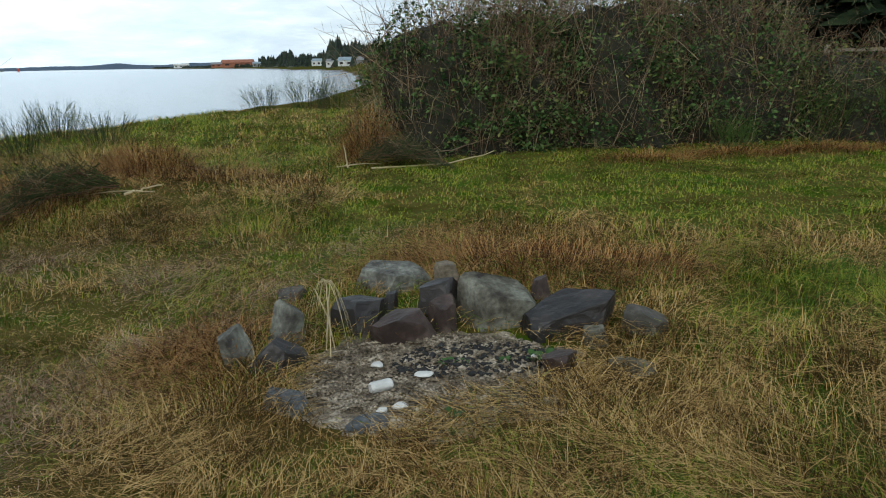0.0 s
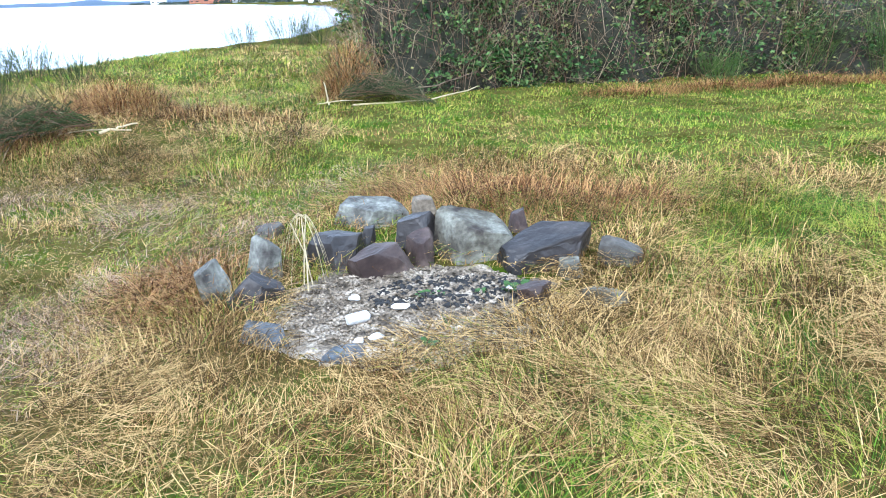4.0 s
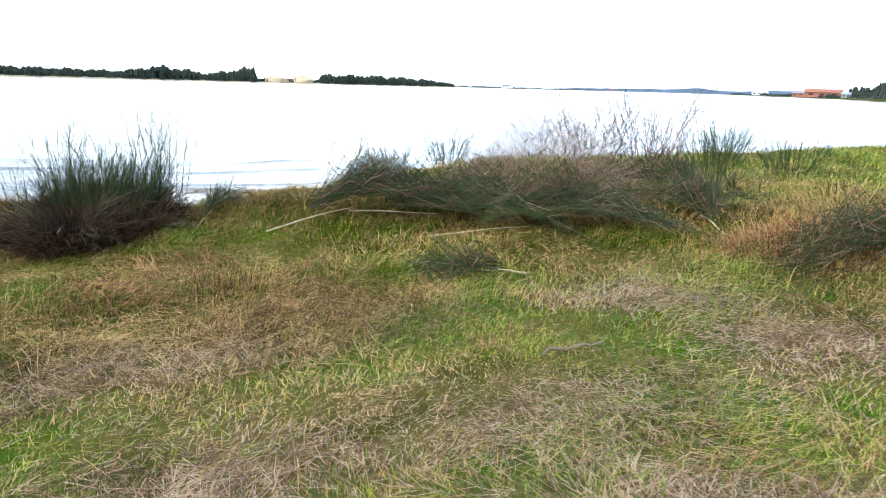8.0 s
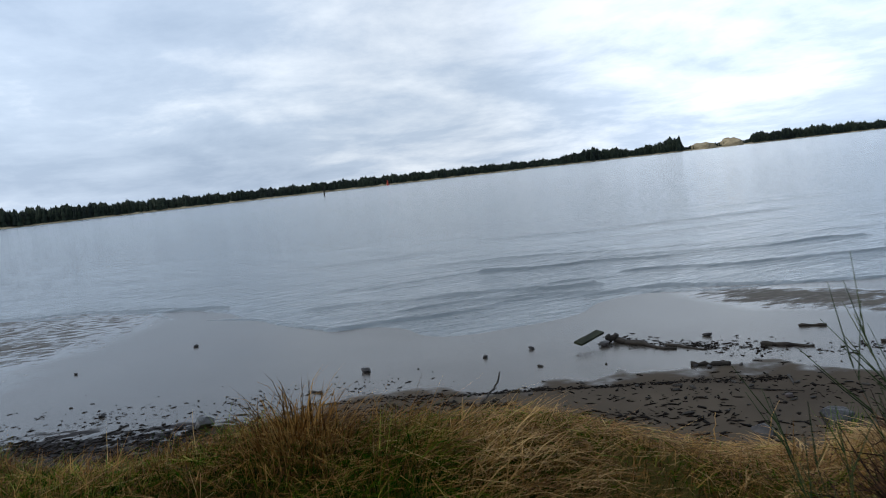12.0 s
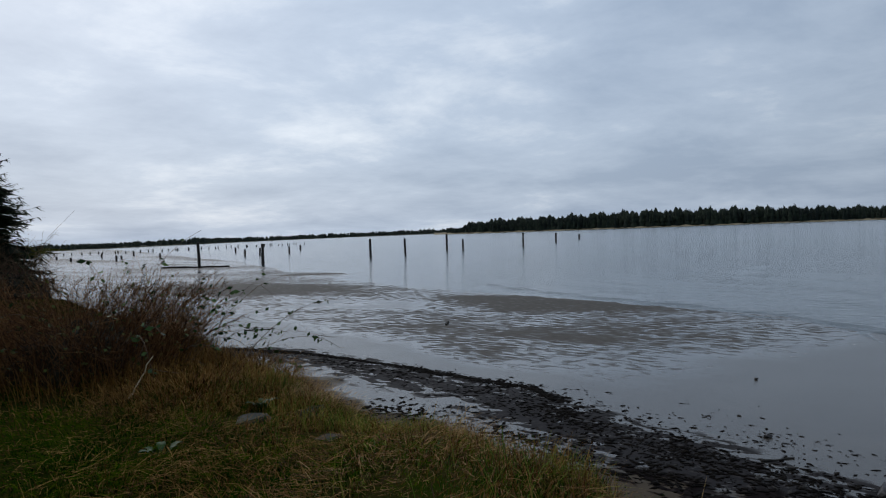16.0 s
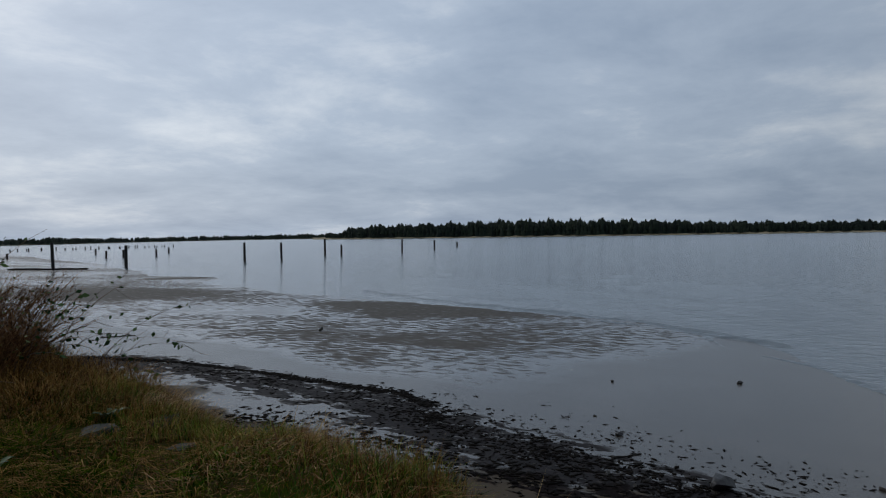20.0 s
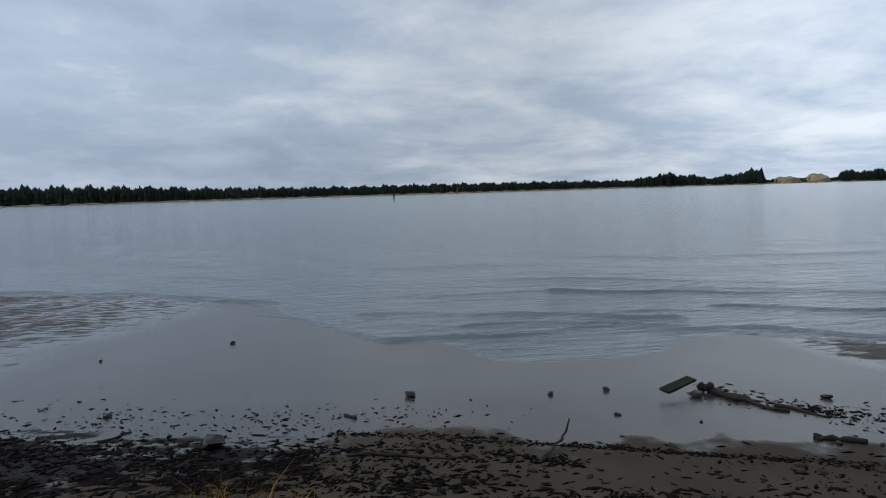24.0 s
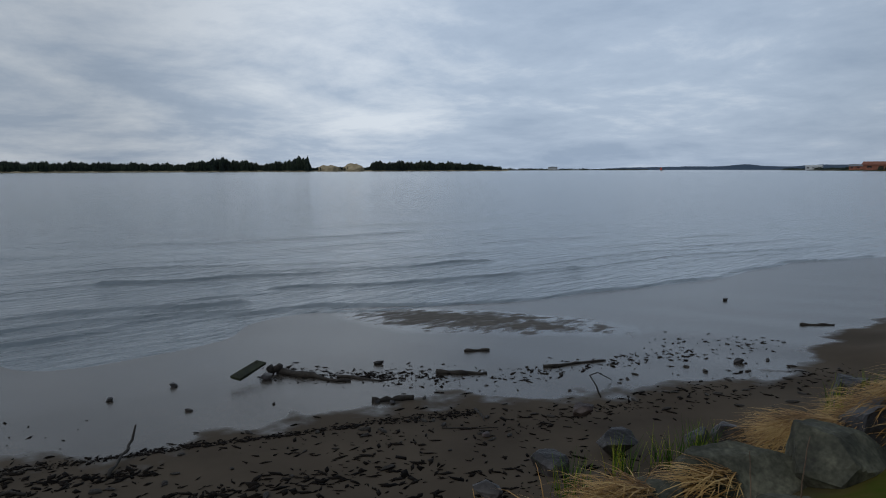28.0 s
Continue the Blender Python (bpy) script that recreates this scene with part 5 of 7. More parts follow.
def cut_broom(label, x0, y0, ang, length, seed, n=60, width=0.45):
    """A cut broom branch lying on the ground: a pale butt and a fan of green stems."""
    t = thing("cut_broom_branch", label, "branch", group="cut broom branches on the grass")
    r = np.random.default_rng(seed)
    d = np.array([math.cos(ang), math.sin(ang)])
    s = np.array([-d[1], d[0]])
    f = np.linspace(0, 1, 7)
    spread = r.normal(0, width, n)
    start = r.uniform(0.12, 0.45, n)
    P = []
    for k in range(7):
        q = start + (1 - start) * f[k] * r.uniform(0.75, 1.0, n)
        off = spread * (q - start * 0.7) ** 1.1
        x, y = x0 + d[0] * length * q + s[0] * off * length * 0.6, y0 + d[1] * length * q + s[1] * off * length * 0.6
        z = land(x, y) + 0.05 + 0.27 * length * np.sin(np.pi * np.clip(q, 0, 1)) * (0.4 + np.abs(r.normal(0, 0.5, n))) * 0.7
        P.append(np.stack([x, y, z], -1))
    P = np.stack(P, 1)
    R = 0.0045 * np.linspace(1, 0.4, 7)[None] * np.ones((n, 1))
    T, tr = twigs_on(P, 6, 0.10, 0.30, 0.20, 0.003, seed + 1, lo=0.15, fwd=0.95)
    brown = r.random(n) < 0.3
    mesh_part("green_stem_tuft", tubes(P[~brown], R[~brown]), M["broom"], t)
    mesh_part("faded_stem_tuft", tubes(P[brown], R[brown]), M["twig_red"], t)
    tb = np.random.default_rng(seed + 9).random(len(T)) < 0.3
    mesh_part("faded_twig_tangle", tubes(T[tb], tr[tb]), M["cane"], t)
    T, tr = T[~tb], tr[~tb]
    mesh_part("green_twig_tangle", tubes(T, tr), M["broom"], t)
    c = np.linspace(-0.08, 0.36, 6)
    x, y = x0 + d[0] * length * c, y0 + d[1] * length * c
    z = land(x, y) + 0.045 + 0.10 * np.clip(c, 0, 1) + 0.02 * np.sin(9 * c)
    mesh_part("cut_stem", tubes(np.stack([x, y, z], -1)[None], np.linspace(0.010, 0.004, 6)[None], 6), M["pale_stick"], t, "pale cut woody stem")
    return t


for x0, y0, an, ln, sd, lab in [
        (-8.75, 4.65, 1.45, 2.3, 160, "cut green broom branch lying on the bank grass"), (-7.55, 5.85, 1.05, 2.4, 162, "cut green broom branch with a pale butt on the grass"),
        (-8.6, 5.6, 0.9, 2.2, 164, "cut broom branch lying in a heap"), (-6.25, 9.5, 2.7, 2.0, 166, "brownish cut broom branch lying on the bank"),
        (-5.6, 7.9, 2.3, 1.8, 168, "cut broom branch with faded stems"), (-6.05, 5.05, 4.2, 0.9, 170, "short cut broom sprig lying on the grass"),
        (-9.55, 4.15, 2.2, 1.0, 172, "leaning broom branch with a pale cut foot"), (-9.75, 3.2, 1.6, 0.9, 174, "leaning broom branch with a pale cut foot"),
        (-10.35, 2.10, -1.2, 0.8, 176, "drooping broom branch with a pale cut top"), (-10.05, 2.4, -1.0, 0.8, 178, "drooping broom branch with a pale cut top"),
        (-3.3, 7.6, 3.5, 1.6, 180, "weathered cut branch on the low mound"), (-1.5, 10.75, 0.25, 1.6, 182, "long pale branch lying at the thicket's foot")]:
    cut_broom(lab, x0, y0, an, ln, sd, n=40 if ln < 1.3 else 170, width=0.45 if ln < 1.3 else 0.65)


def stick(label, pts, r0, material, seed=1):
    P = np.array(pts, float)
    P[:, 2] += land(P[:, 0], P[:, 1])
    u = np.linspace(0, 1, len(P))
    w = np.linspace(0, 1, 9)
    Q = np.stack([np.interp(w, u, P[:, k]) for k in range(3)], -1)
    Q += np.random.default_rng(seed).normal(0, r0 * 0.7, Q.shape)
    ob = obj("fallen_stick", raw_mesh("fallen_stick", *tubes(Q[None], np.linspace(r0, r0 * 0.5, 9)[None], 6)), material)
    return tagged(ob, label, "stick", group="fallen sticks in the grass")


stick("thin pale stick standing at the thicket's foot", [(-1.45, 10.85, 0), (-1.5, 10.8, 0.33)], 0.016, M["pale_stick"], 2)
stick("long pale stick lying at the thicket's foot", [(-1.1, 10.7, 0.03), (0.1, 11.0, 0.06), (0.9, 11.9, 0.10)], 0.016, M["pale_stick"], 3)
stick("bent pale branch lying before the thicket", [(-0.9, 10.95, 0.10), (0.2, 11.5, 0.22), (0.9, 12.1, 0.35)], 0.013, M["twig"], 4)
stick("pale stick on the low mound", [(-3.45, 7.5, 0.05), (-3.15, 7.75, 0.10)], 0.016, M["pale_stick"], 5)
stick("short dark stick lying on the cut grass", [(-4.9, 3.75, 0.04), (-4.7, 4.1, 0.06)], 0.010, M["twig"], 6)


def dry_stalks(x, y):
    t = thing("dried_plant", "bleached dried plant stalks beside the fire ring", "plant")
    r = np.random.default_rng(77)
    n = 20
    a = r.uniform(0, 6.283, n)
    ln = r.uniform(0.15, 0.42, n)
    P = []
    for k, f in enumerate(np.linspace(0, 1, 5)):
        out = ln * f * 0.55
        P.append(np.stack([x + np.cos(a) * out, y + np.sin(a) * out * 0.8 - 0.06 * f, 0.12 + 0.30 * np.ones(n) - ln * 1.05 * f ** 1.4 + 0.06 * np.sin(f * 3)], -1))
    P = np.stack(P, 1)
    P[:, :, 2] = np.maximum(P[:, :, 2], land(P[:, :, 0], P[:, :, 1]) + 0.01)
    mesh_part("thin_stalks", tubes(P, 0.0015 * np.linspace(1, 0.5, 5)[None] * np.ones((n, 1))), M["pale_stick"], t)
    Q = np.array([[[x - 0.02, y, 0.0], [x, y, 0.22], [x + 0.03, y - 0.02, 0.43]], [[x + 0.03, y, 0.0], [x + 0.0, y, 0.2], [x - 0.06, y - 0.02, 0.38]], [[x + 0.02, y - 0.1, 0.0], [x + 0.02, y - 0.06, 0.18], [x + 0.0, y, 0.36]]])
    mesh_part("thick_stalks", tubes(Q, 0.0042 * np.linspace(1, 0.7, 3)[None] * np.ones((3, 1)), 6), M["pale_stick"], t)


dry_stalks(-0.66, 3.72)


def weed(label, x, y, s, n, seed, material):
    t = thing("leafy_weed", label, "plant", (x, y, float(land(x, y))), group="leafy weeds")
    r = np.random.default_rng(seed)
    for k in range(n):
        a, q = r.uniform(0, 6.283), s * r.uniform(0.2, 1)
        bm = bmesh.new()
        ls = s * r.uniform(0.45, 0.8)
        rows = [(0, 0.05), (0.35, 0.32), (0.7, 0.26), (1.0, 0.02)]
        pr = None
        for u, w in rows:
            z = 0.03 + 0.35 * ls * math.sin(2.2 * u) + (0.02 if u else 0)
            cur = [bm.verts.new((u * ls, -w * ls, z)), bm.verts.new((u * ls, 0, z - 0.08 * ls)), bm.verts.new((u * ls, w * ls, z))]
            if pr:
                bm.faces.new((pr[0], pr[1], cur[1], cur[0])); bm.faces.new((pr[1], pr[2], cur[2], cur[1]))
            pr = cur
        ob = part("leaf", bm, material, t, smooth=True)
        ob.matrix_local = pose(q * 0.4 * math.cos(a), q * 0.4 * math.sin(a), 0, 0, 0, math.degrees(a))
    return t


M["weed"] = mat("weed_leaf", [(0.018, 0.055, 0.012), (0.045, 0.10, 0.02)], 8, 0.5, 0.2, 40, 0.2)
for k, (x, y, s, n) in enumerate([(0.56, 3.50, 0.10, 9), (0.48, 3.54, 0.07, 7), (0.02, 3.56, 0.06, 8), (0.10, 3.55, 0.05, 7), (0.33, 3.53, 0.05, 7), (0.03, 2.92, 0.06, 8),
                                  (-12.35, -2.9, 0.13, 7), (-13.4, -3.4, 0.13, 7), (-10.6, 2.1, 0.13, 7)]):
    weed("fresh green broad-leaved weed low on the ground", x, y, s, n, 400 + k, M["weed"])


# ---- bramble bush on the bank, towards the house ----
def dead_blades(n, cx, cy, rx, ry, lmin, lmax, seed):
    r = np.random.default_rng(seed)
    a, q = r.uniform(0, 6.283, n), np.sqrt(r.random(n))
    x, y = cx + rx * q * np.cos(a), cy + ry * q * np.sin(a)
    return ribbons(np.stack([x, y, land(x, y)], -1), a + r.normal(0, 0.8, n), r.uniform(lmin, lmax, n) * (1.1 - 0.4 * q), r.uniform(0.004, 0.008, n), r.uniform(0.2, 1.4, n), 3, up=r.uniform(0.8, 1.5, n))


def berry_bush():
    t = thing("bramble_bush", "brown dead bramble bush with arching thorny canes on the bank", "bush")
    # added dark lump standing in for the shade among the canes
    part("dark_inside", lump(-13.2, -6.6, -0.35, 0.85, 1.05, 0.80, 501), M["thicket_inner_shade"], t)
    P, R = canes(1500, -13.2, -6.6, 1.05, 1.35, land, 0.45, 1.12, 0.50, 0.8, 0.0045, 502, 5, 0.06)
    mesh_part("dead_stem_tangle", tubes(P, R), M["bramble_dead"], t, "reddish-brown dead stems")
    T, tr = twigs_on(P, 4, 0.08, 0.28, 0.4, 0.003, 503)
    mesh_part("dead_twig_tangle", tubes(T, tr), M["bramble_dead"], t)
    G = dead_blades(2600, -13.3, -6.3, 1.35, 1.75, 0.28, 0.62, 511)
    mesh_part("dead_grass_tuft", G, M["bank_grass"], t, "orange-brown dead grass grown through the canes")
    # arching canes with a few dark leaves
    C, cr = canes(34, -13.6, -6.2, 0.9, 0.9, land, 1.1, 1.75, 0.35, 2.4, 0.006, 504, 9, 0.03)
    D, dr = canes(16, -14.2, -5.6, 0.5, 0.5, land, 0.9, 1.5, 0.6, 2.8, 0.005, 505, 9, 0.03, lean_to=2.6)
    C, cr = np.concatenate([C, D]), np.concatenate([cr, dr])
    C[:, :, 2] = np.maximum(C[:, :, 2], land(C[:, :, 0], C[:, :, 1]) + 0.02)
    mesh_part("arching_canes", tubes(C, cr), M["twig"], t, "dark arching bramble canes")
    T2, t2 = twigs_on(C, 4, 0.08, 0.30, 0.4, 0.0028, 506)
    mesh_part("cane_twig_tangle", tubes(T2, t2), M["twig"], t)
    mesh_part("dark_leafage", leaves(along(C, 420, 507, 0.35), 0.040, 508), M["leaf_dark"], t, "few dark leaves left on the canes")
    mesh_part("faded_leafage", leaves(along(P, 500, 509, 0.3), 0.035, 510), M["leaf_olive"], t)


berry_bush()
dead_mound("dead_grass_heap", "orange-brown dead grass on the bank's brow", -14.3, -5.0, 0.5, 1.2, 0.14, 2000, M["bank_grass"], 520)
dead_mound("dead_grass_heap", "orange-brown dead grass below the bramble bush", -13.3, -4.3, 0.8, 0.8, 0.16, 2200, M["bank_grass"], 521)
dead_mound("dead_grass_heap", "brown dead grass round the bramble bush", -12.2, -7.6, 0.9, 1.0, 0.45, 2200, M["bank_grass"], 522)
dead_mound("dead_grass_heap", "pale straw tuft hanging over the bank", -13.65, -1.45, 0.30, 0.40, 0.08, 260, M["straw"], 523, 3.0)
dead_mound("dead_grass_heap", "pale straw tuft on the bank's brow", -13.95, -3.4, 0.30, 0.40, 0.12, 300, M["straw"], 524, 3.0)
for cx, cy, rx, ry, h, n, sd, to, up in [(-12.55, 7.25, 0.40, 0.45, 0.10, 1000, 526, 4.15, 0.22), (-12.05, 7.75, 0.5, 0.5, 0.10, 1000, 527, 4.0, 0.30), (-12.72, 6.05, 0.16, 0.32, 0.05, 260, 528, 4.0, 0.16),
                                         (-12.95, 5.25, 0.16, 0.40, 0.07, 420, 529, 3.9, 0.12), (-13.10, 4.50, 0.18, 0.40, 0.07, 480, 530, 3.7, 0.12)]:
    dead_mound("dead_grass_heap", "thick combed-over straw tussock on the bank rocks", cx, cy, rx, ry, h, n, M["straw"], sd, to, up, 1.5, (-0.15, 0.35), 2.3)
stick("long pale stick lying beside the lawn", [(-10.5, -5.0, 0.05), (-11.1, -5.6, 0.22)], 0.006, M["twig"], 11)
stick("grey stick lying in the bank grass", [(-11.2, -4.8, 0.10), (-12.0, -5.05, 0.14)], 0.010, M["twig"], 12)
stick("thin pale stick leaning in the bank grass", [(-12.9, -4.6, 0.05), (-13.3, -5.0, 0.30)], 0.008, M["pale_stick"], 13)
dead_branch("cut_stump", "cluster of pale cut bramble stalks standing in the grass", -11.1, -4.95, 0.7, 7, 530, M["twig"], 0.2)

# ---- rocks that hold the bank ----
BANK = "rocks of the bank"
for k, (x, y, z, sx, sy, sz, rz, tl, m, lab) in enumerate([
        (-12.72, 6.30, -0.98, 0.46, 0.34, 0.34, 36, (10, 0), "rock_mossy", "large mossy grey boulder in the bank"),
        (-12.95, 5.62, -1.02, 0.26, 0.20, 0.22, -25, (6, 10), "rock_mossy", "pale angular boulder in the bank"),
        (-12.20, 6.75, -0.88, 0.46, 0.36, 0.38, 40, (0, 8), "rock_mossy", "large dark mossy boulder in the bank"),
        (-12.0, 5.35, -0.85, 0.46, 0.34, 0.40, 10, (0, 0), "rock_mossy", "mossy boulder under dead grass"),
        (-12.15, 7.45, -0.85, 0.40, 0.36, 0.42, 60, (0, 0), "rock_dark", "dark boulder in the bank"),
        (-12.15, 8.40, -0.85, 0.42, 0.32, 0.40, 15, (0, 0), "rock_mossy", "mossy boulder further along the bank"),
        (-12.0, 9.2, -0.75, 0.42, 0.32, 0.36, 70, (0, 0), "rock_mossy", "mossy boulder further along the bank"),
        (-13.88, 5.72, -1.06, 0.15, 0.13, 0.10, 20, (0, 0), "rock_dark", "dark round stone on the sand"),
        (-13.78, 6.40, -1.05, 0.19, 0.15, 0.13, 0, (0, 0), "rock_dark", "dark round stone on the sand"),
        (-13.30, 6.90, -1.02, 0.12, 0.11, 0.12, 0, (0, 0), "rock_dark", "dark stone on the sand"),
        (-13.15, 7.10, -0.97, 0.16, 0.14, 0.14, 30, (0, 0), "rock_dark", "dark stone beside green grass"),
        (-12.75, 8.75, -0.92, 0.22, 0.18, 0.22, 0, (0, 0), "rock_dark", "dark boulder on the sand"),
        (-13.85, 4.95, -1.00, 0.11, 0.09, 0.08, 0, (0, 0), "rock_dark", "dark stone at the bank's foot"),
        (-14.35, 6.75, -1.00, 0.12, 0.07, 0.08, 10, (0, 0), "rock_rust", "brown pointed stone on the sand"),
        (-13.20, -3.20, -0.140, 0.24, 0.17, 0.07, 62, (3, -4), "slab", "flat mossy slab in the bank's brow"),
        (-13.15, -2.32, -0.155, 0.27, 0.18, 0.08, 70, (0, -8), "slab", "flat grey slab in the bank's brow"),
        (-13.22, -1.98, -0.185, 0.20, 0.13, 0.09, 40, (0, -6), "slab", "grey block in the bank's brow"),
        (-13.25, -1.62, -0.185, 0.16, 0.12, 0.09, 80, (0, 0), "slab", "grey block in the bank's brow"),
        (-13.55, -3.05, -0.22, 0.24, 0.16, 0.14, 0, (0, 0), "slab", "low grey stone sunk in the bank grass"),
        (-15.2, -7.2, -0.75, 0.30, 0.24, 0.22, 0, (0, 0), "rock_grey", "pale stone below the bramble bush"),
        (-11.2, 9.0, -0.1, 0.30, 0.22, 0.20, 0, (0, 0), "rock_grey", "pale stone on the bank's edge")]):
    stone("bank_rock", 600 + k, x, y, z + 0.04, sx * 1.25, sy * 1.25, sz * 1.25, rz, M[m], lab, BANK, tl, 11, 4)


def tuft(x, y, h, n, seed, material):
    r = np.random.default_rng(seed)
    p = np.stack([x + r.normal(0, 0.06, n), y + r.normal(0, 0.06, n), np.zeros(n)], -1)
    p[:, 2] = land(p[:, 0], p[:, 1])
    ob = obj("grass_tuft", raw_mesh("grass_tuft", *ribbons(p, r.uniform(0, 6.283, n), r.uniform(0.5, 1.1, n) * h, np.full(n, 0.007), r.uniform(0.1, 0.8, n), 3, up=r.uniform(1.0, 1.5, n))), material)
    return tagged(ob, "tuft of green blades at the foot of the bank", "grass", group="green tufts on the beach")


for k, (x, y) in enumerate([(-13.35, 6.45), (-13.2, 6.75), (-13.5, 6.05), (-12.75, 8.4), (-12.6, 8.7), (-13.45, 5.4)]):
    tuft(x, y, 0.34, 60, 640 + k, M["grass_green"])
# lone straws that stand up from the brow
for k, (x, y, dx, dy, h) in enumerate([(-12.5, 3.95, -0.55, 0.55, 0.55), (-12.7, 3.75, -0.35, 0.25, 0.45), (-12.9, 3.7, -0.55, 0.75, 0.25), (-11.9, 4.6, -0.02, 0.02, 0.42), (-11.75, 4.75, 0.02, 0.02, 0.45)]):
    stick("single dry straw leaning out from the bank", [(x, y, 0.0), (x + dx * 0.5, y + dy * 0.5, h * 0.7), (x + dx, y + dy, h)], 0.004, M["straw"] if k < 3 else M["twig"], 20 + k)


# ---- the beach ----
def wrack_line(pts, width, n, seed, smin, smax):
    """Seaweed and bark strewn along a line."""
    r = np.random.default_rng(seed)
    P = np.array(pts, float)
    seg = np.concatenate([[0], np.cumsum(np.hypot(*np.diff(P, axis=0).T))])
    s = r.uniform(0, seg[-1], n)
    x, y = np.interp(s, seg, P[:, 0]), np.interp(s, seg, P[:, 1])
    w = width * (0.4 + 0.9 * np.abs(np.sin(s * 1.7 + seed)) * np.abs(np.sin(s * 0.6 + 1)))
    x, y = x + r.normal(0, 1, n) * w, y + r.normal(0, 1, n) * w * 0.6
    return chip_arrays(x, y, land(x, y) + 0.004, r.uniform(smin, smax, n) * r.uniform(0.18, 0.62, n), r, 0.26, 2.2)


items = [
    wrack_line(WEED_LINE, 0.42, 3000, 701, 0.015, 0.06),
    wrack_line([(-18.3, -12.0), (-19.05, -10.0), (-19.1, -8.2), (-19.1, -6.3), (-19.1, -4.9), (-18.6, -4.0)], 0.09, 3600, 700, 0.02, 0.07),
    wrack_line([(-18.7, -4.4), (-18.0, -3.2), (-17.7, -2.4), (-17.3, -1.2), (-17.2, 0.0), (-16.9, 1.0)], 0.45, 1300, 702, 0.015, 0.07),
    wrack_line([(-16.6, -6.0), (-16.6, -4.2), (-16.5, -2.6), (-16.4, -1.0), (-16.4, 0.8), (-16.0, 2.2)], 0.45, 1500, 712, 0.015, 0.08),
    wrack_line([(-17.62, 1.3), (-17.45, 2.0), (-17.15, 2.8), (-16.75, 3.86), (-16.3, 4.8), (-15.9, 5.7), (-15.5, 6.5)], 0.07, 1300, 703, 0.010, 0.045),
    wrack_line([(-17.1, 0.9), (-16.9, 1.9), (-16.7, 2.7), (-16.3, 3.6)], 0.18, 500, 709, 0.012, 0.07),
    wrack_line([(-16.5, 0.6), (-16.2, 1.7), (-15.9, 2.6), (-15.4, 3.9), (-14.8, 5.2)], 0.30, 600, 704, 0.015, 0.08),
    wrack_line([(-15.9, 0.2), (-15.2, 2.2), (-14.6, 3.6), (-14.0, 5.0), (-13.8, 6.6)], 0.45, 800, 710, 0.012, 0.07),
    wrack_line([(-16.1, 4.2), (-15.4, 5.6), (-14.8, 7.0), (-14.0, 8.6), (-13.2, 10.5)], 0.45, 650, 705, 0.012, 0.06),
    wrack_line([(-17.6, 6.5), (-17.0, 6.9), (-16.4, 7.6), (-15.6, 9.0), (-14.8, 11.5)], 0.40, 520, 706, 0.010, 0.06),
    wrack_line([(-18.5, 5.9), (-18.0, 6.3), (-17.4, 6.7), (-16.8, 7.3)], 0.22, 420, 711, 0.010, 0.06),
    wrack_line([(-18.6, -3.0), (-18.4, -1.0), (-18.2, 1.0), (-17.9, 3.0)], 0.6, 520, 707, 0.010, 0.05),
    wrack_line([(-15.4, -5.5), (-15.2, -2.5), (-15.1, 0.0), (-14.8, 2.5)], 0.4, 900, 708, 0.012, 0.06),
]
tagged(obj("beach_wrack", raw_mesh("beach_wrack", *join_arrays(items)), M["wrack"]), "black seaweed, bark bits and tiny driftwood strewn on the sand", "seaweed", kind="stuff")


def driftlog(label, p0, p1, r0, r1, seed, sides=9, name="driftwood"):
    """A worn log or stick: an uneven tube with closed ends."""
    r = np.random.default_rng(seed)
    k = 9
    f = np.linspace(0, 1, k)
    x, y = p0[0] + (p1[0] - p0[0]) * f, p0[1] + (p1[1] - p0[1]) * f
    L = math.hypot(p1[0] - p0[0], p1[1] - p0[1])
    x, y = x + r.normal(0, 0.02 * L, k), y + r.normal(0, 0.02 * L, k)
    rad = 0.62 * (r0 + (r1 - r0) * f) * r.uniform(0.6, 1.25, k)
    z = land(x, y) + rad * 0.75
    z[-1] += (p1[2] if len(p1) > 2 else 0)
    if len(p1) > 2:
        z = z + p1[2] * f * 0.8
    P = np.stack([x, y, z], -1)
    P = np.concatenate([P[:1], P, P[-1:]])
    rad = np.concatenate([[0.001], rad, [0.001]])
    V, q, _ = tubes(P[None], rad[None], sides)
    ob = obj(name, raw_mesh(name, V, q), M["driftwood"], smooth=False)
    return tagged(ob, label, "driftwood", group="driftwood on the beach")


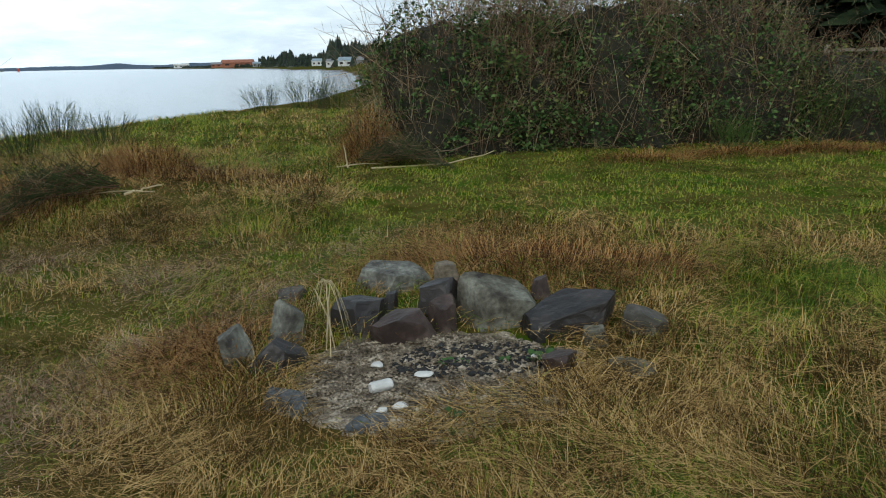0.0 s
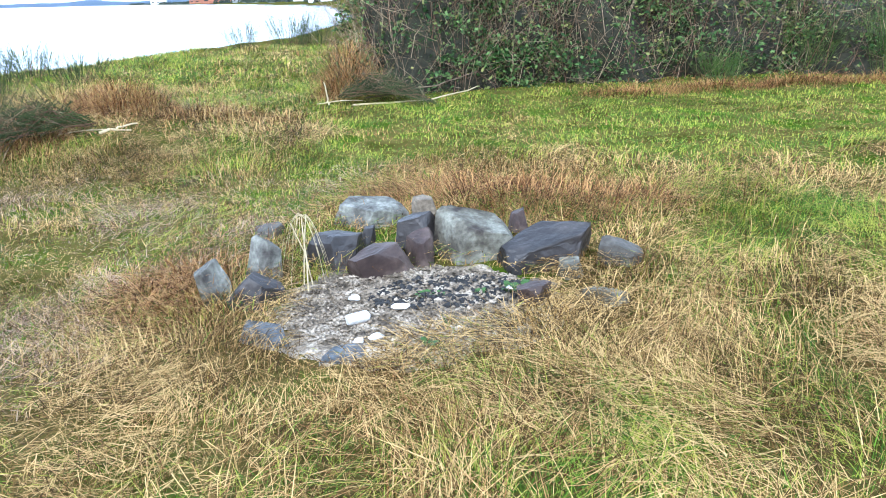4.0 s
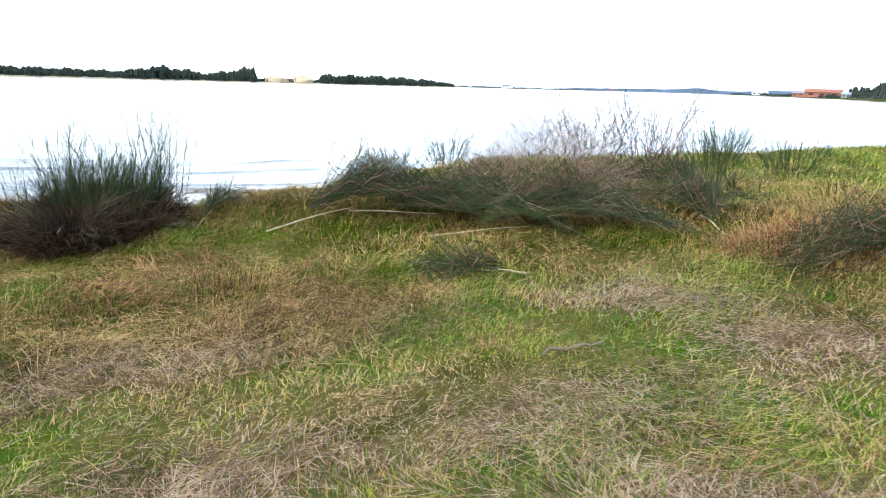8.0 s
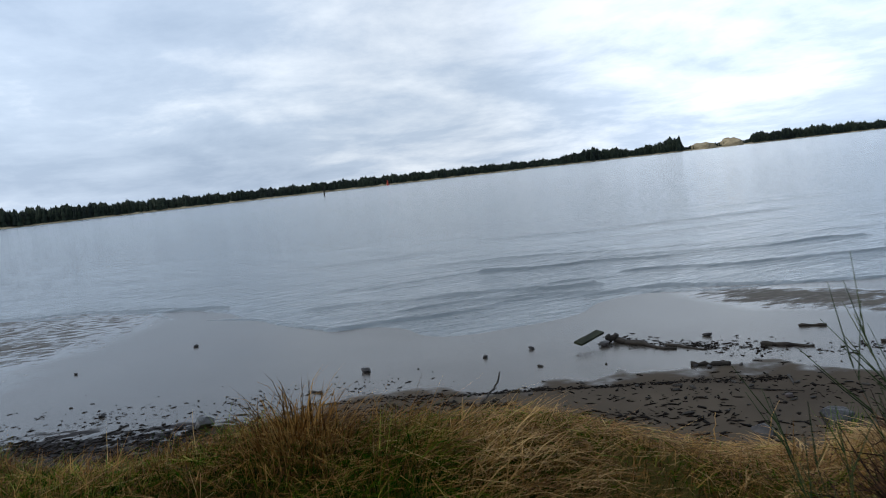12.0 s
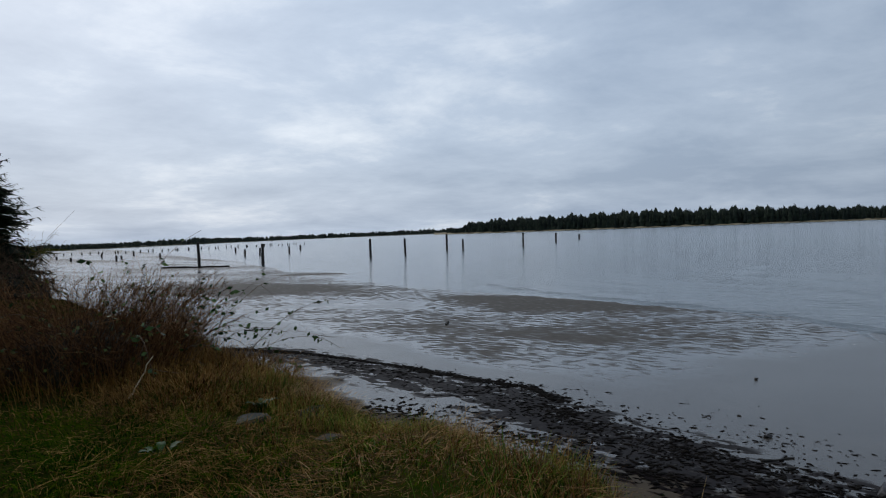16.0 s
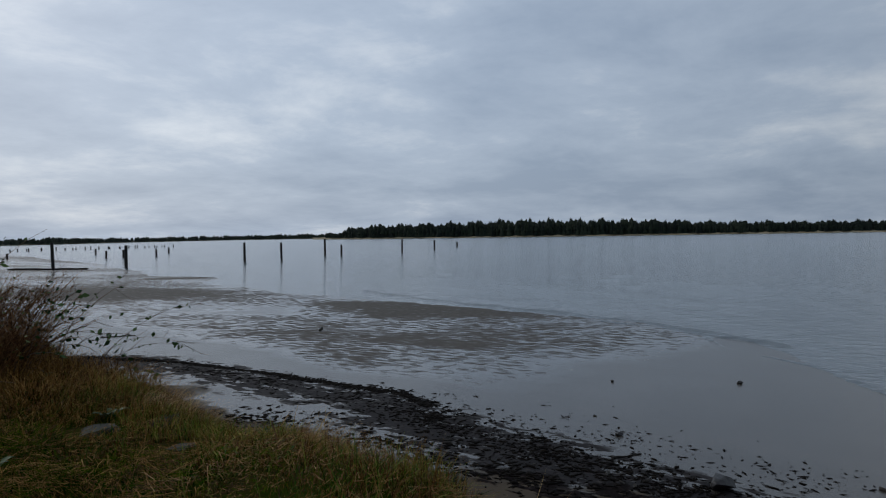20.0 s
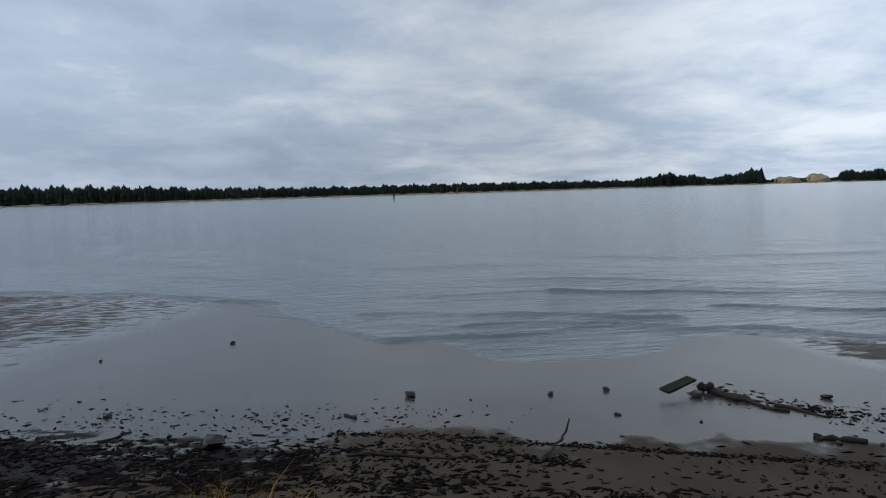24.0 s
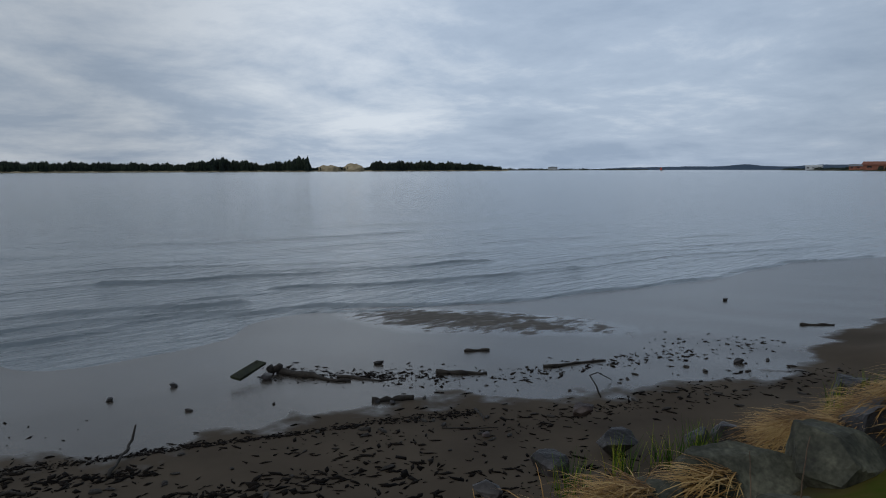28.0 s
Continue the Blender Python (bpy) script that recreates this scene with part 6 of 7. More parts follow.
for k, (lab, a, b, r0, r1) in enumerate([
        ("dark waterlogged branch among driftwood", (-18.48, 5.92), (-17.45, 6.28), 0.07, 0.03), ("dark waterlogged branch lying on wet sand", (-17.75, 6.35), (-17.15, 6.60), 0.035, 0.02),
        ("short dark log lying on wet sand", (-16.58, 5.98), (-16.32, 6.36), 0.045, 0.045), ("low flat sunken log", (-16.95, 7.25), (-16.45, 7.70), 0.045, 0.03),
        ("short dark log at the water's edge", (-17.53, 8.34), (-17.30, 8.60), 0.035, 0.03), ("dark twig lying on sand", (-15.56, 6.56), (-15.22, 6.36), 0.022, 0.012),
        ("small stick lying on wet sand", (-17.63, -1.02), (-17.98, -0.82), 0.022, 0.016), ("low dark timber in the shallows", (-25.05, -11.9), (-24.5, -11.5), 0.07, 0.05),
        ("thin stick lying on the wet flats", (-20.3, -14.85), (-21.1, -14.6), 0.022, 0.014), ("dark flat wood on wet sand", (-16.1, 8.35), (-15.75, 9.2), 0.03, 0.02),
        ("long thin stick half buried in sand", (-16.9, 1.5), (-16.55, 2.7), 0.026, 0.02), ("thin stick lying on the sand", (-15.35, 5.9), (-15.0, 6.3), 0.012, 0.010),
        ("dark driftwood piece at the tide's edge", (-14.75, 13.0), (-14.35, 13.35), 0.04, 0.03), ("small driftwood piece on sand", (-18.3, 1.42), (-18.15, 1.55), 0.03, 0.025)]):
    driftlog(lab, a, b, r0, r1, 720 + k)
driftlog("stake of driftwood leaning up from the sand", (-16.45, 3.25), (-17.1, 3.68, 0.10), 0.026, 0.018, 740)
driftlog("upright root end of the waterlogged branch", (-18.58, 5.84), (-18.44, 5.94, 0.05), 0.09, 0.07, 741)
stick("crooked twig standing on the beach", [(-14.80, 7.70, 0.02), (-14.84, 7.66, 0.14), (-15.02, 7.80, 0.20), (-15.12, 8.10, 0.16), (-15.1, 8.35, 0.03)], 0.010, M["driftwood"], 31)


def plank():
    t = thing("driftwood_plank", "green-stained old plank leaning on driftwood", "plank", (-18.44, 5.50, -1.21))
    t.rotation_euler = (radians(8), radians(-6), radians(118))
    bm = box(-0.27, -0.07, -0.018, 0.27, 0.07, 0.018, 0.004)
    bmesh.ops.subdivide_edges(bm, edges=bm.edges[:], cuts=3, use_grid_fill=True)
    for v in bm.verts:
        v.co.y += 0.012 * noise.noise(v.co * 6)
        v.co.z += 0.006 * noise.noise(v.co * 9)
    part("board", bm, M["mossy_wood"], t)
    for q in (-0.2, 0.19):
        bm = bmesh.new()
        bmesh.ops.create_cone(bm, cap_ends=True, segments=8, radius1=0.012, radius2=0.010, depth=0.012)
        o = part("rusty_bolt", bm, M["driftwood"], t)
        o.location = (q, 0.02, 0.023)


M["mossy_wood"] = mat("mossy_wood", [(0.012, 0.015, 0.008), (0.032, 0.036, 0.016)], 8, 0.8, 0.5, 40, 0.3)
plank()
for k, (x, y, s, m, lab) in enumerate([(-19.07, 2.24, 0.12, "rock_dark", "dark rounded stone on wet sand"), (-17.38, 0.14, 0.20, "rock_dark", "dark rounded boulder on the sand"), (-18.62, -1.27, 0.07, "rock_dark", "small dark stone on wet sand"),
                                       (-18.3, 5.66, 0.11, "rock_dark", "weed-covered lump beside the plank"), (-18.85, 4.0, 0.07, "rock_dark", "small dark stone on wet sand"), (-18.9, 4.75, 0.08, "rock_dark", "small dark stone on wet sand"),
                                       (-17.9, 7.1, 0.08, "rock_dark", "weed-covered stone among driftwood"), (-14.4, 10.1, 0.10, "rock_dark", "dark stone on the sand"), (-14.9, 6.05, 0.06, "rock_rust", "small brown stone on the sand"),
                                       (-16.5, 6.0, 0.05, "rock_dark", "small stone on wet sand"), (-16.35, 6.1, 0.055, "rock_dark", "small stone on wet sand"), (-23.2, -0.64, 0.08, "rock_dark", "small dark stump in the shallows"), (-22.0, -2.5, 0.05, "rock_dark", "small dark stone on the flats"),
                                       (-16.93, 15.06, 0.08, "rock_dark", "small dark stone at the tide's edge")]):
    stone("beach_stone", 760 + k, x, y, float(land(x, y)) + s * 0.28, s, s * 0.8, s * 0.55, k * 37, M[m], lab, "stones on the beach", (0, 0), 8, 3)


# single pieces of bark and broken wood along the upper tide line
BITS = random.Random(41)
bits = [rock_bm(870 + k, 1.0, 0.42, 0.30, 6, 2, 0.12) for k in range(5)]
bit_meshes = []
for bm in bits:
    me = bpy.data.meshes.new("bark_piece")
    bm.to_mesh(me); bm.free()
    me.materials.append(M["driftwood"])
    bit_meshes.append(me)
for k in range(120):
    y = BITS.uniform(-3.0, 10.5)
    x = float(np.interp(y, [-3, 1, 4, 7, 10.5], [-16.9, -16.4, -15.9, -15.0, -13.9])) + BITS.gauss(0, 0.75)
    ob = new("bark_piece", bit_meshes[k % 5])
    q = BITS.uniform(0.03, 0.085)
    ob.matrix_world = pose(x, y, float(land(x, y)) + q * 0.12, BITS.uniform(-12, 12), BITS.uniform(-8, 8), BITS.uniform(0, 360)) @ Matrix.Diagonal((q, q, q, 1))
    tagged(ob, "dark flat piece of waterlogged bark on the sand", "driftwood", "bark pieces on the beach")


# ---- pilings in the bay ----
def piling(x, y, top, r0, seed, lab):
    r = random.Random(seed)
    t = thing("piling", lab, "piling", (x, y, WATER), group="old pilings in the bay")
    bm = bmesh.new()
    h = top - WATER + 0.8
    rings = 5
    prev = None
    for k in range(rings):
        z = -0.8 + h * k / (rings - 1)
        rr = r0 * (1.06 - 0.10 * k / (rings - 1)) * r.uniform(0.94, 1.06)
        cur = [bm.verts.new((rr * math.cos(a) + 0.01 * r.uniform(-1, 1), rr * math.sin(a) + 0.01 * r.uniform(-1, 1), z)) for a in np.linspace(0, 2 * math.pi, 10, endpoint=False)]
        if prev:
            for i in range(10):
                bm.faces.new((prev[i], prev[(i + 1) % 10], cur[(i + 1) % 10], cur[i]))
        prev = cur
    bm.faces.new(prev)
    part("pile_shaft", bm, M["piling"], t)
    bm = bmesh.new()
    bmesh.ops.create_cone(bm, cap_ends=True, segments=10, radius1=r0 * 1.0, radius2=r0 * 0.8, depth=0.05)
    o = part("weathered_top", bm, M["driftwood"], t)
    o.location = (0, 0, h - 0.8 + 0.02)
    t.rotation_euler = (radians(r.uniform(-1.2, 1.2)), radians(r.uniform(-1.2, 1.2)), 0)


for k, (x, y, top, r0) in enumerate([
        (-45.8, -64.3, 1.10, 0.15), (-52.0, -62.4, 0.70, 0.15), (-66.8, -61.9, 0.74, 0.14), (-72.3, -61.5, 0.63, 0.14), (-86.1, -66.8, 0.98, 0.15), (-89.0, -66.2, 0.10, 0.15),
        (-102.2, -64.7, 0.70, 0.16), (-126.1, -74.0, 0.30, 0.18), (-152, -84.5, -0.3, 0.2), (-83.0, -101.5, -0.25, 0.16), (-78.0, -103.0, -0.32, 0.16), (-73.5, -100.5, -0.4, 0.16),
        (-66, -115, -0.6, 0.16), (-54.5, -105, -0.46, 0.16), (-52, -116, -0.65, 0.16), (-62, -121, -0.76, 0.16), (-56, -134, -0.6, 0.18), (-67, -142, -0.5, 0.18),
        (-92, -134, -0.4, 0.18), (-104, -127, -0.4, 0.18), (-76, -148, -0.5, 0.18), (-48, -127, -0.5, 0.16), (-45, -112, -0.7, 0.15)]):
    piling(x, y, top, r0, 800 + k, "old dark timber piling standing in the bay")
for k in range(46):
    f = k / 45
    piling(-70 - 105 * f + 2 * math.sin(k * 2.3), -195 - 28 * f + 2 * math.sin(k * 1.7), -0.72 + 0.15 * math.sin(k * 3.1), 0.17, 850 + k, "short rotten piling in a far row")
driftlog("long dark log raft lying at the foot of a piling", (-43.3, -67.6), (-47.9, -62.3), 0.16, 0.13, 760, name="moored_log")


def nav_post():
    t = thing("channel_post", "tall dark channel marker post standing in the bay", "post", (-335, 20, WATER))
    bm = bmesh.new()
    bmesh.ops.create_cone(bm, cap_ends=True, segments=10, radius1=0.35, radius2=0.30, depth=6.4)
    bmesh.ops.translate(bm, vec=(0, 0, 1.6), verts=bm.verts)
    part("post_shaft", bm, M["piling"], t)
    part("marker_board", box(-0.45, -0.4, 3.4, 0.45, -0.33, 4.3, 0.02), M["piling"], t)


nav_post()


def buoy():
    t = thing("channel_buoy", "red channel buoy afloat in the bay", "buoy", (-727, 108, WATER))
    bm = bmesh.new()
    bmesh.ops.create_cone(bm, cap_ends=True, segments=16, radius1=1.5, radius2=1.5, depth=1.2)
    part("float", bm, M["red_paint"], t)
    bm = bmesh.new()
    bmesh.ops.create_cone(bm, cap_ends=True, segments=12, radius1=1.0, radius2=0.35, depth=4.2)
    bmesh.ops.translate(bm, vec=(0, 0, 2.6), verts=bm.verts)
    part("tower", bm, M["red_paint"], t)
    bm = bmesh.new()
    bmesh.ops.create_icosphere(bm, subdivisions=2, radius=0.45)
    bmesh.ops.translate(bm, vec=(0, 0, 5.0), verts=bm.verts)
    part("lamp", bm, M["red_paint"], t)


buoy()


# ---- the shingled house ----
HY = -16.8      # plane of the wall that faces the beach lawn
GZ = -0.32
LIFT = 0.34     # the house stands this much above its own zero


def wall_with_hole(x0, x1, z0, z1, hole, y0, y1):
    """The four pieces of a wall slab in x-z round one opening."""
    a, b, c, d = hole
    return [(x0, y0, z0, x1, y1, c), (x0, y0, d, x1, y1, z1), (x0, y0, c, a, y1, d), (b, y0, c, x1, y1, d)]


def window(name, x0, x1, z0, z1, y, parent, sash=False, f=0.055):
    w = part(name, box(x0 - 0.03, y - 0.03, z0 - 0.10, x1 + 0.03, y + 0.075, z0 - 0.055, 0.005), M["white_paint"], parent, "white-framed window")
    for nm, bx in (("frame_top", (x0 - f, z1, x1 + f, z1 + f)), ("frame_bottom", (x0 - f, z0 - f, x1 + f, z0)), ("frame_side", (x0 - f, z0, x0, z1)), ("frame_side", (x1, z0, x1 + f, z1))):
        part(nm, box(bx[0], y - 0.06, bx[1], bx[2], y + 0.045, bx[3], 0.004), M["white_paint"], w)
    if sash:
        m = (x0 + x1) / 2
        part("meeting_stile", box(m - 0.025, y - 0.05, z0, m + 0.025, y + 0.02, z1, 0.003), M["white_paint"], w)
        panes = [(x0, m - 0.025), (m + 0.025, x1)]
    else:
        panes = [(x0, x1)]
    for a, b in panes:
        g = part("pane", box(a, y - 0.035, z0, b, y - 0.027, z1), M["glass"], w)
        g.visible_shadow = False
    return w


def house():
    t = thing("shingled_house", "dark weathered two-storey shingled house with white trim", "house")
    yb, yi = HY, HY - 0.16
    for sec in (wall_with_hole(-11.40, -6.6, GZ - 0.3, 1.78, (-10.56, -9.50, 1.05, 1.64), yi, yb), wall_with_hole(-12.45, -6.6, 1.78, 4.05, (-12.35, -11.50, 2.64, 3.99), yi, yb)):
        for bx in sec:
            part("front_wall", box(*bx), M["shingle_rest"], t)
    bm = bmesh.new()
    # gable above the upper wall
    pts = [(-12.45, 4.05), (-6.6, 4.05), (-6.6, 4.35), (-9.1, 5.18), (-12.45, 4.09)]
    fr = [bm.verts.new((x, yb, z)) for x, z in pts]
    bk = [bm.verts.new((x, yi, z)) for x, z in pts]
    bm.faces.new(fr[::-1]); bm.faces.new(bk)
    for i in range(5):
        j = (i + 1) % 5
        bm.faces.new((fr[i], fr[j], bk[j], bk[i]))
    part("gable_wall", bm, M["shingle_rest"], t)
    for nm, bx in (("side_wall", (-6.75, -24.0, GZ - 0.3, -6.6, yi, 4.3)), ("side_wall", (-11.40, -24.0, GZ - 0.3, -11.25, yi, 1.70)), ("side_wall", (-12.45, -24.0, 1.78, -12.30, yi, 4.1)),
                   ("back_wall", (-12.45, -24.15, GZ - 0.3, -6.6, -24.0, 4.3)), ("upper_floor", (-12.30, -24.0, 1.70, -6.75, yi, 1.77)), ("lower_floor", (-11.25, -24.0, GZ - 0.1, -6.75, yi, GZ))):
        part(nm, box(*bx), M["shingle_rest"], t)
    part("foundation", box(-11.38, yi - 0.05, GZ - 0.4, -6.55, yb + 0.015, GZ + 0.10, 0.01), M["shingle_rest"], t, "dark footing boards")
    part("jetty_end_board", box(-12.47, HY - 0.02, 1.72, -12.36, HY + 0.035, 2.02, 0.005), M["shed_wood"], t)
    # roof: two slopes and the hipped return over the jetty
    bm = bmesh.new()

    def slab(q, th=0.10):
        up = [bm.verts.new((x, y, z + th)) for x, y, z in q]
        dn = [bm.verts.new((x, y, z)) for x, y, z in q]
        bm.faces.new(up); bm.faces.new(dn[::-1])
        for i in range(len(q)):
            j = (i + 1) % len(q)
            bm.faces.new((up[j], up[i], dn[i], dn[j]))
    ov = HY + 0.42
    slab([(-9.1, ov, 5.22), (-9.1, -24.4, 5.22), (-12.0, -24.4, 4.22), (-12.0, ov, 4.22)])
    slab([(-9.1, ov, 5.22), (-6.2, ov, 4.22), (-6.2, -24.4, 4.22), (-9.1, -24.4, 5.22)])
    slab([(-12.0, ov, 4.16), (-11.0, HY - 1.6, 4.95), (-12.72, HY - 1.6, 4.95), (-13.1, ov, 4.16)], 0.06)
    slab([(-12.72, HY - 1.6, 4.95), (-12.72, -24.4, 4.95), (-13.1, -24.4, 4.16), (-13.1, ov, 4.16)], 0.06)
    slab([(-11.0, HY - 1.6, 4.95), (-11.0, -24.4, 4.95), (-12.72, -24.4, 4.95), (-12.72, HY - 1.6, 4.95)], 0.06)
    part("roof", bm, M["roofing"], t, "dark mossy composition roof")
    bm = bmesh.new()
    for sx in (-1, 1):
        a = Vector((-9.1, ov + 0.01, 5.17)); b = Vector((-9.1 + sx * 2.9, ov + 0.01, 4.17))
        vs = []
        for y in (ov + 0.005, ov + 0.035):
            vs.append([bm.verts.new((a.x, y, a.z - 0.05)), bm.verts.new((b.x, y, b.z - 0.05)), bm.verts.new((b.x, y, b.z + 0.15)), bm.verts.new((a.x, y, a.z + 0.15))])
        bm.faces.new(vs[0][::-1]); bm.faces.new(vs[1])
        for i in range(4):
            j = (i + 1) % 4
            bm.faces.new((vs[0][i], vs[0][j], vs[1][j], vs[1][i]))
    part("barge_board", bm, M["white_paint"], t, "white painted barge boards")
    part("gutter", box(-13.16, ov, 4.10, -11.98, ov + 0.11, 4.22, 0.02), M["white_paint"], t, "white gutter")
    part("soffit", box(-13.05, HY - 0.2, 4.06, -12.0, ov, 4.10, 0.004), M["shingle_rest"], t)
    pth = np.array([[[-12.62, ov + 0.03, 4.10], [-12.62, ov - 0.05, 3.98], [-12.52, HY + 0.07, 3.82], [-12.52, HY + 0.07, 2.15], [-12.50, HY + 0.07, 2.06], [-12.40, HY + 0.07, 2.0], [-11.58, HY + 0.07, 1.77], [-11.48, HY + 0.07, 1.70], [-11.46, HY + 0.07, 1.60], [-11.46, HY + 0.07, GZ + 0.05]]])
    mesh_part("downpipe", tubes(pth, np.full((1, 10), 0.045), 8), M["white_paint"], t, "white downpipe bent round the jetty", True)
    window("upper_window", -12.35, -11.50, 2.64, 3.99, HY, t)
    window("lower_window", -10.56, -9.50, 1.05, 1.64, HY, t, True)
    part("roller_blind", box(-12.34, HY - 0.085, 2.95, -11.51, HY - 0.075, 3.99), M["blind"], t, "pale roller blind half drawn")
    part("curtain", box(-10.55, HY - 0.095, 1.06, -9.51, HY - 0.085, 1.63), M["blind_green"], t, "dim green curtain")
    part("standpipe", box(-9.72, HY + 0.06, GZ - 0.1, -9.68, HY + 0.10, GZ + 0.42, 0.005), M["white_paint"], t, "short white standpipe")
    return t


M["shed_wood"] = mat("bare_board", [(0.07, 0.05, 0.035), (0.12, 0.09, 0.065)], 4, 0.85, 0.4, 30, 0.2)
M["blind"] = mat("blind_cloth", [(0.46, 0.50, 0.50), (0.56, 0.60, 0.60)], 3, 0.9, 0.1, 60)
M["blind_green"] = mat("curtain_cloth", [(0.05, 0.065, 0.055), (0.09, 0.11, 0.095)], 3, 0.9, 0.1, 60)
the_house = house()
the_house.location = (0.28, 0.0, LIFT)


def windscreen():
    t = thing("glass_windscreen", "white-framed glass windscreen round a small deck", "windscreen")
    y = HY + 0.05
    zt, zb = 1.00, GZ
    for x in (-11.54, -12.45, -13.42):
        part("post", box(x - 0.03, y - 0.03, zb - 0.1, x + 0.03, y + 0.03, zt, 0.004), M["white_paint"], t)
    part("top_rail", box(-13.46, y - 0.045, zt, -11.50, y + 0.045, zt + 0.045, 0.006), M["white_paint"], t)
    for a, b in ((-12.42, -11.57), (-13.39, -12.48)):
        part("bottom_rail", box(a, y - 0.02, zb + 0.09, b, y + 0.02, zb + 0.14, 0.004), M["white_paint"], t)
        g = part("glass_pane", box(a, y - 0.006, zb + 0.14, b, y + 0.006, zt), M["glass"], t)
        g.visible_shadow = False
    x = -13.42
    part("top_rail", box(x - 0.045, y - 3.4, zt, x + 0.045, y - 0.045, zt + 0.045, 0.006), M["white_paint"], t)
    for k in range(1, 5):
        part("post", box(x - 0.03, y - k * 0.85 - 0.03, zb - 0.1, x + 0.03, y - k * 0.85 + 0.03, zt, 0.004), M["white_paint"], t)
        g = part("glass_pane", box(x - 0.006, y - k * 0.85 + 0.03, zb + 0.14, x + 0.006, y - (k - 1) * 0.85 - 0.03, zt), M["glass"], t)
        g.visible_shadow = False
    for k in range(4):
        xx = -11.9 - k * 0.45
        part("post", box(xx - 0.03, y - 3.43, zb - 0.1, xx + 0.03, y - 3.37, zt, 0.004), M["white_paint"], t)
    part("top_rail", box(-13.375, y - 3.445, zt, -11.42, y - 3.355, zt + 0.045, 0.006), M["white_paint"], t)
    t.location = (0.28, 0.0, LIFT)


windscreen()
dk = obj("deck", box(-13.40, HY - 3.5, GZ - 0.25, -11.42, HY, GZ + 0.03, 0.01), M["concrete"])
dk.location = (0.28, 0.0, LIFT)
tagged(dk, "low concrete deck behind the windscreen", "deck")


def garden_chair(x, y, rz, lab):
    t = thing("garden_chair", lab, "chair", (x, y, GZ + 0.03 + LIFT), group="garden chairs on the deck")
    t.rotation_euler = (0, 0, radians(rz))
    for sx in (-0.24, 0.24):
        for sy in (-0.22, 0.22):
            part("leg", box(sx - 0.02, sy - 0.02, 0, sx + 0.02, sy + 0.02, 0.42, 0.003), M["dark_fabric"], t)
        part("armrest", box(sx - 0.03, -0.25, 0.60, sx + 0.03, 0.25, 0.63, 0.006), M["dark_fabric"], t)
        part("arm_post", box(sx - 0.02, -0.20, 0.42, sx + 0.02, -0.16, 0.60, 0.003), M["dark_fabric"], t)
    part("seat", box(-0.26, -0.25, 0.40, 0.26, 0.25, 0.45, 0.012), M["dark_fabric"], t)
    b = part("backrest", box(-0.26, 0.22, 0.45, 0.26, 0.26, 0.98, 0.012), M["dark_fabric"], t)
    b.rotation_euler = (radians(-6), 0, 0)


garden_chair(-11.85, HY - 0.75, 160, "dark garden chair standing behind the glass")
garden_chair(-12.5, HY - 1.4, 200, "dark garden chair standing on the deck")


def fence():
    t = thing("garden_fence", "low weathered timber rail fence beyond the lawn", "fence", (0, 0, LIFT))
    for k in range(5):
        x = -14.3 - k * 0.75
        part("post", box(x - 0.05, -22.45, -0.55, x + 0.05, -22.35, 0.35 - 0.04 * k, 0.008), M["fence_wood"], t)
    part("rail", box(-15.2, -22.34, 0.28, -14.2, -22.30, 0.35, 0.006), M["fence_wood"], t)
    part("rail", box(-17.4, -22.34, -0.02, -14.2, -22.30, 0.05, 0.006), M["fence_wood"], t)
    for k in range(9):
        x = -15.3 - k * 0.22
        part("picket", box(x - 0.02, -22.36, -0.50, x + 0.02, -22.34, 0.02 + 0.05 * math.sin(k * 2.0), 0.004), M["fence_wood"], t)


M["fence_wood"] = mat("fence_wood", [(0.16, 0.14, 0.11), (0.26, 0.23, 0.19)], 4, 0.85, 0.4, 30, 0.2)
fence()


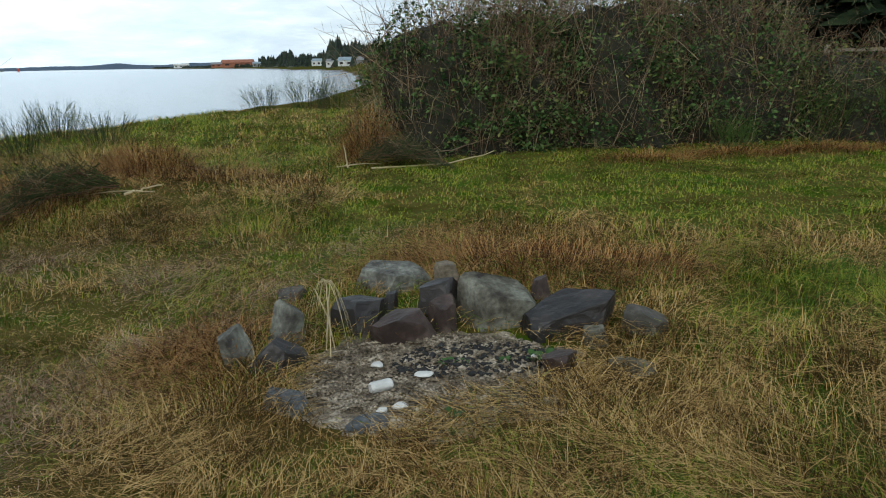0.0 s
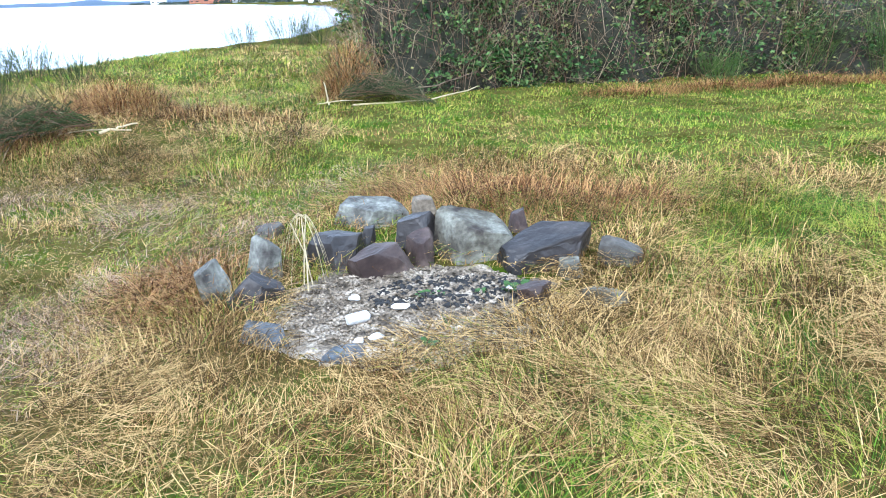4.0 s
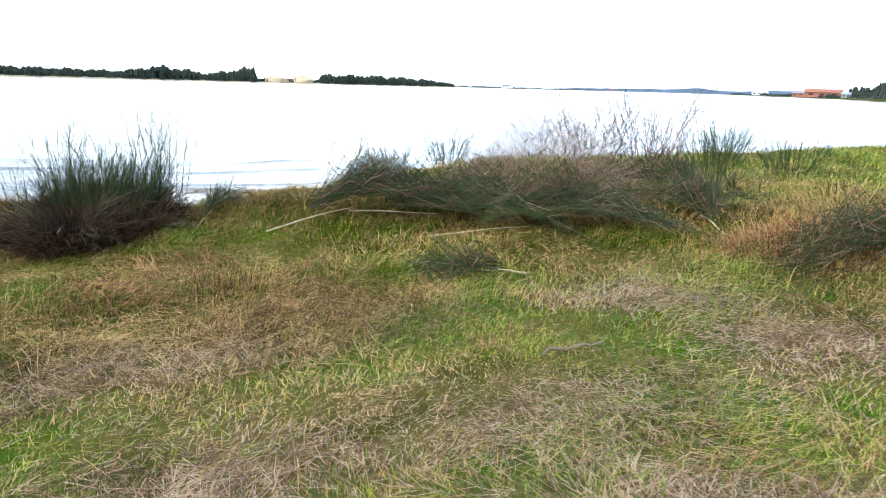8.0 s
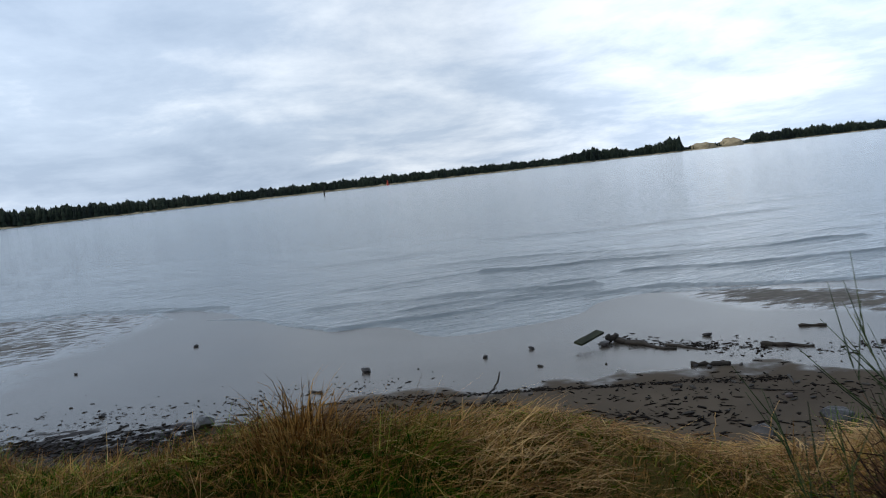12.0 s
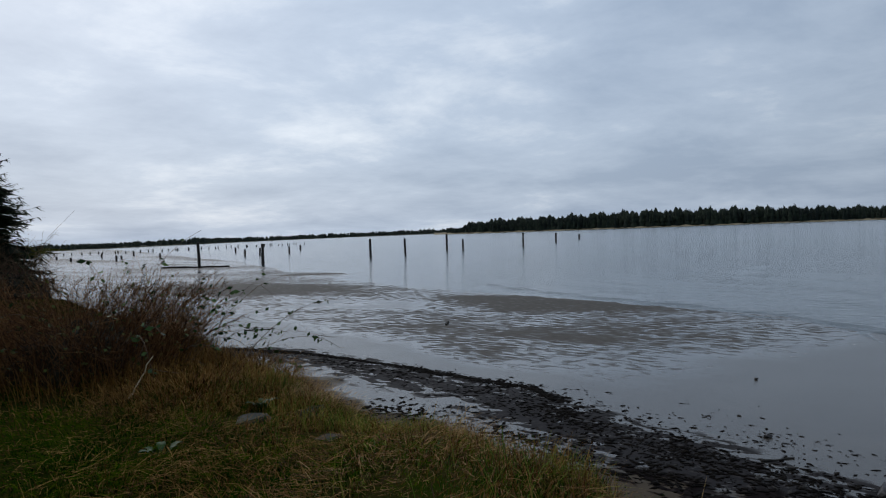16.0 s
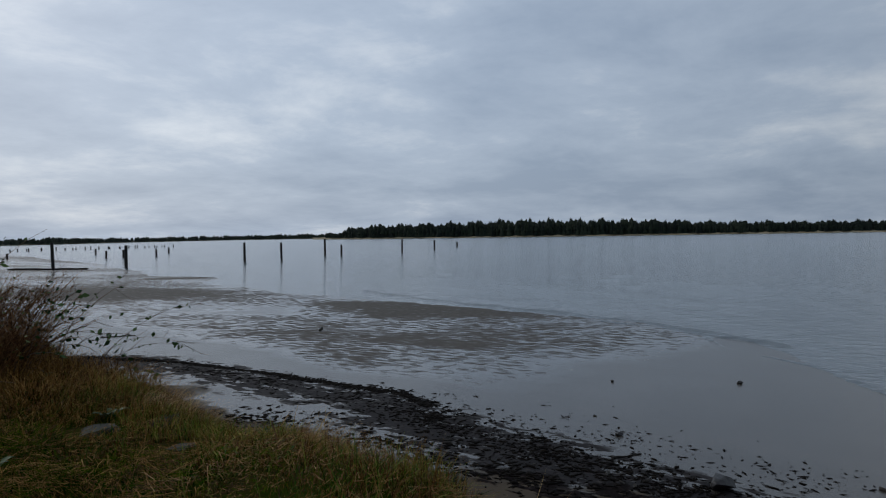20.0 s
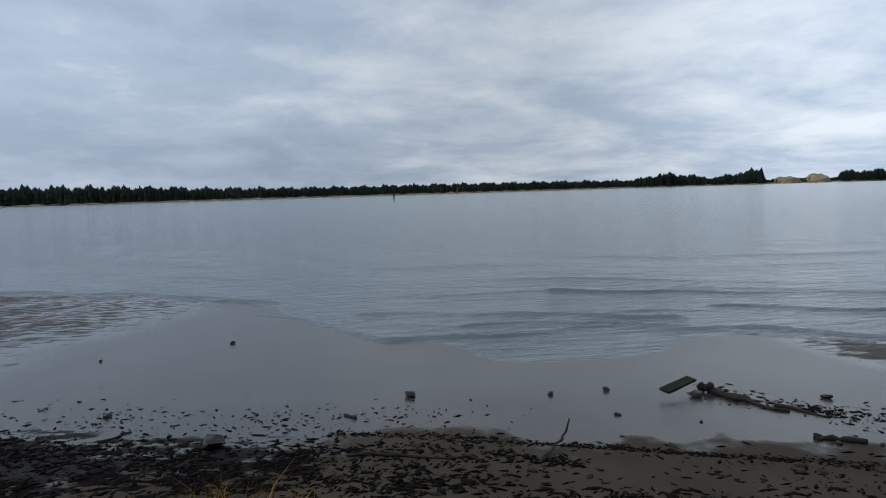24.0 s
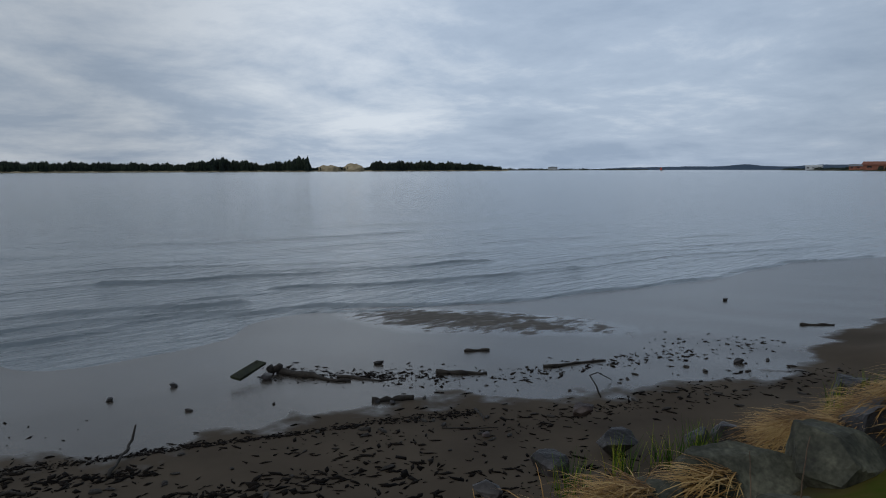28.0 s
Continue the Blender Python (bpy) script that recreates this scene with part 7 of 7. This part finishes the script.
# ---- spruces behind the house ----
def spruce(x, y, base, top, spread, seed, lab, bare=0.08, power=1.0):
    """A conifer: a trunk, whorls of boughs with hanging sprays, each whorl a ragged drooping skirt."""
    t = thing("spruce_tree", lab, "tree", group="spruces behind the house")
    r = np.random.default_rng(seed)
    H = top - base
    trunk = np.array([[[x + 0.03 * math.sin(k), y + 0.03 * math.cos(k * 2), base - 0.2 + (H + 0.15) * k / 7] for k in range(8)]])
    mesh_part("trunk", tubes(trunk, (0.020 * H * np.linspace(1, 0.06, 8))[None], 8), M["bark"], t)
    paths, skirts = [], []
    lev = int(10 + H * 5.0)
    for i in range(lev):
        f = bare + (1 - bare) * (i + r.uniform(-0.2, 0.2)) / lev
        z = base + H * f
        L0 = spread * max(1 - f, 0.0) ** power * r.uniform(0.62, 1.15) + 0.06
        m = int(7 + 5 * (1 - f))
        a0 = r.uniform(0, 6.283)
        dirs = a0 + np.arange(m) * 2 * np.pi / m + r.normal(0, 0.16, m)
        lens = L0 * r.uniform(0.45, 1.25, m)
        for a, L in zip(dirs, lens):
            q = np.linspace(0, 1, 6)
            zz = z + L * (0.12 * f * q - 0.30 * (1 - 0.6 * f) * q ** 1.2 + 0.20 * q ** 3)
            paths.append(np.stack([x + np.cos(a) * L * q, y + np.sin(a) * L * q, zz], -1))
        # the skirt: long along each bough, short between them
        V = [[x, y, z + 0.10 * L0 + 0.05]]
        for k in range(m):
            for da, lf, dr in ((0.0, 0.86, 0.14), (0.5, 0.44, 0.20)):
                a = dirs[k] + da * 2 * np.pi / m
                L = lens[k] * lf * r.uniform(0.85, 1.1)
                V.append([x + math.cos(a) * L, y + math.sin(a) * L, z - dr * L - r.uniform(0, 0.06)])
        V = np.array(V)
        n = 2 * m
        skirts.append((V, None, np.stack([np.zeros(n, int), 1 + np.arange(n), 1 + (np.arange(n) + 1) % n], -1)))
    P = np.stack(paths)
    mesh_part("dense_inside", join_arrays(skirts), M["needle"], t)
    mesh_part("boughs", tubes(P, 0.012 * np.linspace(1, 0.3, 6)[None] * np.ones((len(P), 1))), M["bark"], t)
    n = len(P) * 40
    i = r.integers(0, len(P), n)
    u = r.uniform(0.15, 1.0, n) ** 0.8 * 5
    j = np.minimum(u.astype(int), 4)
    q = (u - j)[:, None]
    b = P[i, j] * (1 - q) + P[i, j + 1] * q
    d = P[i, -1] - P[i, 0]
    reach = np.hypot(d[:, 0], d[:, 1])
    an = np.arctan2(d[:, 1], d[:, 0]) + r.normal(0, 0.75, n)
    ln = r.uniform(0.10, 0.34, n) * np.clip(0.45 + 0.4 * reach, 0.35, 1.5)
    mesh_part("needle_sprays", ribbons(b, an, ln, ln * r.uniform(0.20, 0.36, n), r.uniform(-0.3, 0.8, n), 2, up=r.uniform(-0.7, 0.35, n)), M["needle"], t)
    return t


spruce(-15.06, -25.3, -0.3, 6.45, 4.0, 900, "dark spruce with a pointed top beside the house", 0.02, 0.95)
spruce(-16.4, -21.9, -0.5, 4.5, 2.1, 901, "smaller dark spruce at the lawn's end", 0.01, 0.8)
spruce(-13.6, -26.5, -0.3, 5.3, 2.8, 902, "dark spruce behind the house", 0.02)
spruce(-12.1, -34.7, -0.3, 11.4, 6.0, 903, "tall dark spruce behind the house", 0.05, 0.72)
spruce(-8.05, -36.6, -0.3, 12.9, 5.6, 904, "tall dark spruce behind the house", 0.05, 0.75)
spruce(-16.1, -24.6, -0.5, 4.8, 2.6, 905, "dark spruce in the group behind the house", 0.01, 0.85)
spruce(-15.6, -23.6, -0.5, 4.2, 2.5, 907, "dark spruce filling the group behind the house", 0.01, 0.8)
spruce(-14.4, -24.6, -0.4, 4.6, 2.8, 908, "dark spruce filling the group behind the house", 0.01, 0.8)
spruce(-4.6, -33.0, -0.3, 9.8, 4.4, 906, "tall dark spruce behind the house", 0.05, 0.8)
thicket("garden_scrub", "brown leafless scrub behind the deck", [(-14.4, -20.8, 1.0, 1.0, 2.1), (-15.5, -21.0, 1.0, 1.0, 1.6), (-16.6, -19.6, 0.7, 1.0, 0.8)], 1500, 1700, 910, 0.04, 0.15)
# dark trees and a house beyond the scrub on the landward side
spruce(10.5, 24.0, 0, 9.5, 4.2, 920, "broad dark conifer beyond the scrub", 0.14, 0.6)
spruce(14.0, 23.0, 0, 9.0, 4.6, 921, "broad dark conifer beyond the scrub", 0.22, 0.5)
spruce(18.5, 22.0, 0, 9.0, 4.6, 922, "broad dark conifer beyond the scrub", 0.24, 0.5)
spruce(8.5, 29.0, 0, 9.0, 3.0, 923, "dark conifer far beyond the scrub", 0.02)
spruce(23.0, 19.5, 0, 9.0, 4.0, 924, "broad dark conifer beyond the scrub", 0.24, 0.5)


def far_house(name, lab, x, y, w, d, h, rz, wallm, roofm, z0=0.0, roof=0.45, nwin=3):
    t = thing(name, lab, "house", (x, y, z0), group="far houses and sheds")
    t.rotation_euler = (0, 0, radians(rz))
    part("wall", box(-w / 2, -d / 2, -0.5, w / 2, d / 2, h, 0.02), wallm, t)
    bm = bmesh.new()
    o = 0.04 * w
    rz_ = h + roof * d / 2
    v = [bm.verts.new(p) for p in ((-w / 2 - o, -d / 2 - o, h), (w / 2 + o, -d / 2 - o, h), (w / 2 + o, d / 2 + o, h), (-w / 2 - o, d / 2 + o, h), (-w / 2 - o, 0, rz_), (w / 2 + o, 0, rz_))]
    for f in ((0, 1, 5, 4), (2, 3, 4, 5), (1, 2, 5), (3, 0, 4), (3, 2, 1, 0)):
        bm.faces.new([v[i] for i in f])
    part("roof", bm, roofm, t)
    for k in range(nwin):
        cx = -w / 2 + w * (k + 0.5) / nwin
        part("window", box(cx - w * 0.07, -d / 2 - 0.04, h * 0.4, cx + w * 0.07, -d / 2 + 0.02, h * 0.75, 0.01), M["dark_fabric"], t)
    return t


M["pale_wall"] = mat("pale_wall", [(0.45, 0.46, 0.46), (0.60, 0.61, 0.60)], 0.4, 0.8, 0.1, 3, 0.1)
M["grey_wall"] = mat("grey_wall", [(0.16, 0.17, 0.18), (0.24, 0.25, 0.26)], 0.4, 0.8, 0.1, 3, 0.1)
M["blue_roof"] = mat("blue_grey_roof", [(0.20, 0.27, 0.32), (0.28, 0.36, 0.42)], 0.5, 0.6, 0.1, 3, 0.1)
far_house("far_house", "pale house with a blue-grey roof behind dark trees", 20.5, 29.0, 8, 6, 1.7, -20, M["grey_wall"], M["blue_roof"])


def yard_fence():
    t = thing("yard_fence", "weathered rail fence beyond the scrub", "fence")
    for k in range(9):
        x, y = 11.0 + k * 1.6, 20.5 - k * 0.55
        part("post", box(x - 0.06, y - 0.06, -0.3, x + 0.06, y + 0.06, 1.9, 0.01), M["fence_wood"], t)
    for z in (1.2, 1.7):
        bm = box(-0.03, -0.03, z, 0.03, 0.03, z + 0.09, 0.004)
        for v in bm.verts:
            k = 0 if v.co.x < 0 else 1
            v.co.x, v.co.y = 11.0 + k * 12.8 + v.co.y * 0, v.co.y + 20.5 - k * 4.4
        part("rail", bm, M["fence_wood"], t)


yard_fence()


# ---- far shores ----
CX, CY, EYE = -10.4, 1.4, 1.25
M["far_ground"] = mat("far_ground", [(0.05, 0.055, 0.035), (0.09, 0.085, 0.055)], 0.02, 0.95, 0.1, 0.3, 0.2)


def polar(az, dist):
    a = np.radians(az)
    return CX - np.sin(a) * dist, CY + np.cos(a) * dist


def shore_land(name, label, azs, ds, depth, h, material, kind="structure"):
    """A low strip of land along a far shore."""
    a = np.linspace(azs[0], azs[-1], 160)
    d = np.interp(a, azs, ds) if azs[0] < azs[-1] else np.interp(-a, [-q for q in azs], ds)
    rows = []
    for f, z in ((0, WATER - 0.6), (0.03, WATER + 0.35 * h), (0.12, WATER + 0.8 * h), (0.4, WATER + h), (1.0, WATER + h)):
        x, y = polar(a, d + depth * f + 3 * np.sin(a * 9) * (f < 0.2))
        rows.append(np.stack([x, y, np.full_like(x, z) + (0.25 * h * np.sin(a * 5.3) if 0 < f < 1 else 0)], -1))
    V = np.stack(rows)
    n = V.shape[1]
    i = np.arange(5 * n).reshape(5, n)
    q = np.stack([i[:-1, :-1], i[:-1, 1:], i[1:, 1:], i[1:, :-1]], -1).reshape(-1, 4)
    return tagged(obj(name, raw_mesh(name, V.reshape(-1, 3), q), material, smooth=True), label, "shore", kind=kind)


def far_woods(name, label, n, az0, az1, azt, dt, elt, depth, seed, material, broad=0.3, vary=0.28, rise=1.6):
    """Many small conifers in tiers; their tops follow the skyline."""
    r = np.random.default_rng(seed)
    az = r.uniform(az0, az1, n)
    o = np.argsort(azt)
    A, D, E = np.array(azt)[o], np.array(dt)[o], np.array(elt)[o]
    back = r.random(n) ** 0.8
    dist = np.interp(az, A, D) + 6 + depth * back
    ground = WATER + rise + 1.5 * back * rise / 1.6
    top = EYE + dist * np.tan(np.radians(np.interp(az, A, E) * (1 + 0.10 * np.sin(az * 3.1 + seed) + 0.08 * np.sin(az * 7.7) + 0.06 * np.sin(az * 17.3))))
    h = np.maximum((top - ground) * (1 - vary * r.random(n) ** 0.7), 1.2)
    x, y = polar(az, dist)
    w = np.clip(h * r.uniform(0.16, broad, n), 0.5, 5)
    S = 5
    V, T = [], []
    for k, (z0, z1, wf) in enumerate(((0.0, 0.55, 1.0), (0.30, 0.80, 0.72), (0.60, 1.0, 0.42))):
        ang = np.arange(S) * 2 * np.pi / S
        th = r.uniform(0, 6.28, n)[:, None] + ang
        rr = (w * wf)[:, None] * r.uniform(0.7, 1.3, (n, S))
        ring = np.stack([x[:, None] + rr * np.cos(th), y[:, None] + rr * np.sin(th), (ground + h * z0)[:, None] + r.uniform(-0.06, 0.06, (n, S)) * h[:, None]], -1)
        apex = np.stack([x, y, ground + h * z1], -1)[:, None]
        V.append(np.concatenate([ring, apex], 1))
    V = np.stack(V, 1)
    b = np.arange(n * 3)[:, None] * (S + 1)
    T = np.concatenate([b + np.array([k, (k + 1) % S, S]) for k in range(S)])
    return tagged(obj(name, raw_mesh(name, V.reshape(-1, 3), None, T), material), label, "trees", kind="stuff")


ISLE_AZ = [42, 43.5, 46, 49, 53.0, 53.3, 55, 57.9, 58.2, 60.5, 61.5, 64.5, 66, 67.5, 72, 77, 84, 89, 95, 102, 106, 109, 113, 117, 122.5, 128, 130.4, 130.7, 133]
ISLE_D = [1500, 1450, 1400, 1330, 1220, 1215, 1180, 1120, 1110, 1080, 1060, 1010, 985, 970, 900, 850, 790, 760, 740, 720, 720, 720, 735, 750, 800, 860, 890, 900, 920]
ISLE_EL = [0.12, 0.40, 0.62, 0.72, 0.70, 0.26, 0.30, 0.24, 1.10, 0.72, 0.50, 0.95, 0.85, 0.52, 0.58, 0.62, 0.68, 0.66, 0.70, 0.85, 1.05, 1.12, 1.20, 1.22, 1.06, 0.98, 0.72, 0.40, 0.30]
shore_land("isle_shore", "low sandy shore across the bay", ISLE_AZ, ISLE_D, 160, 2.4, M["dune"])
far_woods("isle_woods", "dark conifer woods along the far shore", 15000, 42.5, 132, ISLE_AZ, ISLE_D, ISLE_EL, 90, 950, M["woods"], 0.22, 0.26)
shore_land("spit_shore", "thin low spit far down the bay", [126, 140, 148, 155, 166, 178], [1500, 1350, 850, 600, 430, 400], 160, 1.3, M["far_ground"])
far_woods("spit_woods", "thin dark line of trees on a far spit", 3400, 127, 175, [126, 133, 140, 148, 152, 155, 160, 166, 176], [1500, 1480, 1350, 850, 700, 600, 500, 430, 400], [0.30, 0.36, 0.30, 0.24, 0.34, 0.22, 0.20, 0.24, 0.22], 60, 951, M["woods"], 0.6, 0.45, 0.5)


def dune(az, dist, w, h, seed):
    x, y = polar(az, dist)
    bm = lump(float(x), float(y), WATER + 1.0, w, w * 0.6, h, seed, 4, 0.25)
    return tagged(obj("sand_dune", bm, M["dune"], smooth=True), "pale bare sand dune between the woods", "dune", group="sand dunes")


dune(56.6, 1165, 26, 9.0, 3)
dune(54.6, 1205, 26, 11.5, 5)
# the flat industrial point and the hills beyond
shore_land("point_shore", "low flat point far up the bay", [31, 36, 42, 46], [2700, 2500, 2200, 2000], 120, 3.0, M["far_ground"])
far_woods("point_scrub", "low scrub on a far flat point", 420, 31.5, 43, [31, 36, 43], [2710, 2500, 2190], [0.06, 0.12, 0.16], 60, 952, M["woods"], 0.9, 0.6)
wx, wy = polar(38.4, 2440)
far_house("warehouse", "long white warehouse on a far flat point", float(wx), float(wy), 105, 30, 9, -52, M["pale_wall"], M["pale_wall"], WATER + 2, 0.12, 6)
wx, wy = polar(40.8, 2380)
far_house("far_shed", "low pale shed on a far flat point", float(wx), float(wy), 60, 20, 4, -52, M["pale_wall"], M["grey_wall"], WATER + 2, 0.12, 4)


def hills(name, label, azs, els, dist, material):
    a = np.linspace(azs[0], azs[-1], 220)
    e = np.interp(a, azs, els) + 0.012 * np.sin(a * 21) + 0.008 * np.sin(a * 47 + 1)
    rows = []
    for f, k in ((0, 0.0), (0.5, 0.6), (1.0, 1.0), (1.3, 0.9)):
        x, y = polar(a, dist + 260 * f)
        z = WATER - 3 + (EYE - WATER + 3 + dist * np.tan(np.radians(e))) * k
        rows.append(np.stack([x, y, z], -1))
    V = np.stack(rows)
    n = V.shape[1]
    i = np.arange(4 * n).reshape(4, n)
    q = np.stack([i[:-1, :-1], i[:-1, 1:], i[1:, 1:], i[1:, :-1]], -1).reshape(-1, 4)
    return tagged(obj(name, raw_mesh(name, V.reshape(-1, 3), q), material, smooth=True), label, "hills", kind="structure")


# haze over these hills comes from their blue material alone
hills("far_hills", "wooded hills on the horizon, coloured with blue haze", [2, 8, 14, 19, 21, 22.5, 23.4, 24.0, 24.7, 26, 28, 30, 33, 35], [0.30, 0.32, 0.32, 0.36, 0.22, 0.26, 0.36, 0.42, 0.34, 0.24, 0.25, 0.20, 0.16, 0.02], 4000, M["hazed_far_hill"])
# red channel tower
tx, ty = polar(30.0, 1500)
tw = thing("channel_tower", "red channel tower far up the bay", "beacon", (float(tx), float(ty), WATER))
part("tower_shaft", box(-1.2, -1.2, -1, 1.2, 1.2, 6.5, 0.05), M["red_paint"], tw)
part("tower_base", box(-2.2, -2.2, -1, 2.2, 2.2, 1.0, 0.05), M["concrete"], tw)
part("tower_lamp", box(-0.5, -0.5, 6.5, 0.5, 0.5, 8.0, 0.05), M["white_paint"], tw)
# the town shore to the north
TOWN_AZ = [0, 3, 5, 6.6, 9, 11, 13, 14.4, 17, 20, 21.5]
TOWN_D = [250, 330, 370, 420, 560, 750, 1000, 1250, 1500, 1900, 2100]
shore_land("town_shore", "low shore with sheds and houses up the bay", TOWN_AZ, TOWN_D, 140, 2.2, M["far_ground"])
far_woods("town_woods", "dark trees behind the far town shore", 900, 1, 13.6, [0, 5, 6.4, 7.0, 7.6, 9, 10.9, 12.5, 13.6], [270, 385, 430, 450, 480, 580, 770, 970, 1120], [2.2, 1.9, 2.3, 2.4, 1.6, 0.9, 1.25, 1.0, 0.7], 60, 953, M["woods"], 0.42, 0.6)
far_woods("town_scrub", "low scrub along the far town shore", 500, 13.4, 21.4, [13, 17, 21.5], [1010, 1510, 2110], [0.25, 0.2, 0.10], 60, 954, M["woods"], 0.7, 0.5)
for az, d, w, dd, h, rzz, wm, rm, lab in [
        (15.2, 1330, 52, 24, 8, 8, "shed_rust", "shed_rust", "long rust-red shed on the far shore"), (16.6, 1460, 30, 18, 6, 8, "shed_rust", "grey_wall", "rusty shed on the far shore"),
        (19.4, 1850, 34, 16, 7, 8, "pale_wall", "pale_wall", "white building with a tower on the far shore"), (13.5, 1090, 18, 12, 5, 0, "grey_wall", "blue_roof", "grey shed on the far shore"),
        (8.3, 520, 11, 8, 4, -8, "pale_wall", "blue_roof", "white house on the far shore"), (7.0, 455, 10, 8, 3.2, -8, "pale_wall", "grey_wall", "white house by the far shore"),
        (5.6, 400, 13, 9, 3.4, -8, "pale_wall", "blue_roof", "pale house by the far shore"), (4.0, 370, 12, 9, 3.2, -8, "grey_wall", "grey_wall", "grey house by the far shore")]:
    hx, hy = polar(az, d + 14)
    far_house("far_house" if "house" in lab else "far_shed", lab, float(hx), float(hy), w, dd, h, rzz, M[wm], M[rm], WATER + 2.0)

# ---- shingles on the house wall, last ----
def shingle_rows():
    """Courses of split shingles with gaps at the windows."""
    r = random.Random(5)
    out = []
    zc = GZ + 0.10
    while zc < 5.1:
        x = -6.62
        while x > -12.45:
            w = r.uniform(0.09, 0.19)
            a, b = x - w, x
            x = a - 0.006
            top = zc + 0.155
            lim = -11.40 if zc < 1.78 else -12.45
            if a < lim:
                continue
            slope = 5.10 - abs((a + b) / 2 + 9.1) * (1.0 / 2.9)
            if top > slope:
                continue
            if b > -10.63 and a < -9.43 and top > 0.90 and zc < 1.74:
                continue
            if b > -12.43 and a < -11.42 and top > 2.48 and zc < 4.08:
                continue
            out.append((a, b, zc + r.uniform(-0.008, 0.008), top))
        zc += 0.135
    return out


def shingle_mesh(w):
    bm = bmesh.new()
    v = [bm.verts.new(p) for p in ((0, 0.002, 0.155), (w, 0.002, 0.155), (w, 0.024, 0), (0, 0.024, 0), (0, 0.0, 0), (w, 0.0, 0))]
    for f in ((0, 3, 2, 1), (3, 4, 5, 2), (0, 4, 3), (1, 2, 5)):
        bm.faces.new([v[i] for i in f])
    me = bpy.data.meshes.new("shingle")
    bm.to_mesh(me); bm.free()
    me.materials.append(M["shingle"])
    return me


rows = shingle_rows()
kinds = [shingle_mesh(w) for w in (0.10, 0.125, 0.15, 0.175)]
front = the_house.children[0]
near = sorted(rows, key=lambda q: (abs((q[0] + q[1]) / 2 + 10.8) + abs(q[2] - 1.2) * 0.9))[:300]
chosen = set(near)
for a, b, z0, z1 in near:
    k = min(range(4), key=lambda i: abs((0.10, 0.125, 0.15, 0.175)[i] - (b - a)))
    ob = new("shingle", kinds[k])
    ob.parent = front
    ob.location = (a, HY + 0.001, z0)
vs, ts, o = [], [], 0
for q in rows:
    if q in chosen:
        continue
    a, b, z0, z1 = q
    vs += [(a, HY + 0.003, z1), (b, HY + 0.003, z1), (b, HY + 0.025, z0), (a, HY + 0.025, z0), (a, HY + 0.001, z0), (b, HY + 0.001, z0)]
    ts += [(o, o + 3, o + 2), (o, o + 2, o + 1), (o + 3, o + 4, o + 5), (o + 3, o + 5, o + 2), (o, o + 4, o + 3), (o + 1, o + 2, o + 5)]
    o += 6
M["shingle_joined"] = mat("shingle_wood_rest", [(0.022, 0.016, 0.013), (0.042, 0.031, 0.025), (0.10, 0.078, 0.062)], 1.6, 0.85, 0.5, 35, 0.3, island=0.28, stretch=(1, 1, 0.3))
tagged(obj("shingles_rest", raw_mesh("shingles_rest", np.array(vs), None, np.array(ts)), M["shingle_joined"], front), kind="stuff")
